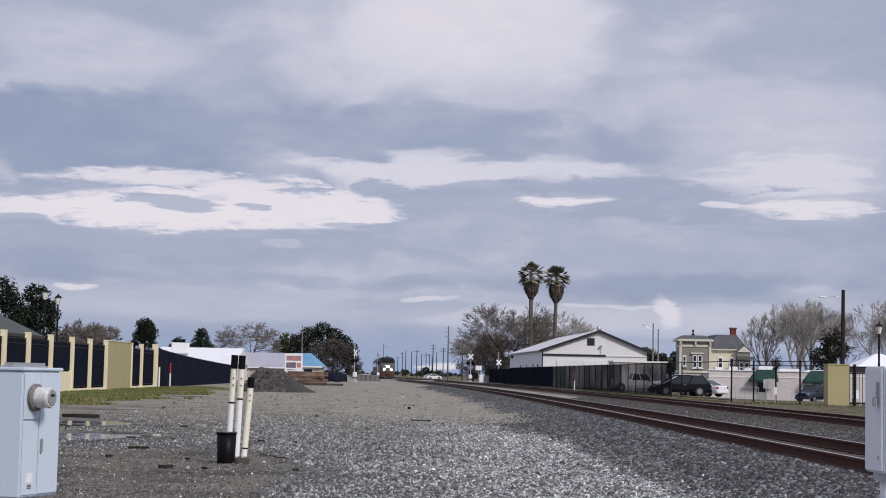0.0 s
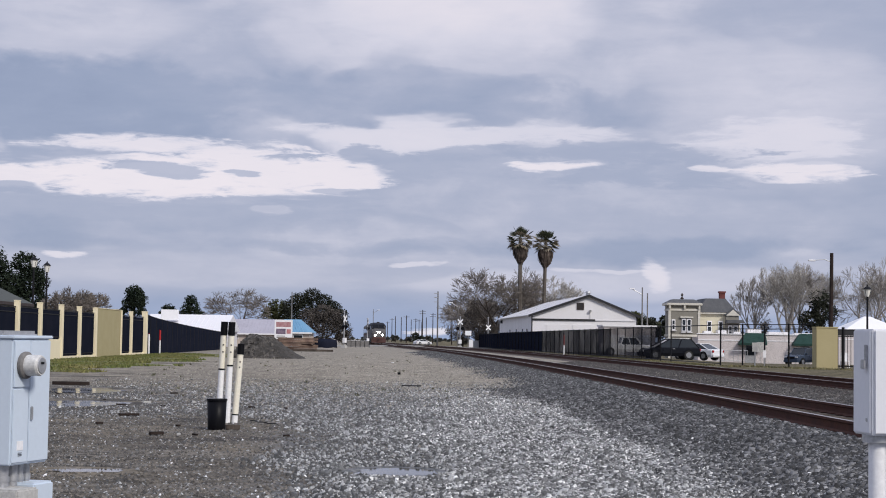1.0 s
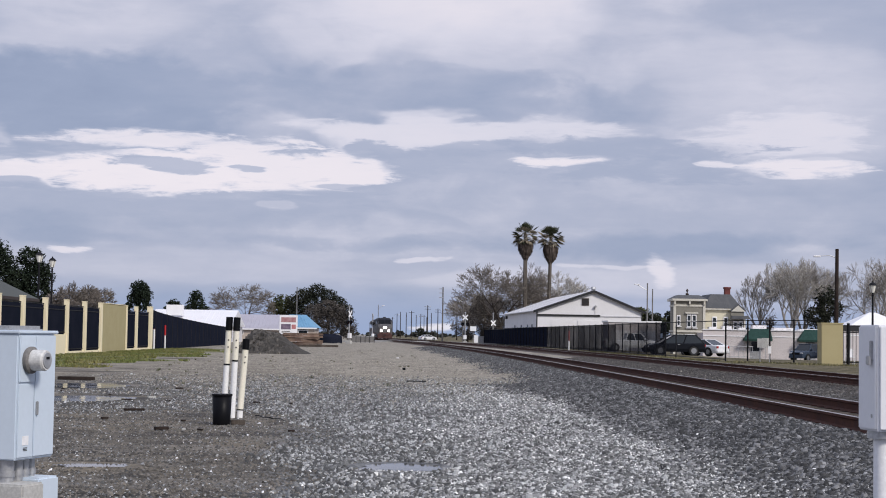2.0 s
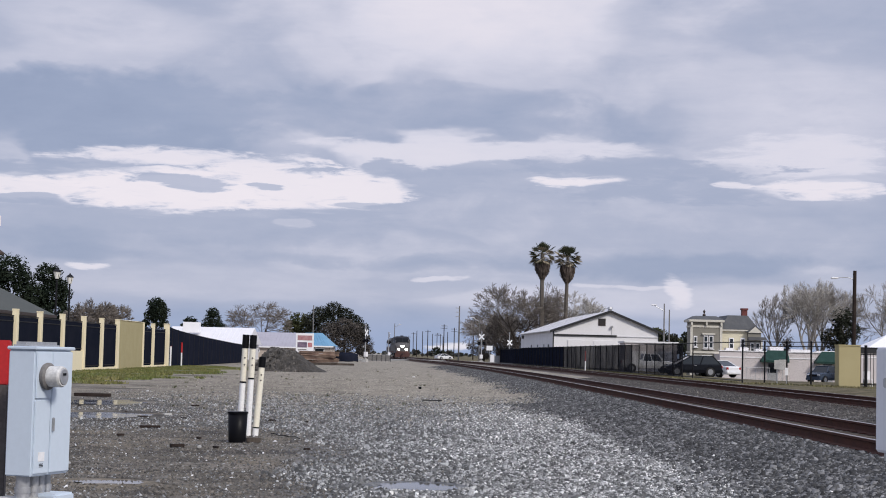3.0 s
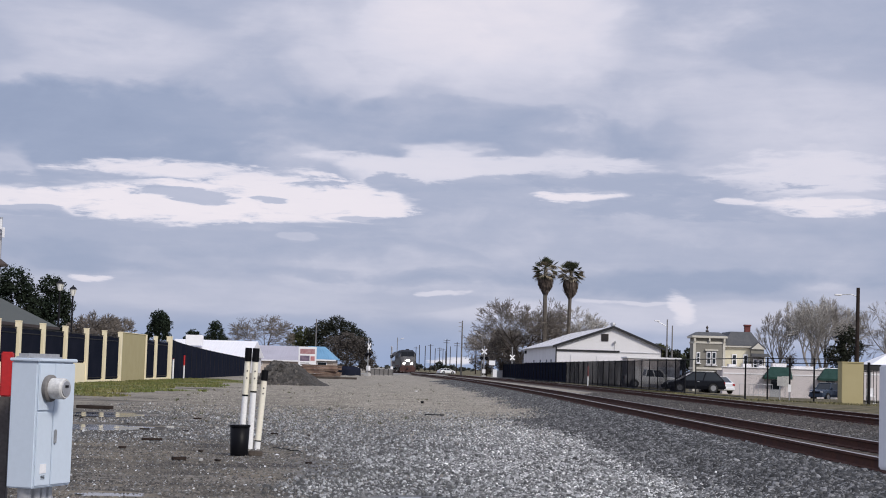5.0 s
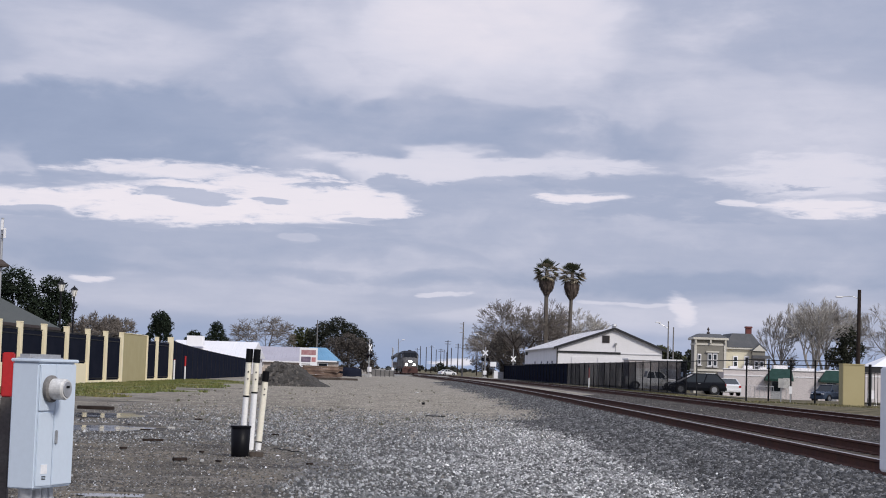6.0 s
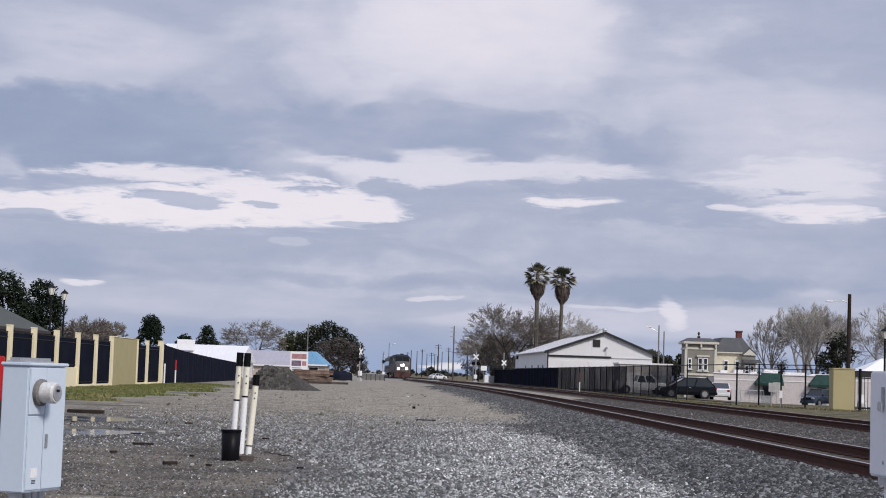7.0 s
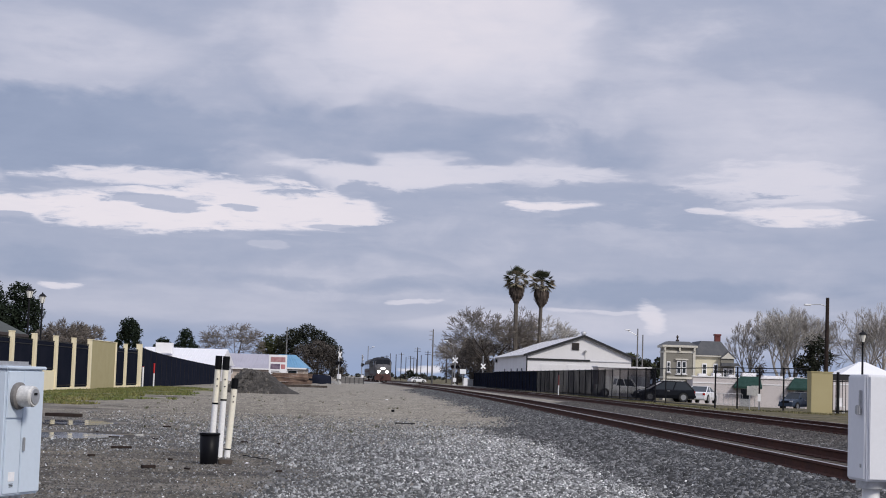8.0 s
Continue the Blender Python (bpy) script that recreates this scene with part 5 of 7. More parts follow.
        for s in (-1, 1):
            part("roof_rail", tubes(((t0 + 0.1, s * hi * 0.92, H + 0.04), (t1 - 0.05, s * hi * 0.92, H + 0.04), 0.02), n=6), M_galv, root)
    return root


PAINT_WHITE = paint("white_car_paint", (0.74, 0.74, 0.76))
PAINT_BLACK = paint("black_car_paint", (0.008, 0.009, 0.013))
PAINT_SLATE = paint("slate_blue_car_paint", (0.045, 0.062, 0.095))
car("pickup_truck", pose(22.0, 173.0, 0, 0, 0, 4), PAINT_WHITE, "white pickup truck parked behind the black fence", "pickup")
car("black_car", pose(22.05, 143.5, 0.0, 0, 0, 186), PAINT_BLACK, "black sport-utility car parked behind the fence", "suv")
SEDAN = car("white_sedan", pose(24.5, 148.5, -0.04, 0, 0, 176), PAINT_WHITE, "white sedan turning round beyond the black car", "sedan")
car("blue_jeep", pose(40.3, 172.0, -0.72, 0, 0, 226), PAINT_SLATE, "slate-blue off-road car parked by the shops", "jeep")
car("white_car", pose(1.8, 425.0, 0.0, 0, 0, 35), PAINT_WHITE, "white car waiting beyond the crossing", "sedan")


# ---- level crossing ----
M_asphalt = mat("worn_asphalt", (0.26, 0.255, 0.25), (0.20, 0.195, 0.19), 0.85, scale=0.3, fine=15, var=0.2, bump=0.2)
M_reflect = mat("white_sign_sheeting", (0.86, 0.86, 0.87), (0.8, 0.8, 0.8), 0.4, scale=2, fine=20, var=0.05, bump=0.0)
M_redlens = mat("dark_red_lens", (0.12, 0.010, 0.010), (0.08, 0.01, 0.01), 0.2, var=0.1, bump=0.0)


def crossing_road():
    a, b, w = Vector((-140, 240, 0)), Vector((140, 318, 0)), 5.0
    d = (b - a).normalized()
    nrm = Vector((-d.y, d.x, 0)) * w
    verts, faces = [], []
    n = 120
    for i in range(n + 1):
        p = a.lerp(b, i / n)
        tx = track_x(NEAR_TRACK + 3.0, p.y)
        z = 0.03 + 0.30 * max(0.0, 1 - max(0.0, abs(p.x - tx) - 5.5) / 14) ** 1.5
        if p.x > 24:
            z -= 0.5 * min(1, (p.x - 24) / 10)
        for s in (-1, 1):
            verts.append((p.x + nrm.x * s, p.y + nrm.y * s, z))
        for s in (-1, 1):
            verts.append((p.x + nrm.x * s * 1.02, p.y + nrm.y * s * 1.02, z - 0.45))
    for i in range(n):
        k = i * 4
        faces += [(k, k + 1, k + 5, k + 4), (k + 2, k, k + 4, k + 6), (k + 1, k + 3, k + 7, k + 5)]
    tagged(part("road", mesh_of("road", verts, faces, M_asphalt), None), "worn grey asphalt road over the level crossing", "road", kind="structure")


crossing_road()


def crossing_signal(x, y, h, cross_z, turn, label, box_side=0.0):
    root = empty("crossing_signal", pose(x, y, 0, 0, 0, turn), label, "crossing signal", "crossing signals")
    part("mast", tubes(((0, 0, -0.2), (0, 0, h), 0.085), n=10), M_galv, root)
    part("foundation", boxes((-0.35, 0.35, -0.35, 0.35, -0.2, 0.40), bevel=0.03), M_concrete, root)
    for s in (-1, 1):
        bd = part("crossbuck_board", boxes((-0.62, 0.62, -0.13, -0.11, -0.12, 0.12), bevel=0.004), M_reflect, root, "white crossbuck board")
        bd.matrix_basis = pose(0, 0 if s > 0 else -0.025, cross_z, 0, s * 45, 0)
        lamp = part("flasher", tubes(((s * 0.42, 0.05, cross_z - 1.15), (s * 0.42, -0.12, cross_z - 1.15), 0.30), n=18), M_blackplastic, root, "black round backing disc")
        part("lens", tubes(((s * 0.42, -0.12, cross_z - 1.15), (s * 0.42, -0.15, cross_z - 1.15), 0.12), n=14), M_redlens, lamp)
        part("visor", tubes(((s * 0.42, -0.12, cross_z - 1.10), (s * 0.42, -0.32, cross_z - 1.06), 0.15), n=12), M_blackplastic, lamp)
    part("lamp_bar", tubes(((-0.45, 0.02, cross_z - 1.15), (0.45, 0.02, cross_z - 1.15), 0.04), n=8), M_galv, root)
    part("bell", lathe([(0.16, 0), (0.16, 0.06), (0.05, 0.14)], 12), M_galv, root).location = (0, 0, h)
    part("gate_mechanism", boxes((-0.28, 0.28, -0.30, 0.10, 0.75, 1.45), bevel=0.03), M_white, root, "white gate mechanism housing")
    if box_side:
        part("relay_box", boxes((box_side - 0.35, box_side + 0.35, -0.2, 0.3, -0.1, 1.5), bevel=0.02), M_white, root)


crossing_signal(-10.1, 234.0, 5.2, 4.15, 64, "railway crossing signal mast with crossbuck and lamps")
crossing_signal(-8.25, 283.0, 4.8, 4.3, 104, "railway crossing signal mast seen from behind")
crossing_signal(7.70, 286.0, 5.3, 4.50, -4, "railway crossing signal mast with bright white crossbuck", 1.9)
crossing_signal(12.95, 296.0, 5.4, 3.70, 20, "railway crossing signal mast beside the dark fence")
street_light(7.35, 289.0, 0, 8.1, -1, "tall grey street light by the crossing")


def road_sign(x, y, z, w, h):
    root = empty("road_sign", pose(x, y, 0), "plain white rectangular road sign", "road sign", "small signs")
    part("post", tubes(((0, 0.04, -0.2), (0, 0.04, z + h), 0.04), n=8), M_galv, root)
    part("plate", boxes((-w / 2, w / 2, -0.02, 0.0, z, z + h)), M_reflect, root)


road_sign(9.1, 286.0, 2.2, 1.05, 0.8)
road_sign(-13.1, 300.0, 2.0, 0.95, 0.65)
road_sign(-12.3, 250.0, 0.2, 0.4, 1.0)


def crossing_fence():
    root = empty("mesh_fence", pose(-10.9, 262.0, 0), "low grey mesh fence beside the crossing", "fence")
    for i in range(6):
        part("post", tubes(((i * 0.72, 0, -0.2), (i * 0.72, 0, 1.05), 0.05), n=6), M_trim, root)
    for i in range(5):
        part("mesh_panel", boxes((i * 0.72 + 0.04, i * 0.72 + 0.68, -0.01, 0.01, 0.1, 0.98)), M_greypole, root)
    part("rail", tubes(((0, 0, 1.02), (3.6, 0, 1.02), 0.035), n=6), M_galv, root)


crossing_fence()


def relay_house():
    root = empty("relay_cabinet", pose(11.0, 304.0, 0), "grey railway relay cabinet beside the crossing", "relay cabinet")
    part("cabinet", boxes((-0.6, 0.6, -0.4, 0.4, 0, 1.25), bevel=0.03), M_galv, root)
    part("roof", boxes((-0.66, 0.66, -0.46, 0.46, 1.25, 1.33), bevel=0.02), M_galv, root)
    part("door", boxes((-0.5, 0.5, -0.43, -0.4, 0.12, 1.18), bevel=0.01), M_galv, root)


relay_house()


# ---- the train ----
M_silver = mat("silver_grey_train_paint", (0.105, 0.101, 0.103), (0.070, 0.067, 0.067), 0.6, spec=0.2, scale=0.6, fine=20, var=0.2, bump=0.03)
M_slate = mat("dark_slate_train_paint", (0.020, 0.022, 0.030), (0.03, 0.03, 0.036), 0.7, spec=0.15, scale=0.6, fine=20, var=0.2, bump=0.03)
M_redbrown = mat("grimy_red_pilot_paint", (0.095, 0.040, 0.034), (0.06, 0.03, 0.026), 0.8, scale=1.5, fine=20, var=0.35, bump=0.1)
M_headlight = glow("train_headlight", (1.0, 0.94, 0.86), 60.0)


M_cabglass = mat("tinted_cab_glass", (0.008, 0.009, 0.012), (0.012, 0.013, 0.016), 0.35, var=0.1, bump=0.0, spec=0.12)


def car_section(y, w, z0, z1, cut=0.55, top=0.62):
    h = w / 2
    return [(-h, y, z0), (-h, y, z1 - cut), (-h * 0.93, y, z1 - cut * 0.5), (-h * top, y, z1), (h * top, y, z1), (h * 0.93, y, z1 - cut * 0.5), (h, y, z1 - cut), (h, y, z0)]


def bogie(parent, y):
    b = part("bogie", boxes((-1.2, 1.2, y - 1.9, y + 1.9, 0.45, 0.85), bevel=0.05), M_trim, parent, "dark bogie frame")
    for dy in (-1.3, 1.3):
        for s in (-1, 1):
            w = part("wheel", tubes(((-0.07, 0, 0), (0.07, 0, 0), 0.50), n=20), M_rail, b)
            w.location = (s * 0.7545, y + dy, 0.50)


def locomotive():
    root = empty("locomotive", Matrix(), "silver and dark slate diesel locomotive with lit headlights", "locomotive", "train")
    # own space: nose towards -y, wheels on z = 0
    bm = bmesh.new()
    loft(bm, [car_section(y, w, z0, z1, c) for y, w, z0, z1, c in ((0.0, 2.10, 1.05, 2.20, 0.35), (0.12, 2.50, 1.0, 2.50, 0.45), (0.35, 2.78, 1.0, 2.74, 0.5), (0.75, 2.95, 1.0, 2.92, 0.5))])
    part("nose", bm, M_silver, root, "rounded silver nose")
    bm = bmesh.new()
    loft(bm, [car_section(y, w, z0, z1, c) for y, w, z0, z1, c in ((0.75, 2.95, 1.0, 2.92, 0.5), (1.70, 3.02, 1.0, 3.88, 0.8), (2.3, 3.05, 1.0, 4.12, 0.9), (3.2, 3.05, 1.0, 4.20, 0.9), (20.6, 3.05, 1.0, 4.20, 0.9), (20.9, 2.9, 1.0, 4.05, 0.5))])
    part("body", bm, M_silver, root)
    bm = bmesh.new()
    loft(bm, [car_section(y, w, 3.42, z1, 0.85) for y, w, z1 in ((1.62, 3.05, 3.84), (1.85, 3.08, 4.00), (2.3, 3.09, 4.16), (3.2, 3.09, 4.24), (20.6, 3.09, 4.24))])
    part("roof", bm, M_slate, root, "dark slate roof and upper band")
    bm = bmesh.new()
    pts = [(-1.25, 0.88, 3.02), (1.25, 0.88, 3.02), (1.12, 1.66, 3.80), (-1.12, 1.66, 3.80)]
    nv = Vector((0, -0.72, 0.62)) * 0.05
    a = [bm.verts.new(Vector(p) + nv) for p in pts]
    c = [bm.verts.new(Vector(p) - nv) for p in pts]
    bm.faces.new(a)
    bm.faces.new(c[::-1])
    for i in range(4):
        bm.faces.new((a[i], c[i], c[(i + 1) % 4], a[(i + 1) % 4]))
    ws = part("windscreen", bm, M_cabglass, root, "raked dark windscreen")
    part("windscreen_post", tubes(((0, 0.84, 3.03), (0, 1.62, 3.83), 0.06), n=6), M_slate, ws)
    part("pilot", prism([(-1.40, 0.22), (1.40, 0.22), (1.45, 1.0), (-1.45, 1.0)], -0.15, 0.8), M_redbrown, root, "grimy red-brown pilot plough")
    part("nose_band", boxes((-1.22, 1.22, -0.06, 0.0, 1.02, 1.32), bevel=0.02), M_redbrown, root, "red-brown band")
    part("coupler", boxes((-0.14, 0.14, -0.65, -0.1, 0.72, 0.98), bevel=0.03), M_trim, root)
    # lens discs larger than real lamps; the extra radius stands in for glare
    for x, z, r in ((-0.17, 2.30, 0.17), (0.17, 2.30, 0.17), (-0.72, 1.72, 0.20), (0.72, 1.72, 0.20)):
        h = part("headlight", tubes(((x, 0.30, z), (x, -0.06 if z < 2 else 0.02, z), r + 0.03), n=16), M_trim, root, "lit white headlight")
        part("headlamp_lens", tubes(((x, -0.06 if z < 2 else 0.02, z), (x, -0.10 if z < 2 else -0.02, z), r), n=16), M_headlight, h)
    for s in (-1, 1):
        part("side_stripe", boxes((min(s * 1.52, s * 1.535), max(s * 1.52, s * 1.535), 2.2, 20.5, 1.1, 1.35)), M_redbrown, root)
        w = part("cab_window", boxes((min(s * 1.5, s * 1.545), max(s * 1.5, s * 1.545), 2.4, 3.6, 2.95, 3.6)), M_glassdark, root)
        part("fuel_tank", boxes((min(s * 0.5, s * 1.35), max(s * 0.5, s * 1.35), 7.5, 13.5, 0.35, 1.0), bevel=0.08), M_trim, root)
        for i in range(5):
            part("grille", boxes((min(s * 1.525, s * 1.54), max(s * 1.525, s * 1.54), 6 + i * 2.8, 8.2 + i * 2.8, 2.6, 3.6)), M_trim, root)
    part("horn", boxes((-0.3, 0.3, 3.6, 4.1, 4.22, 4.40), bevel=0.03), M_trim, root)
    for y in (4.0, 17.0):
        bogie(root, y)
    return root


def coach():
    root = empty("railway_coach", Matrix(), "silver railway coach with a dark window band", "railway coach", "train")
    bm = bmesh.new()
    loft(bm, [car_section(y, 3.05, 0.95, 4.05, 0.55) for y in (0.0, 25.5)])
    part("body", bm, M_silver, root)
    part("roof", boxes((-1.0, 1.0, 0.1, 25.4, 4.0, 4.12), bevel=0.05), M_slate, root)
    for s in (-1, 1):
        part("window_band", boxes((min(s * 1.51, s * 1.54), max(s * 1.51, s * 1.54), 1.5, 24.0, 2.3, 3.1)), M_glassdark, root)
        part("stripe", boxes((min(s * 1.515, s * 1.54), max(s * 1.515, s * 1.54), 0.2, 25.3, 1.7, 1.95)), M_redbrown, root)
    for y in (4.0, 21.5):
        bogie(root, y)
    return root


TRAIN = [(locomotive(), 0.0, 21.0)]
one = coach()
TRAIN.append((one, 21.6, 25.5))



# ---- trees ----
def leaf_material(name, a, b, rough=0.85):
    m = mat(name, a, b, rough, scale=0.35, fine=3.0, var=0.40, bump=0.0, randomise=0.35, spec=0.08)
    return m


M_pine = leaf_material("dark_pine_needles", (0.017, 0.026, 0.018), (0.032, 0.041, 0.026))
M_oak = leaf_material("dark_oak_leaves", (0.024, 0.029, 0.022), (0.048, 0.050, 0.036))
M_olive_leaf = leaf_material("olive_green_leaves", (0.060, 0.070, 0.035), (0.10, 0.10, 0.05))
M_dead = leaf_material("dry_brown_foliage", (0.078, 0.069, 0.063), (0.13, 0.115, 0.104))
M_twig = mat("grey_brown_twigs", (0.30, 0.275, 0.255), (0.39, 0.36, 0.335), 0.9, scale=0.8, fine=6, var=0.3, bump=0.0, randomise=0.2)
M_twig_dark = mat("dark_brown_twigs", (0.145, 0.124, 0.108), (0.225, 0.195, 0.17), 0.9, scale=0.8, fine=6, var=0.3, bump=0.0, randomise=0.2)
M_twig_pale = mat("pale_budding_twigs", (0.38, 0.355, 0.325), (0.46, 0.435, 0.40), 0.9, scale=0.8, fine=6, var=0.3, bump=0.0, randomise=0.2)
M_bark = mat("brown_bark", (0.065, 0.050, 0.040), (0.11, 0.09, 0.075), 0.95, scale=2, fine=12, var=0.35, bump=0.5, bump_d=0.03)
M_palmtrunk = mat("palm_bark", (0.10, 0.085, 0.072), (0.15, 0.13, 0.11), 0.95, scale=2, fine=10, var=0.3, bump=0.5, bump_d=0.03)
M_frond = leaf_material("fan_palm_leaves", (0.050, 0.058, 0.034), (0.115, 0.115, 0.070))
M_skirt = leaf_material("dead_palm_skirt", (0.13, 0.105, 0.090), (0.080, 0.062, 0.053))


def crown_mesh(name, rng, lobes, count, size, material, flat=0.8):
    """Leaf sprays scattered through overlapping lobes (x, y, z, radius), dense at their skins."""
    weights = [l[3] ** 2 for l in lobes]
    verts, faces = [], []
    for _ in range(int(count * 2.0)):
        x, y, z, r = rng.choices(lobes, weights)[0]
        d = Vector((rng.gauss(0, 1), rng.gauss(0, 1), rng.gauss(0, 1))).normalized()
        q = rng.uniform(0.15, 1.0) ** 0.45 * rng.uniform(0.86, 1.14)
        c = Vector((x, y, z)) + Vector((d.x, d.y, d.z * flat)) * r * q
        if noise.noise(c * (1.1 / max(0.6, r * 0.5))) < -0.22:
            continue
        u = Vector((rng.gauss(0, 1), rng.gauss(0, 1), rng.gauss(0, 0.7))).normalized()
        w = u.cross(Vector((rng.gauss(0, 1), rng.gauss(0, 1), rng.gauss(0, 1)))).normalized()
        s = size * rng.uniform(0.35, 0.95)
        k = len(verts)
        verts += [c - u * s - w * s * 0.25, c - u * s * 0.1 + w * s * 0.55, c + u * s, c + u * s * 0.1 - w * s * 0.5]
        faces.append((k, k + 1, k + 2, k + 3))
    return mesh_of(name, verts, faces, material)


def limb_tubes(segs, material, name):
    """Tapered three- to six-sided limbs from (a, b, r0, r1) rows."""
    verts, faces = [], []
    for a, b, r0, r1 in segs:
        n = 3 if r0 < 0.06 else 6
        q = (b - a).to_track_quat("Z", "Y")
        k = len(verts)
        for c, r in ((a, r0), (b, r1)):
            verts += [c + q @ Vector((r * math.cos(6.2832 * i / n), r * math.sin(6.2832 * i / n), 0)) for i in range(n)]
        faces += [(k + i, k + (i + 1) % n, k + n + (i + 1) % n, k + n + i) for i in range(n)]
    return mesh_of(name, verts, faces, material)


def branch(rng, segs, p, d, length, r, depth, spread, droop, twig_r):
    steps_n = 3
    for i in range(steps_n):
        d = (d + Vector((rng.gauss(0, 0.13), rng.gauss(0, 0.13), rng.gauss(0, 0.08) + droop))).normalized()
        e = p + d * length / steps_n
        r2 = max(twig_r, r * 0.86)
        segs.append((p, e, max(r, twig_r), r2))
        p, r = e, r2
        if depth > 0 and i > 0:
            for _ in range(rng.choice((1, 1, 2)) if depth > 1 else 2):
                side = Vector((rng.gauss(0, 1), rng.gauss(0, 1), rng.gauss(0, 0.6)))
                side = (side - d * side.dot(d)).normalized()
                nd = (d * rng.uniform(0.55, 0.95) + side * spread * rng.uniform(0.6, 1.2)).normalized()
                branch(rng, segs, p, nd, length * rng.uniform(0.58, 0.82), r * 0.62, depth - 1, spread, droop, twig_r)
    if depth > 0:
        branch(rng, segs, p, d, length * 0.7, r * 0.75, depth - 1, spread, droop, twig_r)


def bare_tree(x, y, z, h, seed, label, twig=None, spread=0.75, twig_r=0.022, depth=5, width=1.0, category="tree"):
    rng = random.Random(seed)
    root = empty("bare_tree", pose(x, y, z), label, category, "bare trees")
    segs = []
    t = h * 0.20
    segs.append((Vector((0, 0, -0.3)), Vector((0.05, 0, t)), h * 0.028, h * 0.022))
    for i in range(rng.choice((3, 4))):
        a = i * 2.1 + rng.uniform(0, 1)
        d = Vector((math.cos(a) * 0.62 * width, math.sin(a) * 0.62 * width, 1)).normalized()
        branch(rng, segs, Vector((0.05, 0, t)), d, h * 0.30, h * 0.016, depth, spread, 0.02, twig_r)
    top = max(b.z for a, b, _, _ in segs)
    k = h / top
    segs = [(Vector((a.x * width, a.y, a.z)) * k, Vector((b.x * width, b.y, b.z)) * k, r0, r1) for a, b, r0, r1 in segs]
    thick = [s for s in segs if s[2] > 0.05]
    thin = [s for s in segs if s[2] <= 0.05]
    part("trunk", limb_tubes(thick, M_bark if twig is M_twig_dark else M_twig, "trunk"), None, root)
    part("crown", limb_tubes(thin, twig or M_twig, "crown"), None, root, "leafless crown of fine twigs")
    return root


def leafy_tree(x, y, z, h, lobes, seed, label, leaf, count, size, trunk_r=0.25, flat=0.85):
    rng = random.Random(seed)
    root = empty("tree", pose(x, y, z), label, "tree", "leafy trees")
    segs = [(Vector((0, 0, -0.3)), Vector((0, 0, h * 0.55)), trunk_r, trunk_r * 0.6)]
    for lx, ly, lz, lr in lobes:
        a = Vector((0, 0, min(lz * 0.75, h * 0.5)))
        segs.append((a, Vector((lx, ly, lz)), trunk_r * 0.45, 0.05))
    part("trunk", limb_tubes(segs, M_bark, "trunk"), None, root)
    part("crown", crown_mesh("crown", rng, lobes, count, size, leaf, flat), None, root)
    return root


def lobes_for(seed, n, rx, rz, z0, z1, r):
    rng = random.Random(seed)
    return [(rng.uniform(-rx, rx), rng.uniform(-rx, rx) * 0.6, rng.uniform(z0, z1), r * rng.uniform(0.6, 1.15)) for _ in range(n)]


# dark evergreens behind the station
leafy_tree(-52.0, 200, 0, 12, [(0, 0, 10.2, 2.5), (-1.6, 0, 9.6, 1.7), (1.4, 0, 9.3, 1.8), (-2.2, 0, 7.8, 2.6), (1.9, 0.5, 7.4, 2.4), (-3.5, 0, 6.0, 2.2), (0.3, -1, 5.0, 2.6), (2.6, 0, 4.6, 2.0)], 11, "dark green broad evergreen behind the station", M_pine, 9000, 0.24)
leafy_tree(-47.9, 203, 0, 11.6, [(0, 0, 10.0, 1.7), (1.2, 0, 8.8, 1.3), (0.9, 0, 7.6, 2.1), (-1.4, 0, 7.0, 2.0), (0.8, 0, 5.2, 2.3), (-0.8, 0, 4.0, 2.2)], 12, "dark green tall evergreen behind the station", M_pine, 7500, 0.24)
leafy_tree(-57.5, 198, 0, 12, [(0, 0, 9.0, 2.8), (-2, 0, 7, 2.6), (2, 0, 6.4, 2.5), (0, 0, 4.6, 2.8)], 13, "dark green evergreen beside the station", M_pine, 6500, 0.26)
leafy_tree(-44.2, 260, 0, 9.6, [(0, 0, 8.0, 1.5), (0.5, 0, 6.9, 1.6), (-0.7, 0, 6.4, 1.2), (0.6, 0, 5.4, 1.3), (-1.6, 0, 5.2, 0.7)], 14, "dark round-headed pine beyond the fence", M_pine, 4200, 0.22)
leafy_tree(-47.0, 262, 0, 5.6, [(0, 0, 4.6, 1.0), (0.6, 0, 3.6, 1.1)], 15, "small dark shrubby pine", M_pine, 900, 0.28)
leafy_tree(-44.8, 300, 0, 7.8, [(0, 0, 6.0, 1.3), (0.9, 0, 5.2, 1.2), (-0.8, 0, 4.8, 1.2)], 16, "dark green small pine by the white shed", M_pine, 1500, 0.30)
leafy_tree(-41.0, 302, 0, 9.4, [(0, 0, 7.9, 1.2), (0, 0, 6.6, 1.7), (-0.8, 0, 5.4, 1.6), (0.9, 0, 5.0, 1.7), (0, 0, 3.6, 1.8)], 17, "dark olive conical pine by the white shed", M_pine, 4200, 0.22)
bare_tree(-39.9, 190, 0, 7.0, 18, "brownish leafless tree behind the wall", M_twig_dark, twig_r=0.026, spread=0.8)
bare_tree(-39.6, 201, 0, 6.6, 19, "brownish leafless tree behind the wall", M_twig_dark, twig_r=0.026, spread=0.8)
leafy_tree(-39.4, 194, 0, 5.4, lobes_for(4, 8, 2.2, 1, 2.4, 4.2, 1.1), 20, "brown tangled undergrowth behind the wall", M_dead, 1600, 0.18)
bare_tree(-34.2, 320, 0, 10.9, 21, "wide leafless grey tree behind the sheds", M_twig_dark, twig_r=0.026, width=1.25, spread=0.95)
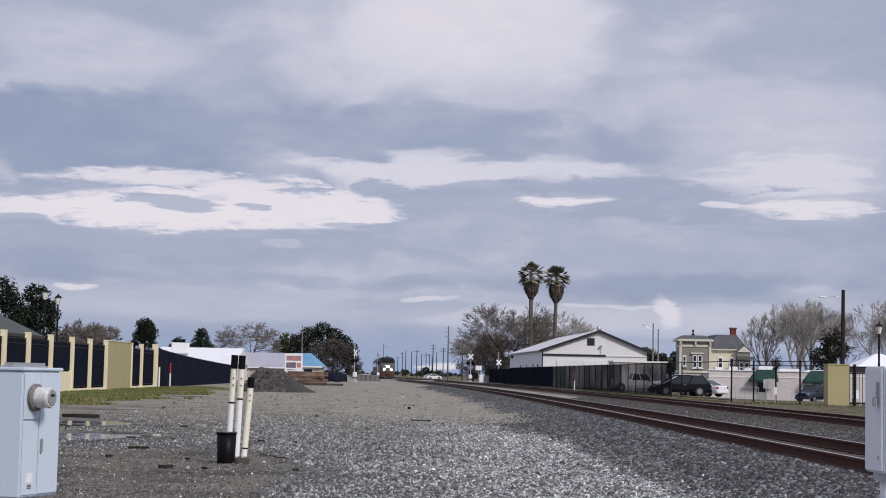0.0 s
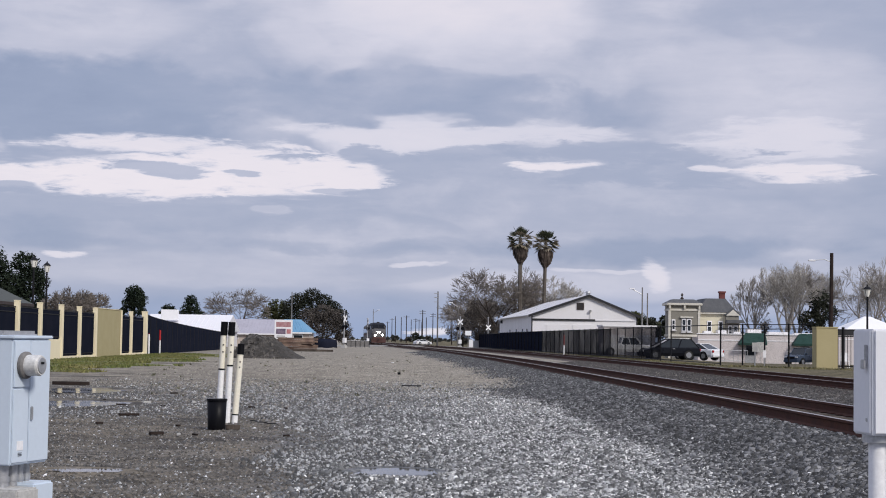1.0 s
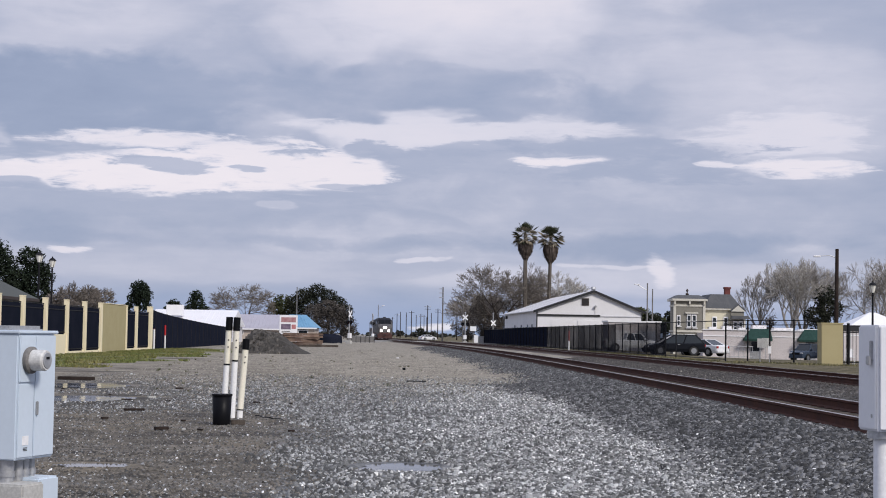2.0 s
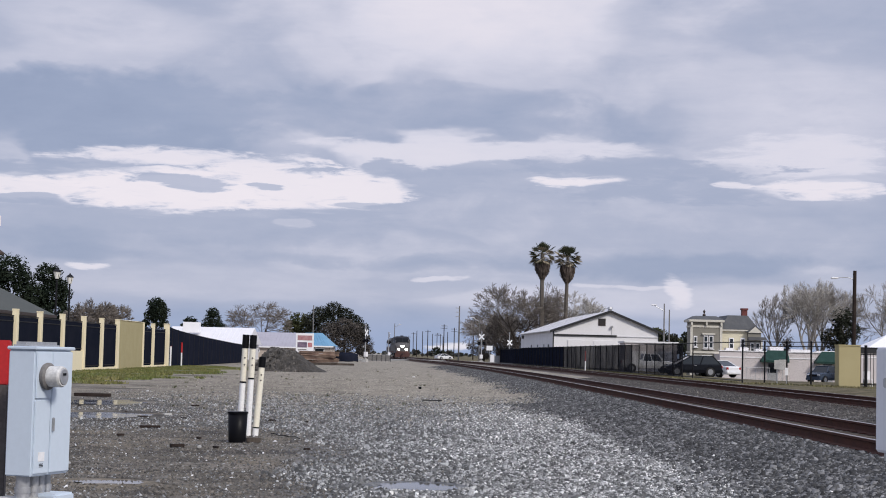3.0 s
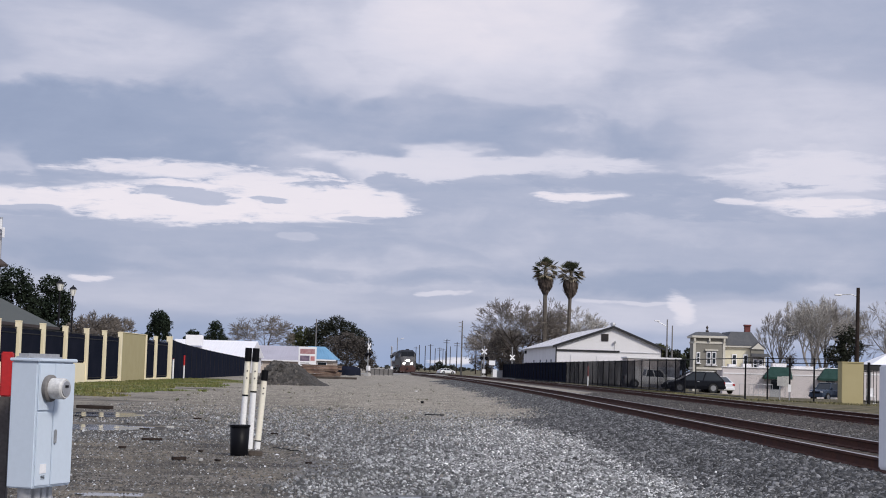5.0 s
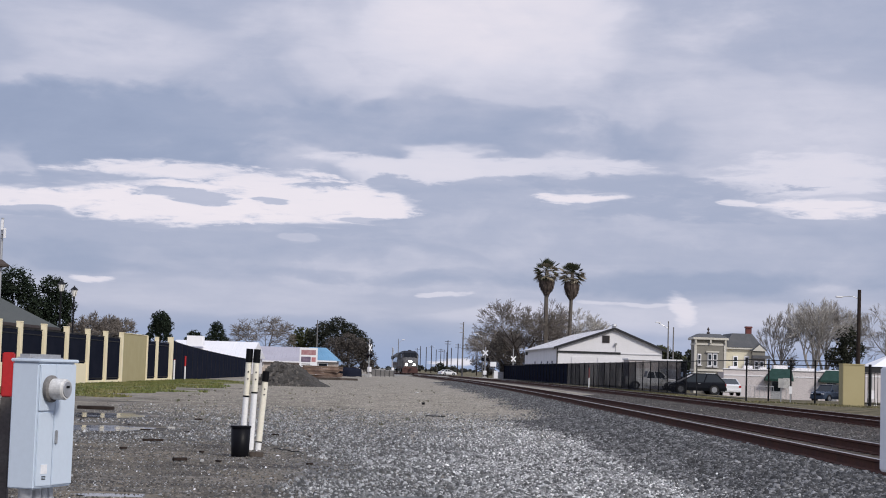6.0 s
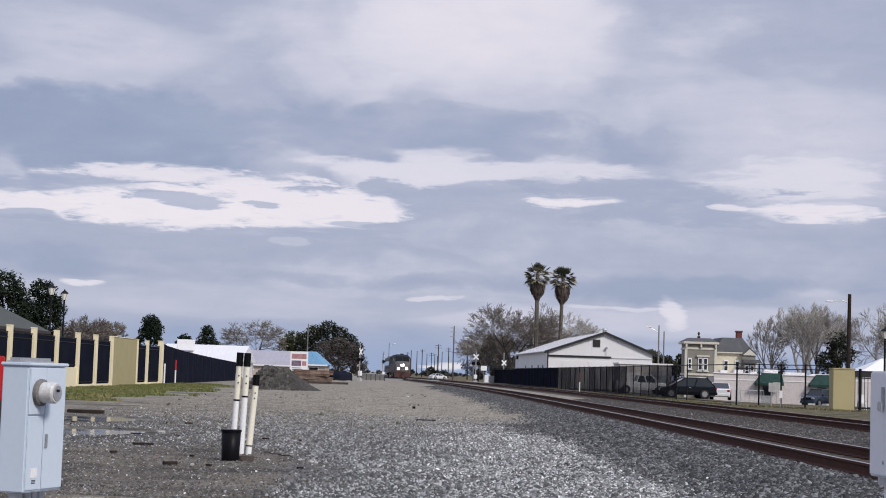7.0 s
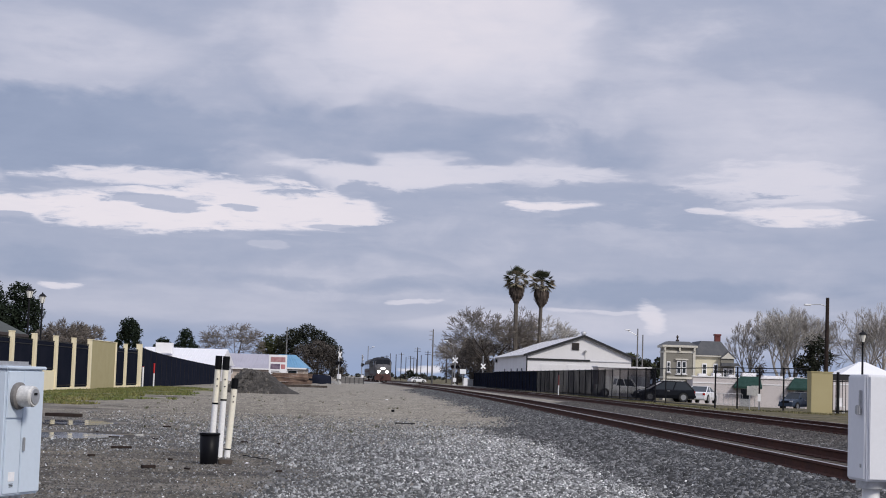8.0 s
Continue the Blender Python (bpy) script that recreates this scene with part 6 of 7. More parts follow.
leafy_tree(-28.2, 335, 0, 9.6, [(0, 0, 7.4, 2.0), (1.4, 0, 6.4, 2.2), (-1.3, 0, 6.2, 1.7), (0.8, 0, 4.8, 2.4)], 22, "olive-green leafy tree behind the blue roof", M_olive_leaf, 2600, 0.32)
leafy_tree(-20.8, 330, 0, 12, [(0, 0, 9.6, 2.0), (-2.4, 0, 8.8, 1.9), (-4.4, 0, 7.4, 1.8), (2.4, 0, 8.6, 1.9), (4.3, 0, 7.4, 1.8), (5.8, 0, 6.0, 1.6), (-1, 0, 7.0, 2.6), (2.6, 0, 6.2, 2.6), (5.6, 0, 4.2, 1.8), (-4.0, 0, 5.2, 2.0)], 23, "broad dark green oak beside the crossing", M_oak, 11000, 0.24, 0.4)
leafy_tree(-16.8, 300, 0, 7.4, [(0, 0, 6.0, 1.9), (-2.4, 0, 5.0, 2.0), (2.2, 0, 4.9, 2.1), (0.2, 0, 3.4, 2.6), (3.4, 0, 3.0, 1.9), (-4.2, 0, 3.2, 1.9), (3.9, 0, 1.6, 1.5), (-4.6, 0, 1.7, 1.6)], 24, "dense grey-brown leafless thicket beside the crossing", M_dead, 15000, 0.17)

# around the palms
bare_tree(14.7, 304, 0, 15.0, 31, "tall leafless brown tree beside the palms", M_twig_dark, twig_r=0.034, spread=0.8)
bare_tree(12.4, 332, 0, 11.0, 32, "leafless brown tree by the crossing", M_twig_dark, twig_r=0.032, spread=0.9)
bare_tree(19.0, 312, 0, 13.6, 33, "leafless tree behind the palms", M_twig_dark, twig_r=0.032, spread=0.8)
bare_tree(24.6, 316, 0, 14.2, 34, "pale budding leafless tree behind the palms", M_twig_pale, twig_r=0.030, spread=0.85)
bare_tree(9.6, 348, 0, 9.6, 35, "small leafless tree by the crossing", twig_r=0.026, spread=0.9)
leafy_tree(15.0, 306, 0, 9.0, lobes_for(8, 16, 5.5, 1, 1.6, 8.0, 1.6), 36, "tangled brown undergrowth below the trees", M_dead, 11000, 0.15)
bare_tree(12.6, 326, 0, 9.5, 38, "leafless dark brown tree near the palms", M_twig_dark, twig_r=0.032, spread=0.9)
leafy_tree(9.4, 330, 0, 4.6, lobes_for(9, 6, 3.0, 1, 1.0, 3.2, 1.2), 37, "tangled brown undergrowth by the crossing", M_dead, 1600, 0.18)
leafy_tree(33.6, 262, -0.5, 7.6, lobes_for(41, 7, 2.2, 1, 4.0, 6.2, 1.4), 41, "dull olive leafy tree behind the warehouse", M_olive_leaf, 2600, 0.26)
leafy_tree(36.8, 250, -0.5, 6.8, lobes_for(42, 7, 2.0, 1, 3.0, 5.6, 1.4), 42, "dark green leafy tree beside the street", M_oak, 2400, 0.26)
leafy_tree(39.4, 255, -0.5, 6.8, lobes_for(43, 6, 1.6, 1, 3.4, 5.6, 1.3), 43, "olive green leafy tree beside the street", M_olive_leaf, 1800, 0.26)

# bare street trees behind the shops
for i, (x, y, h, w) in enumerate(((48.0, 234, 13.0, 0.62), (50.6, 226, 13.6, 0.9), (53.2, 230, 13.4, 0.9), (57.6, 236, 13.0, 0.9), (61.8, 224, 14.2, 0.9), (65.8, 230, 13.4, 0.9))):
    bare_tree(x, y, -0.6, h, 51 + i, "tall leafless grey-brown street tree", M_twig_pale if i % 2 else M_twig, spread=0.42, twig_r=0.017, width=w * 0.9)
leafy_tree(55.2, 226, -0.6, 11.2, [(0, 0, 8.2, 1.7), (0.8, 0, 6.4, 1.9), (-1.0, 0, 5.4, 1.8), (0, 0, 4.0, 1.9)], 61, "dark green ivy-covered tree among bare ones", M_oak, 2800, 0.26)
leafy_tree(47.5, 240, -0.6, 6.0, lobes_for(62, 8, 3.5, 1, 2.5, 4.6, 1.3), 62, "dark brown undergrowth behind the shops", M_dead, 2400, 0.2)


M_drypalm = mat("dry_palm_leaf", (0.22, 0.185, 0.13), (0.38, 0.33, 0.25), 0.8, scale=1.0, fine=10, var=0.4, bump=0.2, randomise=0.4)


def palm(x, y, h, lean, seed, label):
    rng = random.Random(seed)
    root = empty("palm_tree", pose(x, y, 0, 0, lean, rng.uniform(0, 360)), label, "palm tree", "palm trees")
    segs = [(Vector((0, 0, h * i / 10 - 0.2)), Vector((0, 0, h * (i + 1) / 10 - 0.2)), 0.48 - 0.016 * i, 0.464 - 0.016 * i) for i in range(10)]
    part("trunk", limb_tubes(segs, M_palmtrunk, "trunk"), None, root)
    # skirt of hanging dead fronds
    verts, faces = [], []
    for _ in range(900):
        q = rng.random()
        a = rng.uniform(0, 6.283)
        z = h - 1.5 - 2.7 * q
        r = (0.42 + 1.0 * math.sin(min(1.0, (1 - q) * 1.35) * 1.57) ** 1.1) * rng.uniform(0.75, 1.05)
        c = Vector((r * math.cos(a), r * math.sin(a), z))
        out = Vector((math.cos(a), math.sin(a), 0))
        side = Vector((-math.sin(a), math.cos(a), 0))
        L = rng.uniform(0.5, 1.0)
        e = c + out * rng.uniform(-0.22, 0.08) * L - Vector((0, 0, L))
        k = len(verts)
        w = rng.uniform(0.10, 0.22)
        verts += [c - side * w * 0.4, c + side * w * 0.4, e + side * w, e - side * w * 0.6]
        faces.append((k, k + 1, k + 2, k + 3))
    part("skirt", mesh_of("skirt", verts, faces, M_skirt), None, root, "hanging skirt of dead brown fronds")
    # crown of fan leaves
    for i in range(52):
        a = i * 2.39996 + rng.uniform(-0.2, 0.2)
        el = math.radians(86 - 122 * (i / 51) + rng.uniform(-7, 7))
        d = Vector((math.cos(a) * math.cos(el), math.sin(a) * math.cos(el), math.sin(el)))
        verts, faces = [], []
        pl = rng.uniform(1.15, 1.75) * (1.0 if i < 36 else 0.85)
        base, tip = Vector((0, 0, h - 0.75)), Vector((0, 0, h - 0.75)) + d * pl
        side = d.cross(Vector((0, 0, 1))).normalized()
        roll = rng.uniform(0.0, 0.55) * rng.choice((-1, 1))
        side = (side * math.cos(roll) + side.cross(d) * math.sin(roll)).normalized()
        up = side.cross(d)
        verts += [base - side * 0.04, base + side * 0.04, tip + side * 0.03, tip - side * 0.03]
        faces.append((0, 1, 2, 3))
        n = 9
        fan = rng.uniform(1.25, 1.65)
        for j in range(n):
            b = math.radians(-62 + 124 * j / (n - 1))
            ray = d * math.cos(b) + side * math.sin(b)
            nx = d * math.cos(b + 0.12) + side * math.sin(b + 0.12)
            pv = d * math.cos(b - 0.12) + side * math.sin(b - 0.12)
            L = fan * (0.70 + 0.30 * math.cos(b))
            k = len(verts)
            verts += [tip, tip + pv * L * 0.6 - up * 0.05, tip + ray * L - Vector((0, 0, 0.16 * L)) + up * 0.02, tip + nx * L * 0.6 - up * 0.05]
            faces.append((k, k + 1, k + 2, k + 3))
        dry = i > 20 and i % 4
        part("fan_leaf", mesh_of("fan_leaf", verts, faces, M_drypalm if dry else M_frond), None, root, "drooping pale dry fan leaf" if dry else "")


palm(18.9, 300.0, 20.3, 0.6, 71, "tall fan palm with a shaggy dead skirt")
palm(23.1, 301.5, 19.8, 1.6, 72, "tall leaning fan palm with a shaggy dead skirt")


def far_woods():
    """A low uneven line of trees where the plain ends."""
    rng = random.Random(9)
    lobes = []
    for i in range(420):
        x = rng.uniform(-420, 420)
        y = rng.uniform(820, 1500)
        r = rng.uniform(0.9, 2.0)
        lobes.append((x, y, r * rng.uniform(0.5, 1.4), r))
    ob = part("far_woods", crown_mesh("far_woods", rng, lobes, 16000, 1.3, leaf_material("hazy_far_leaves", (0.050, 0.058, 0.055), (0.085, 0.085, 0.075)), 0.7), None)
    tagged(ob, "low hazy line of distant trees and scrub", "woods", kind="stuff")


far_woods()
leafy_tree(0.6, 430, 0, 3.4, lobes_for(81, 6, 1.6, 1, 0.8, 2.4, 0.9), 81, "dark round tree beyond the crossing", M_oak, 1000, 0.3)


# ---- loose stones, grass, puddles and scraps ----
def stone_field(name, seed, n, place, size, material, label, category="gravel", plain=False):
    """Many small broken stones in one sheet; far ones have fewer faces."""
    g = np.random.default_rng(seed)
    x, y, z = place(g, n)
    n = len(x)
    r = g.uniform(size[0], size[1], n) * (1 + 0.6 * (g.random(n) < 0.06))
    a0 = g.uniform(0, 6.283, n)
    tops = 1 if plain else 3
    verts = np.zeros((n, 4 + tops, 3))
    for i in range(4):
        q = r * g.uniform(0.6, 1.3, n)
        verts[:, i] = np.stack([x + q * np.cos(a0 + i * 1.5708), y + q * np.sin(a0 + i * 1.5708), z - r * 0.25 + r * g.uniform(-0.15, 0.15, n)], 1)
    for i in range(tops):
        q = r * g.uniform(0.2, 0.85, n)
        verts[:, 4 + i] = np.stack([x + q * np.cos(a0 + 0.6 + i * 2.094), y + q * np.sin(a0 + 0.6 + i * 2.094), z + r * g.uniform(0.2, 0.95, n)], 1)
    tri = np.array([(0, 1, 4), (1, 2, 4), (2, 3, 4), (3, 0, 4)] if plain else [(0, 1, 4), (1, 5, 4), (1, 2, 5), (2, 6, 5), (2, 3, 6), (3, 0, 6), (0, 4, 6), (4, 5, 6)])
    faces = (tri[None] + (np.arange(n) * (4 + tops))[:, None, None]).reshape(-1, 3)
    me = bpy.data.meshes.new(name)
    me.vertices.add(n * (4 + tops))
    me.vertices.foreach_set("co", verts.reshape(-1).astype(np.float32))
    me.loops.add(len(faces) * 3)
    me.loops.foreach_set("vertex_index", faces.reshape(-1).astype(np.int32))
    me.polygons.add(len(faces))
    me.polygons.foreach_set("loop_start", np.arange(0, len(faces) * 3, 3, dtype=np.int32))
    me.materials.append(material)
    me.update(calc_edges=True)
    me.validate()
    return tagged(part(name, me, None), label, category, kind="stuff")


def bent_x(off, y):
    t = np.clip(y - BEND_FROM, 0, None)
    return off + SLANT * y - np.where(t < BEND_LONG, BEND * t * t / (2 * BEND_LONG), BEND * (t - BEND_LONG / 2))


def spread_y(g, n, y0, y1, power):
    return y0 + (y1 - y0) * g.random(n) ** power


def on_yard(x0, x1, y0, y1, power, thin):
    def place(g, n):
        y = spread_y(g, n, y0, y1, power)
        x = x0 + (x1 - x0) * g.random(n)
        x = x * (y / y1 * 0.75 + 0.42) + g.normal(0, 0.45, n) + 0.4 * np.sin(y * 0.7)
        mud = (x + 0.035 * y < -0.6 + g.normal(0, 0.25, n) + 0.35 * np.sin(y * 0.9)) & (y < 28.5 + 1.5 * np.sin(x * 1.3) + g.normal(0, 1.0, n))
        keep = g.random(n) < np.where(mud, thin, np.where(x + 0.085 * y < -1.5, min(1.0, thin + 0.40), 1.0))
        keep &= x < bent_x(NEAR_TRACK, y) - 0.9 - 3.0 * np.clip(1 - (y - 18) / 60, 0.36, 0.56) + g.normal(0, 0.5, n) + 0.25 * np.sin(y * 0.23)
        keep &= g.random(n) < np.clip((y1 + 1 - y) / (0.45 * y1), 0, 1)
        if y0 > 20:
            keep &= g.random(n) < np.clip((y - y0) / 14, 0.05, 1)
        for px, py, rx, ry in PUDDLES:
            keep &= ((x - px) / rx) ** 2 + ((y - py) / ry) ** 2 > 1.45
        x, y = x[keep], y[keep]
        foot = np.interp(x - bent_x(NEAR_TRACK, y), (-3.6, -1.75, -1.25), (-0.02, 0.17, 0.205))
        return x, y, np.maximum(np.array([ground_z(a, b) for a, b in zip(x.tolist(), y.tolist())]), foot) + 0.008
    return place


def on_bed(off, x0, x1, y0, y1, power):
    def place(g, n):
        y = spread_y(g, n, y0, y1, power)
        u = x1 + (x0 - x1) * (g.random(n) if x0 > -4 else g.beta(1.0, 1.9, n))
        if x0 < -4:
            u = -0.9 + (u + 0.9) * np.clip(1.0 - (y - 18) / 60, 0.42, 0.56) * g.normal(1.0, 0.14, n) * (1 + 0.12 * np.sin(y * 0.31) + 0.08 * np.sin(y * 0.83 + 1))
        z = np.interp(u, (-3.6, -1.75, -1.25, 1.25, 1.75, 3.0), (-0.02, 0.17, 0.205, 0.205, 0.17, 0.02))
        keep = (np.abs(np.abs(u) - 0.7545) > 0.11)
        return bent_x(off, y)[keep] + u[keep], y[keep], z[keep] + 0.01
    return place


stone_field("gravel", 1, 90000, on_yard(-6.5, 5.2, 12.5, 33, 1.25, 0.0), (0.013, 0.033), M_stone, "loose grey crushed gravel over the yard")
stone_field("gravel", 10, 85000, on_yard(-8.5, 6.4, 22, 56, 1.2, 0.0), (0.017, 0.036), M_stone, "loose grey crushed gravel farther off", plain=True)
stone_field("gravel", 2, 50000, on_yard(-14, 11, 30, 150, 1.4, 0.12), (0.016, 0.034), M_stone_tan, "loose tan gravel farther along the yard", plain=True)
stone_field("gravel", 8, 62000, on_yard(0.4, 6.2, 12.5, 48, 1.35, 1.0), (0.011, 0.027), M_stone_pale, "paler crushed gravel in the worn wheel track")
stone_field("gravel", 9, 50000, on_yard(-9.5, -0.6, 13, 56, 1.35, 0.95), (0.008, 0.022), M_stone_mud, "small brown stones in the muddy earth", plain=True)
stone_field("gravel", 11, 20000, on_yard(-9.5, -1.0, 13, 56, 1.3, 0.95), (0.007, 0.018), M_stone, "grey gravel trodden into the muddy earth", plain=True)
stone_field("ballast_stones", 3, 78000, on_bed(NEAR_TRACK, -6.4, -0.9, 13, 48, 1.3), (0.020, 0.042), M_stone_dark, "dark crushed ballast stones on the track shoulder", "ballast")
stone_field("ballast_stones", 4, 46000, on_bed(NEAR_TRACK, -6.4, -0.9, 42, 170, 1.4), (0.026, 0.050), M_stone_dark, "dark crushed ballast stones farther along the track", "ballast", True)
stone_field("ballast_stones", 5, 26000, on_bed(NEAR_TRACK, 0.9, 3.6, 20, 90, 1.2), (0.022, 0.046), M_stone_brown, "dark crushed ballast stones between the tracks", "ballast", True)
stone_field("ballast_stones", 6, 20000, on_bed(FAR_TRACK, -3.4, -0.9, 24, 100, 1.2), (0.024, 0.048), M_stone_brown, "dark crushed ballast stones beside the far track", "ballast", True)
stone_field("pebbles", 7, 260, on_yard(-9.5, 5.0, 13, 60, 1.1, 1.0), (0.010, 0.022), M_white, "scattered white pebbles and bits of litter", "pebbles")


def grass_strip():
    g = np.random.default_rng(5)
    n = 26000
    y = 60 + 66 * g.random(n)
    edge = -12.2 - (y - 62) * 0.035 + 1.3 * np.sin(y * 0.35) + 0.8 * np.sin(y * 0.9 + 1)
    x = -19.0 + (edge + 19.0) * g.random(n) ** 1.1
    keep = (np.sin(x * 1.3 + np.sin(y * 0.5) * 2) + np.sin(y * 0.42 + x * 0.3) > -1.1)
    x, y = x[keep], y[keep]
    n = len(x)
    a = g.uniform(0, 6.283, n)
    h = g.uniform(0.05, 0.13, n)
    w = g.uniform(0.03, 0.09, n)
    verts = np.zeros((n, 3, 3))
    verts[:, 0] = np.stack([x - w * np.cos(a), y - w * np.sin(a), np.full(n, -0.02)], 1)
    verts[:, 1] = np.stack([x + w * np.cos(a), y + w * np.sin(a), np.full(n, -0.02)], 1)
    verts[:, 2] = np.stack([x + g.normal(0, 0.05, n), y + g.normal(0, 0.05, n), h], 1)
    me = bpy.data.meshes.new("grass")
    me.from_pydata(verts.reshape(-1, 3).tolist(), [], np.arange(n * 3).reshape(-1, 3).tolist())
    me.materials.append(M_grass)
    tagged(part("grass", me, None), "short green weedy grass below the wall", "grass", kind="stuff")
    # turf under the blades
    vs, fs = [], []
    ys = steps((60, 126, 1.5))
    for q in ys:
        e = -12.2 - (q - 62) * 0.035 + 1.3 * math.sin(q * 0.35) + 0.8 * math.sin(q * 0.9 + 1) + 0.3 * math.sin(q * 2.7)
        vs += [(-19.3, q, 0.055), (e - 1.2, q, 0.045), (e + 0.6, q, -0.07)]
    for i in range(len(ys) - 1):
        k = i * 3
        fs += [(k, k + 1, k + 4, k + 3), (k + 1, k + 2, k + 5, k + 4)]
    tagged(part("turf", mesh_of("turf", vs, fs, M_grass), None), "patchy green and yellow turf below the wall", "turf", kind="structure")


grass_strip()


def puddle(x, y, rx, ry, seed):
    rng = random.Random(seed)
    n = 40
    verts, faces = [(0, 0, 0)], []
    for i in range(n):
        a = 6.2832 * i / n
        k = 1 + 0.45 * noise.noise(Vector((math.cos(a) * 1.6, math.sin(a) * 1.6, seed))) + 0.15 * noise.noise(Vector((math.cos(a) * 5, math.sin(a) * 5, seed)))
        verts.append((rx * k * math.cos(a), ry * k * math.sin(a), 0))
    faces = [(0, 1 + i, 1 + (i + 1) % n) for i in range(n)]
    ob = part("puddle", mesh_of("puddle", verts, faces, M_water), None)
    ob.location = (x, y, -0.003)
    tagged(ob, "shallow muddy rain puddle on the gravel", "puddle", "puddles", kind="structure")


for i, (x, y, rx, ry) in enumerate(PUDDLES):
    puddle(x, y, rx, ry, i + 3)


def scrap(x, y, L, w, h, turn, m, label, category="timber"):
    ob = empty("scrap_board" if category == "timber" else "debris", pose(x, y, 0, 0, 0, turn), label, category, "scraps in the yard")
    part("piece", boxes((-L / 2, L / 2, -w / 2, w / 2, 0.0, h), bevel=0.006), m, ob)


scrap(-0.1, 48.8, 0.58, 0.10, 0.035, 4, M_trim, "short dark timber lying on the gravel")
scrap(-9.4, 45.5, 1.0, 0.18, 0.09, -6, M_wood, "dark board lying in the mud")
scrap(-10.6, 41.0, 0.9, 0.16, 0.08, 10, M_wood, "dark wet board beside the puddle")
scrap(-4.9, 28.6, 0.35, 0.10, 0.04, 20, M_wood, "dark scrap of timber in the mud")
scrap(-0.62, 64.6, 0.09, 0.09, 0.09, 30, M_blackplastic, "small black block on the gravel", "debris")
scrap(-1.3, 96.0, 0.13, 0.1, 0.05, 30, M_white, "small white scrap on the gravel", "debris")
for i in range(26):
    rng = random.Random(200 + i)
    scrap(rng.uniform(-8.5, -1.5), rng.uniform(18, 40), rng.uniform(0.06, 0.26), rng.uniform(0.03, 0.07), rng.uniform(0.02, 0.05), rng.uniform(0, 180), rng.choice((M_wood, M_wood, M_concrete)), "small splintered scrap lying in the mud")


def lying_cable():
    root = empty("cable", pose(-2.35, 26.4, 0.03), "thin dark cable lying on the gravel", "cable")
    pts = [Vector((-0.3 + 0.07 * i, 0.5 - 0.14 * i + 0.05 * math.sin(i * 1.3), 0.010 * math.sin(i * 2.1))) for i in range(9)]
    part("wire", tubes(*((p, q, 0.009) for p, q in zip(pts, pts[1:])), n=6), M_blackplastic, root)


lying_cable()


def weeds():
    """Low weeds and tufts on the worn ground."""
    g = np.random.default_rng(77)
    n = 170
    y = 36 + 120 * g.random(n) ** 1.3
    x = (-0.20 + 0.235 * g.random(n)) * y * 0.8
    x = np.where(g.random(n) < 0.25, -8 - 8 * g.random(n), x)
    keep = x < bent_x(NEAR_TRACK, y) - 4.2
    verts, faces = [], []
    rng = random.Random(4)
    for a, b in zip(x[keep], y[keep]):
        big = rng.uniform(0.04, 0.09)
        for _ in range(rng.randint(5, 12)):
            t = rng.uniform(0, 6.283)
            d = Vector((math.cos(t), math.sin(t), 0))
            s = Vector((-d.y, d.x, 0)) * rng.uniform(0.008, 0.022)
            c = Vector((a, b, 0)) + d * rng.uniform(0, big)
            k = len(verts)
            verts += [c - s - Vector((0, 0, 0.03)), c + s - Vector((0, 0, 0.03)), c + d * big * 0.6 + Vector((0, 0, big * rng.uniform(0.5, 1.1)))]
            faces.append((k, k + 1, k + 2))
    tagged(part("weeds", mesh_of("weeds", verts, faces, M_weed), None), "low dry weeds scattered over the yard", "weeds", kind="stuff")


M_weed = mat("dull_weeds", (0.075, 0.082, 0.035), (0.13, 0.11, 0.06), 0.9, scale=0.4, fine=10, var=0.4, bump=0.0, randomise=0.4)
weeds()


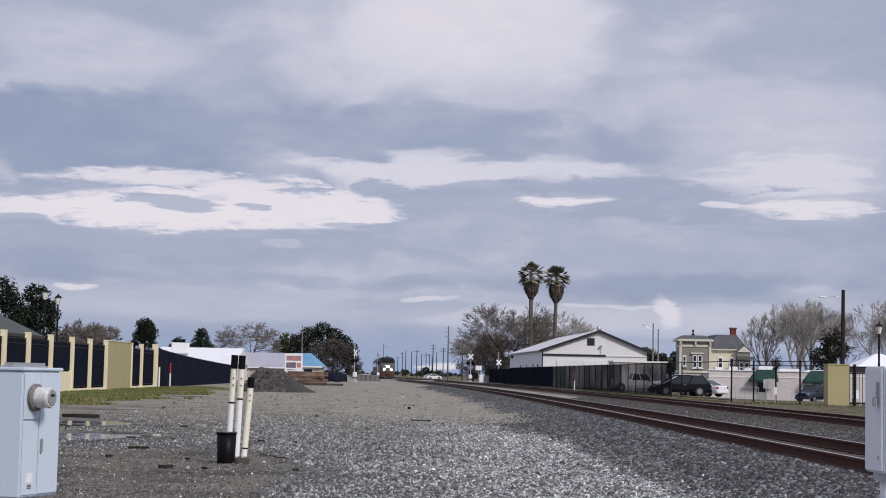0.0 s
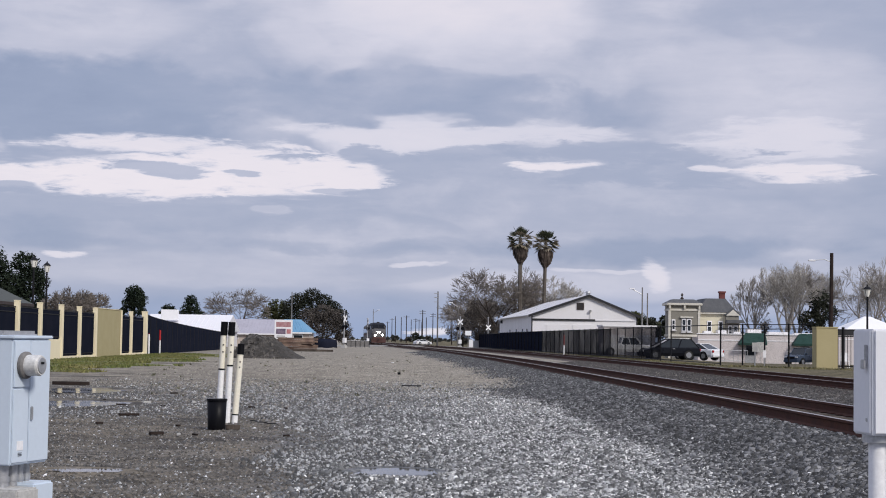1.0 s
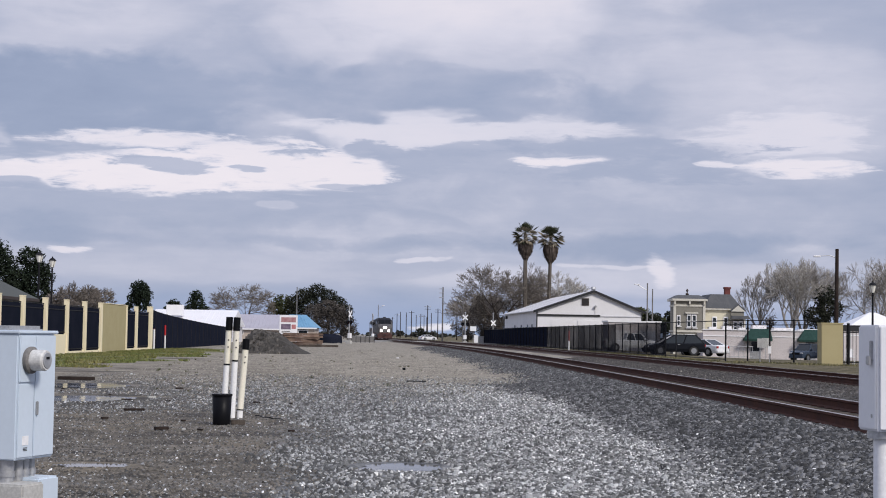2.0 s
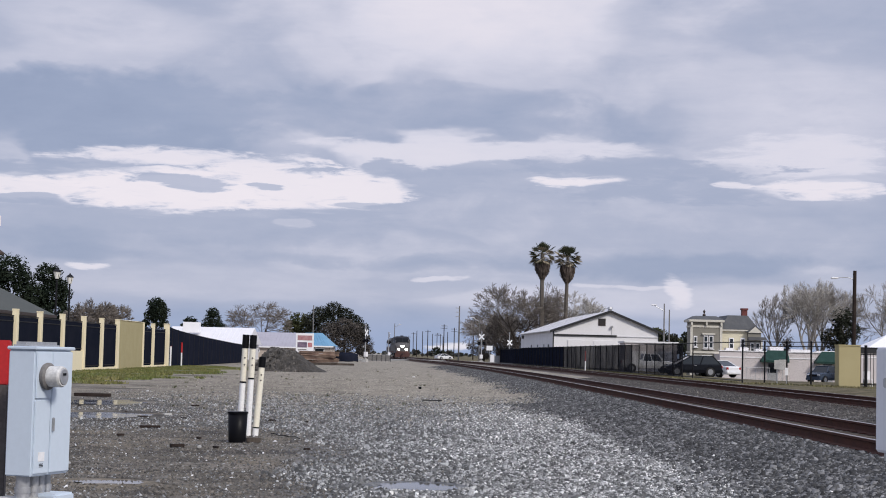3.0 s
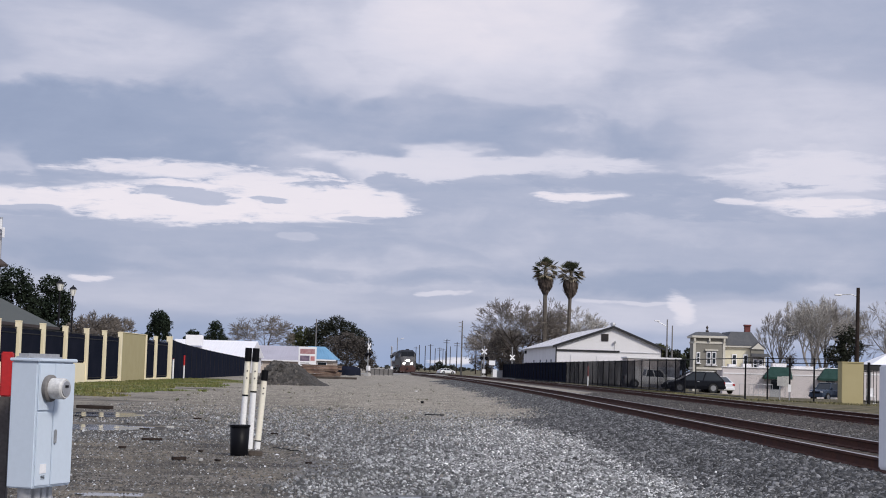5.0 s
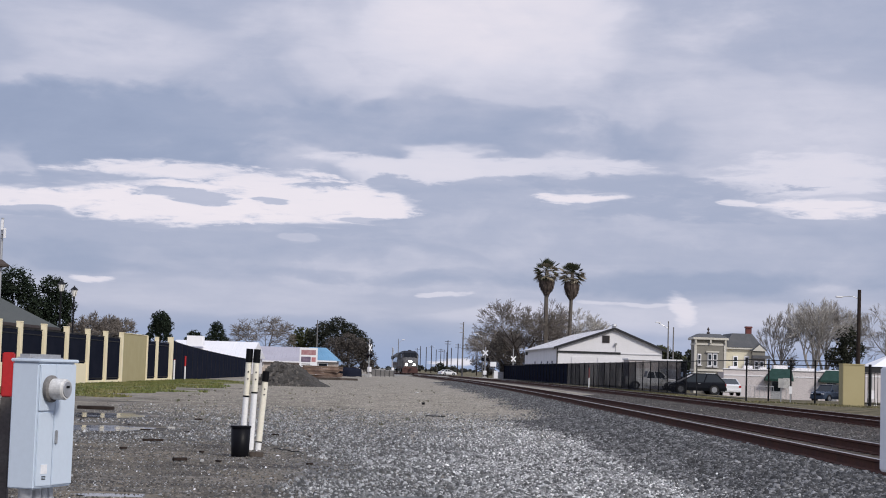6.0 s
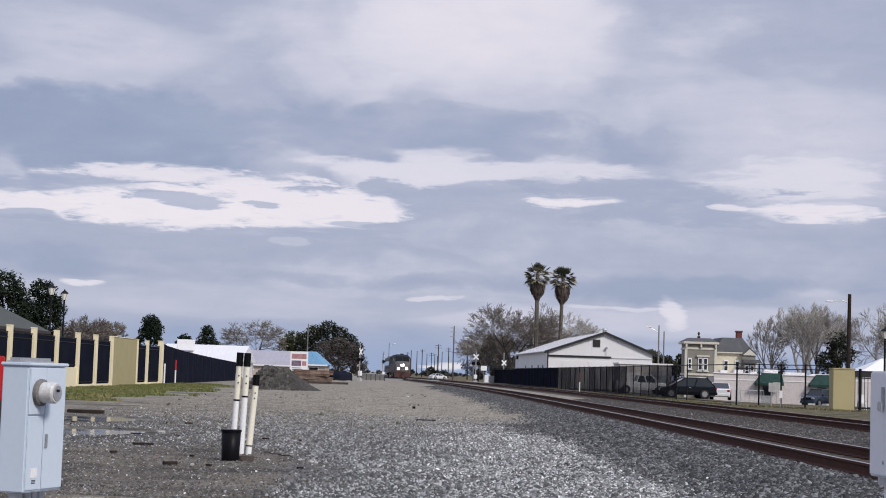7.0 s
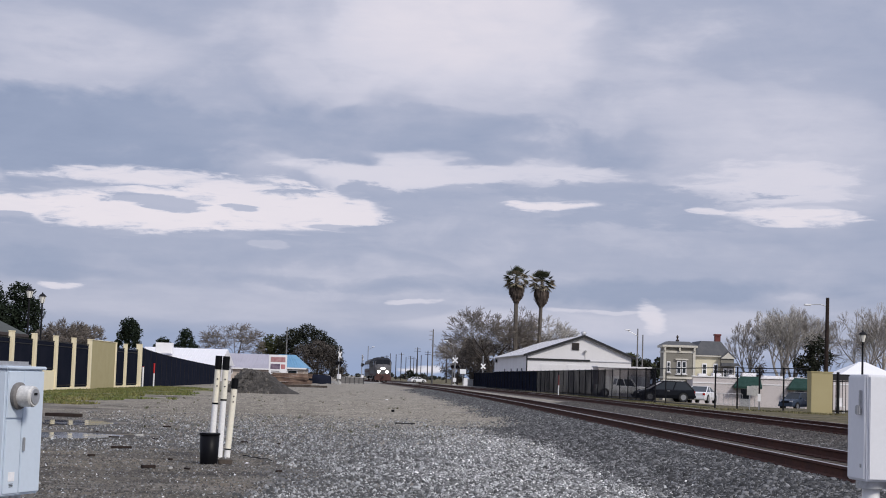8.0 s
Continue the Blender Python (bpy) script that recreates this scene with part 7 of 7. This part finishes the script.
def verge():
    """Thin dry grass along the foot of the yard fence."""
    g = np.random.default_rng(31)
    n = 9000
    y = 84 + 80 * g.random(n)
    x = 24.0 - 0.041 * y - 3.6 * g.random(n) ** 1.4 + np.where(y < 106, (106 - y) * 0.55, 0)
    keep = np.sin(x * 1.1 + y * 0.33) + np.sin(y * 0.71 - x * 0.4) > -0.5
    verts, faces = [], []
    rng = random.Random(8)
    for a, b in zip(x[keep].tolist(), y[keep].tolist()):
        t = rng.uniform(0, 6.283)
        s = Vector((math.cos(t), math.sin(t), 0)) * rng.uniform(0.03, 0.08)
        c = Vector((a, b, ground_z(a, b) - 0.02))
        k = len(verts)
        verts += [c - s, c + s, c + Vector((rng.gauss(0, 0.04), rng.gauss(0, 0.04), rng.uniform(0.05, 0.16)))]
        faces.append((k, k + 1, k + 2))
    tagged(part("verge_grass", mesh_of("verge_grass", verts, faces, M_verge), None), "thin dry yellow-green grass along the fence", "grass", kind="stuff")


M_verge = mat("dry_verge_grass", (0.13, 0.125, 0.055), (0.23, 0.19, 0.10), 0.9, scale=0.3, fine=10, var=0.4, bump=0.0, randomise=0.35)
verge()



# ---- what moves ----
def motions():
    """The train rolls in along the near track; the white sedan shunts to and fro."""
    # seconds, place along the street, heading, roll of the wheels
    shunt = [
        (0, 24.78, 134, 0), (0.5, 25.13, 134, -61), (1, 25.4, 133, -106), (1.5, 25.52, 132, -123), (2, 25.45, 130, -102), (2.5, 25.27, 127, -61),
        (3, 25.11, 123, -16), (3.5, 24.87, 118, 50), (4, 24.8, 113, 89), (4.5, 24.76, 108, 125), (5, 24.86, 103, 139), (5.5, 25.18, 98, 161),
        (6, 25.72, 92, 214), (6.5, 26.02, 86, 280), (7, 26.08, 79, 339), (7.5, 26.24, 72, 410), (8, 26.35, 66, 464),
    ]
    walk(SEDAN, [(t, pose(x, 149.0, -0.04, 0, 0, turn)) for t, x, turn, _ in shunt])
    for wheel in SEDAN.children:
        if wheel.name.startswith("wheel") and not wheel.name.startswith("wheel_arch"):
            hub = sum((Vector(v) for v in wheel.bound_box), Vector()) / 8
            for piece in (wheel, *wheel.children):
                piece.data.transform(Matrix.Translation(-hub))
            walk(wheel, [(t, pose(*hub, 0, roll, 0)) for t, _, _, roll in shunt])

    def at(nose, back, length):
        a, b = nose + back, nose + back + length
        xa, xb = track_x(NEAR_TRACK, a), track_x(NEAR_TRACK, b)
        return pose(xa, a, RAIL_TOP, 0, 0, math.degrees(math.atan2(xa - xb, b - a)))
    for thing, back, length in TRAIN:
        walk(thing, [(0.5 * i, at(336.2 - 5.95 * 0.5 * i, back, length)) for i in range(17)])
        for wheel in thing.children_recursive:
            if wheel.name.startswith("wheel"):
                x, y, z = wheel.location
                walk(wheel, [(0.1 * i, pose(x, y, z, math.degrees(5.95 * 0.1 * i / 0.5))) for i in range(81)])


motions()
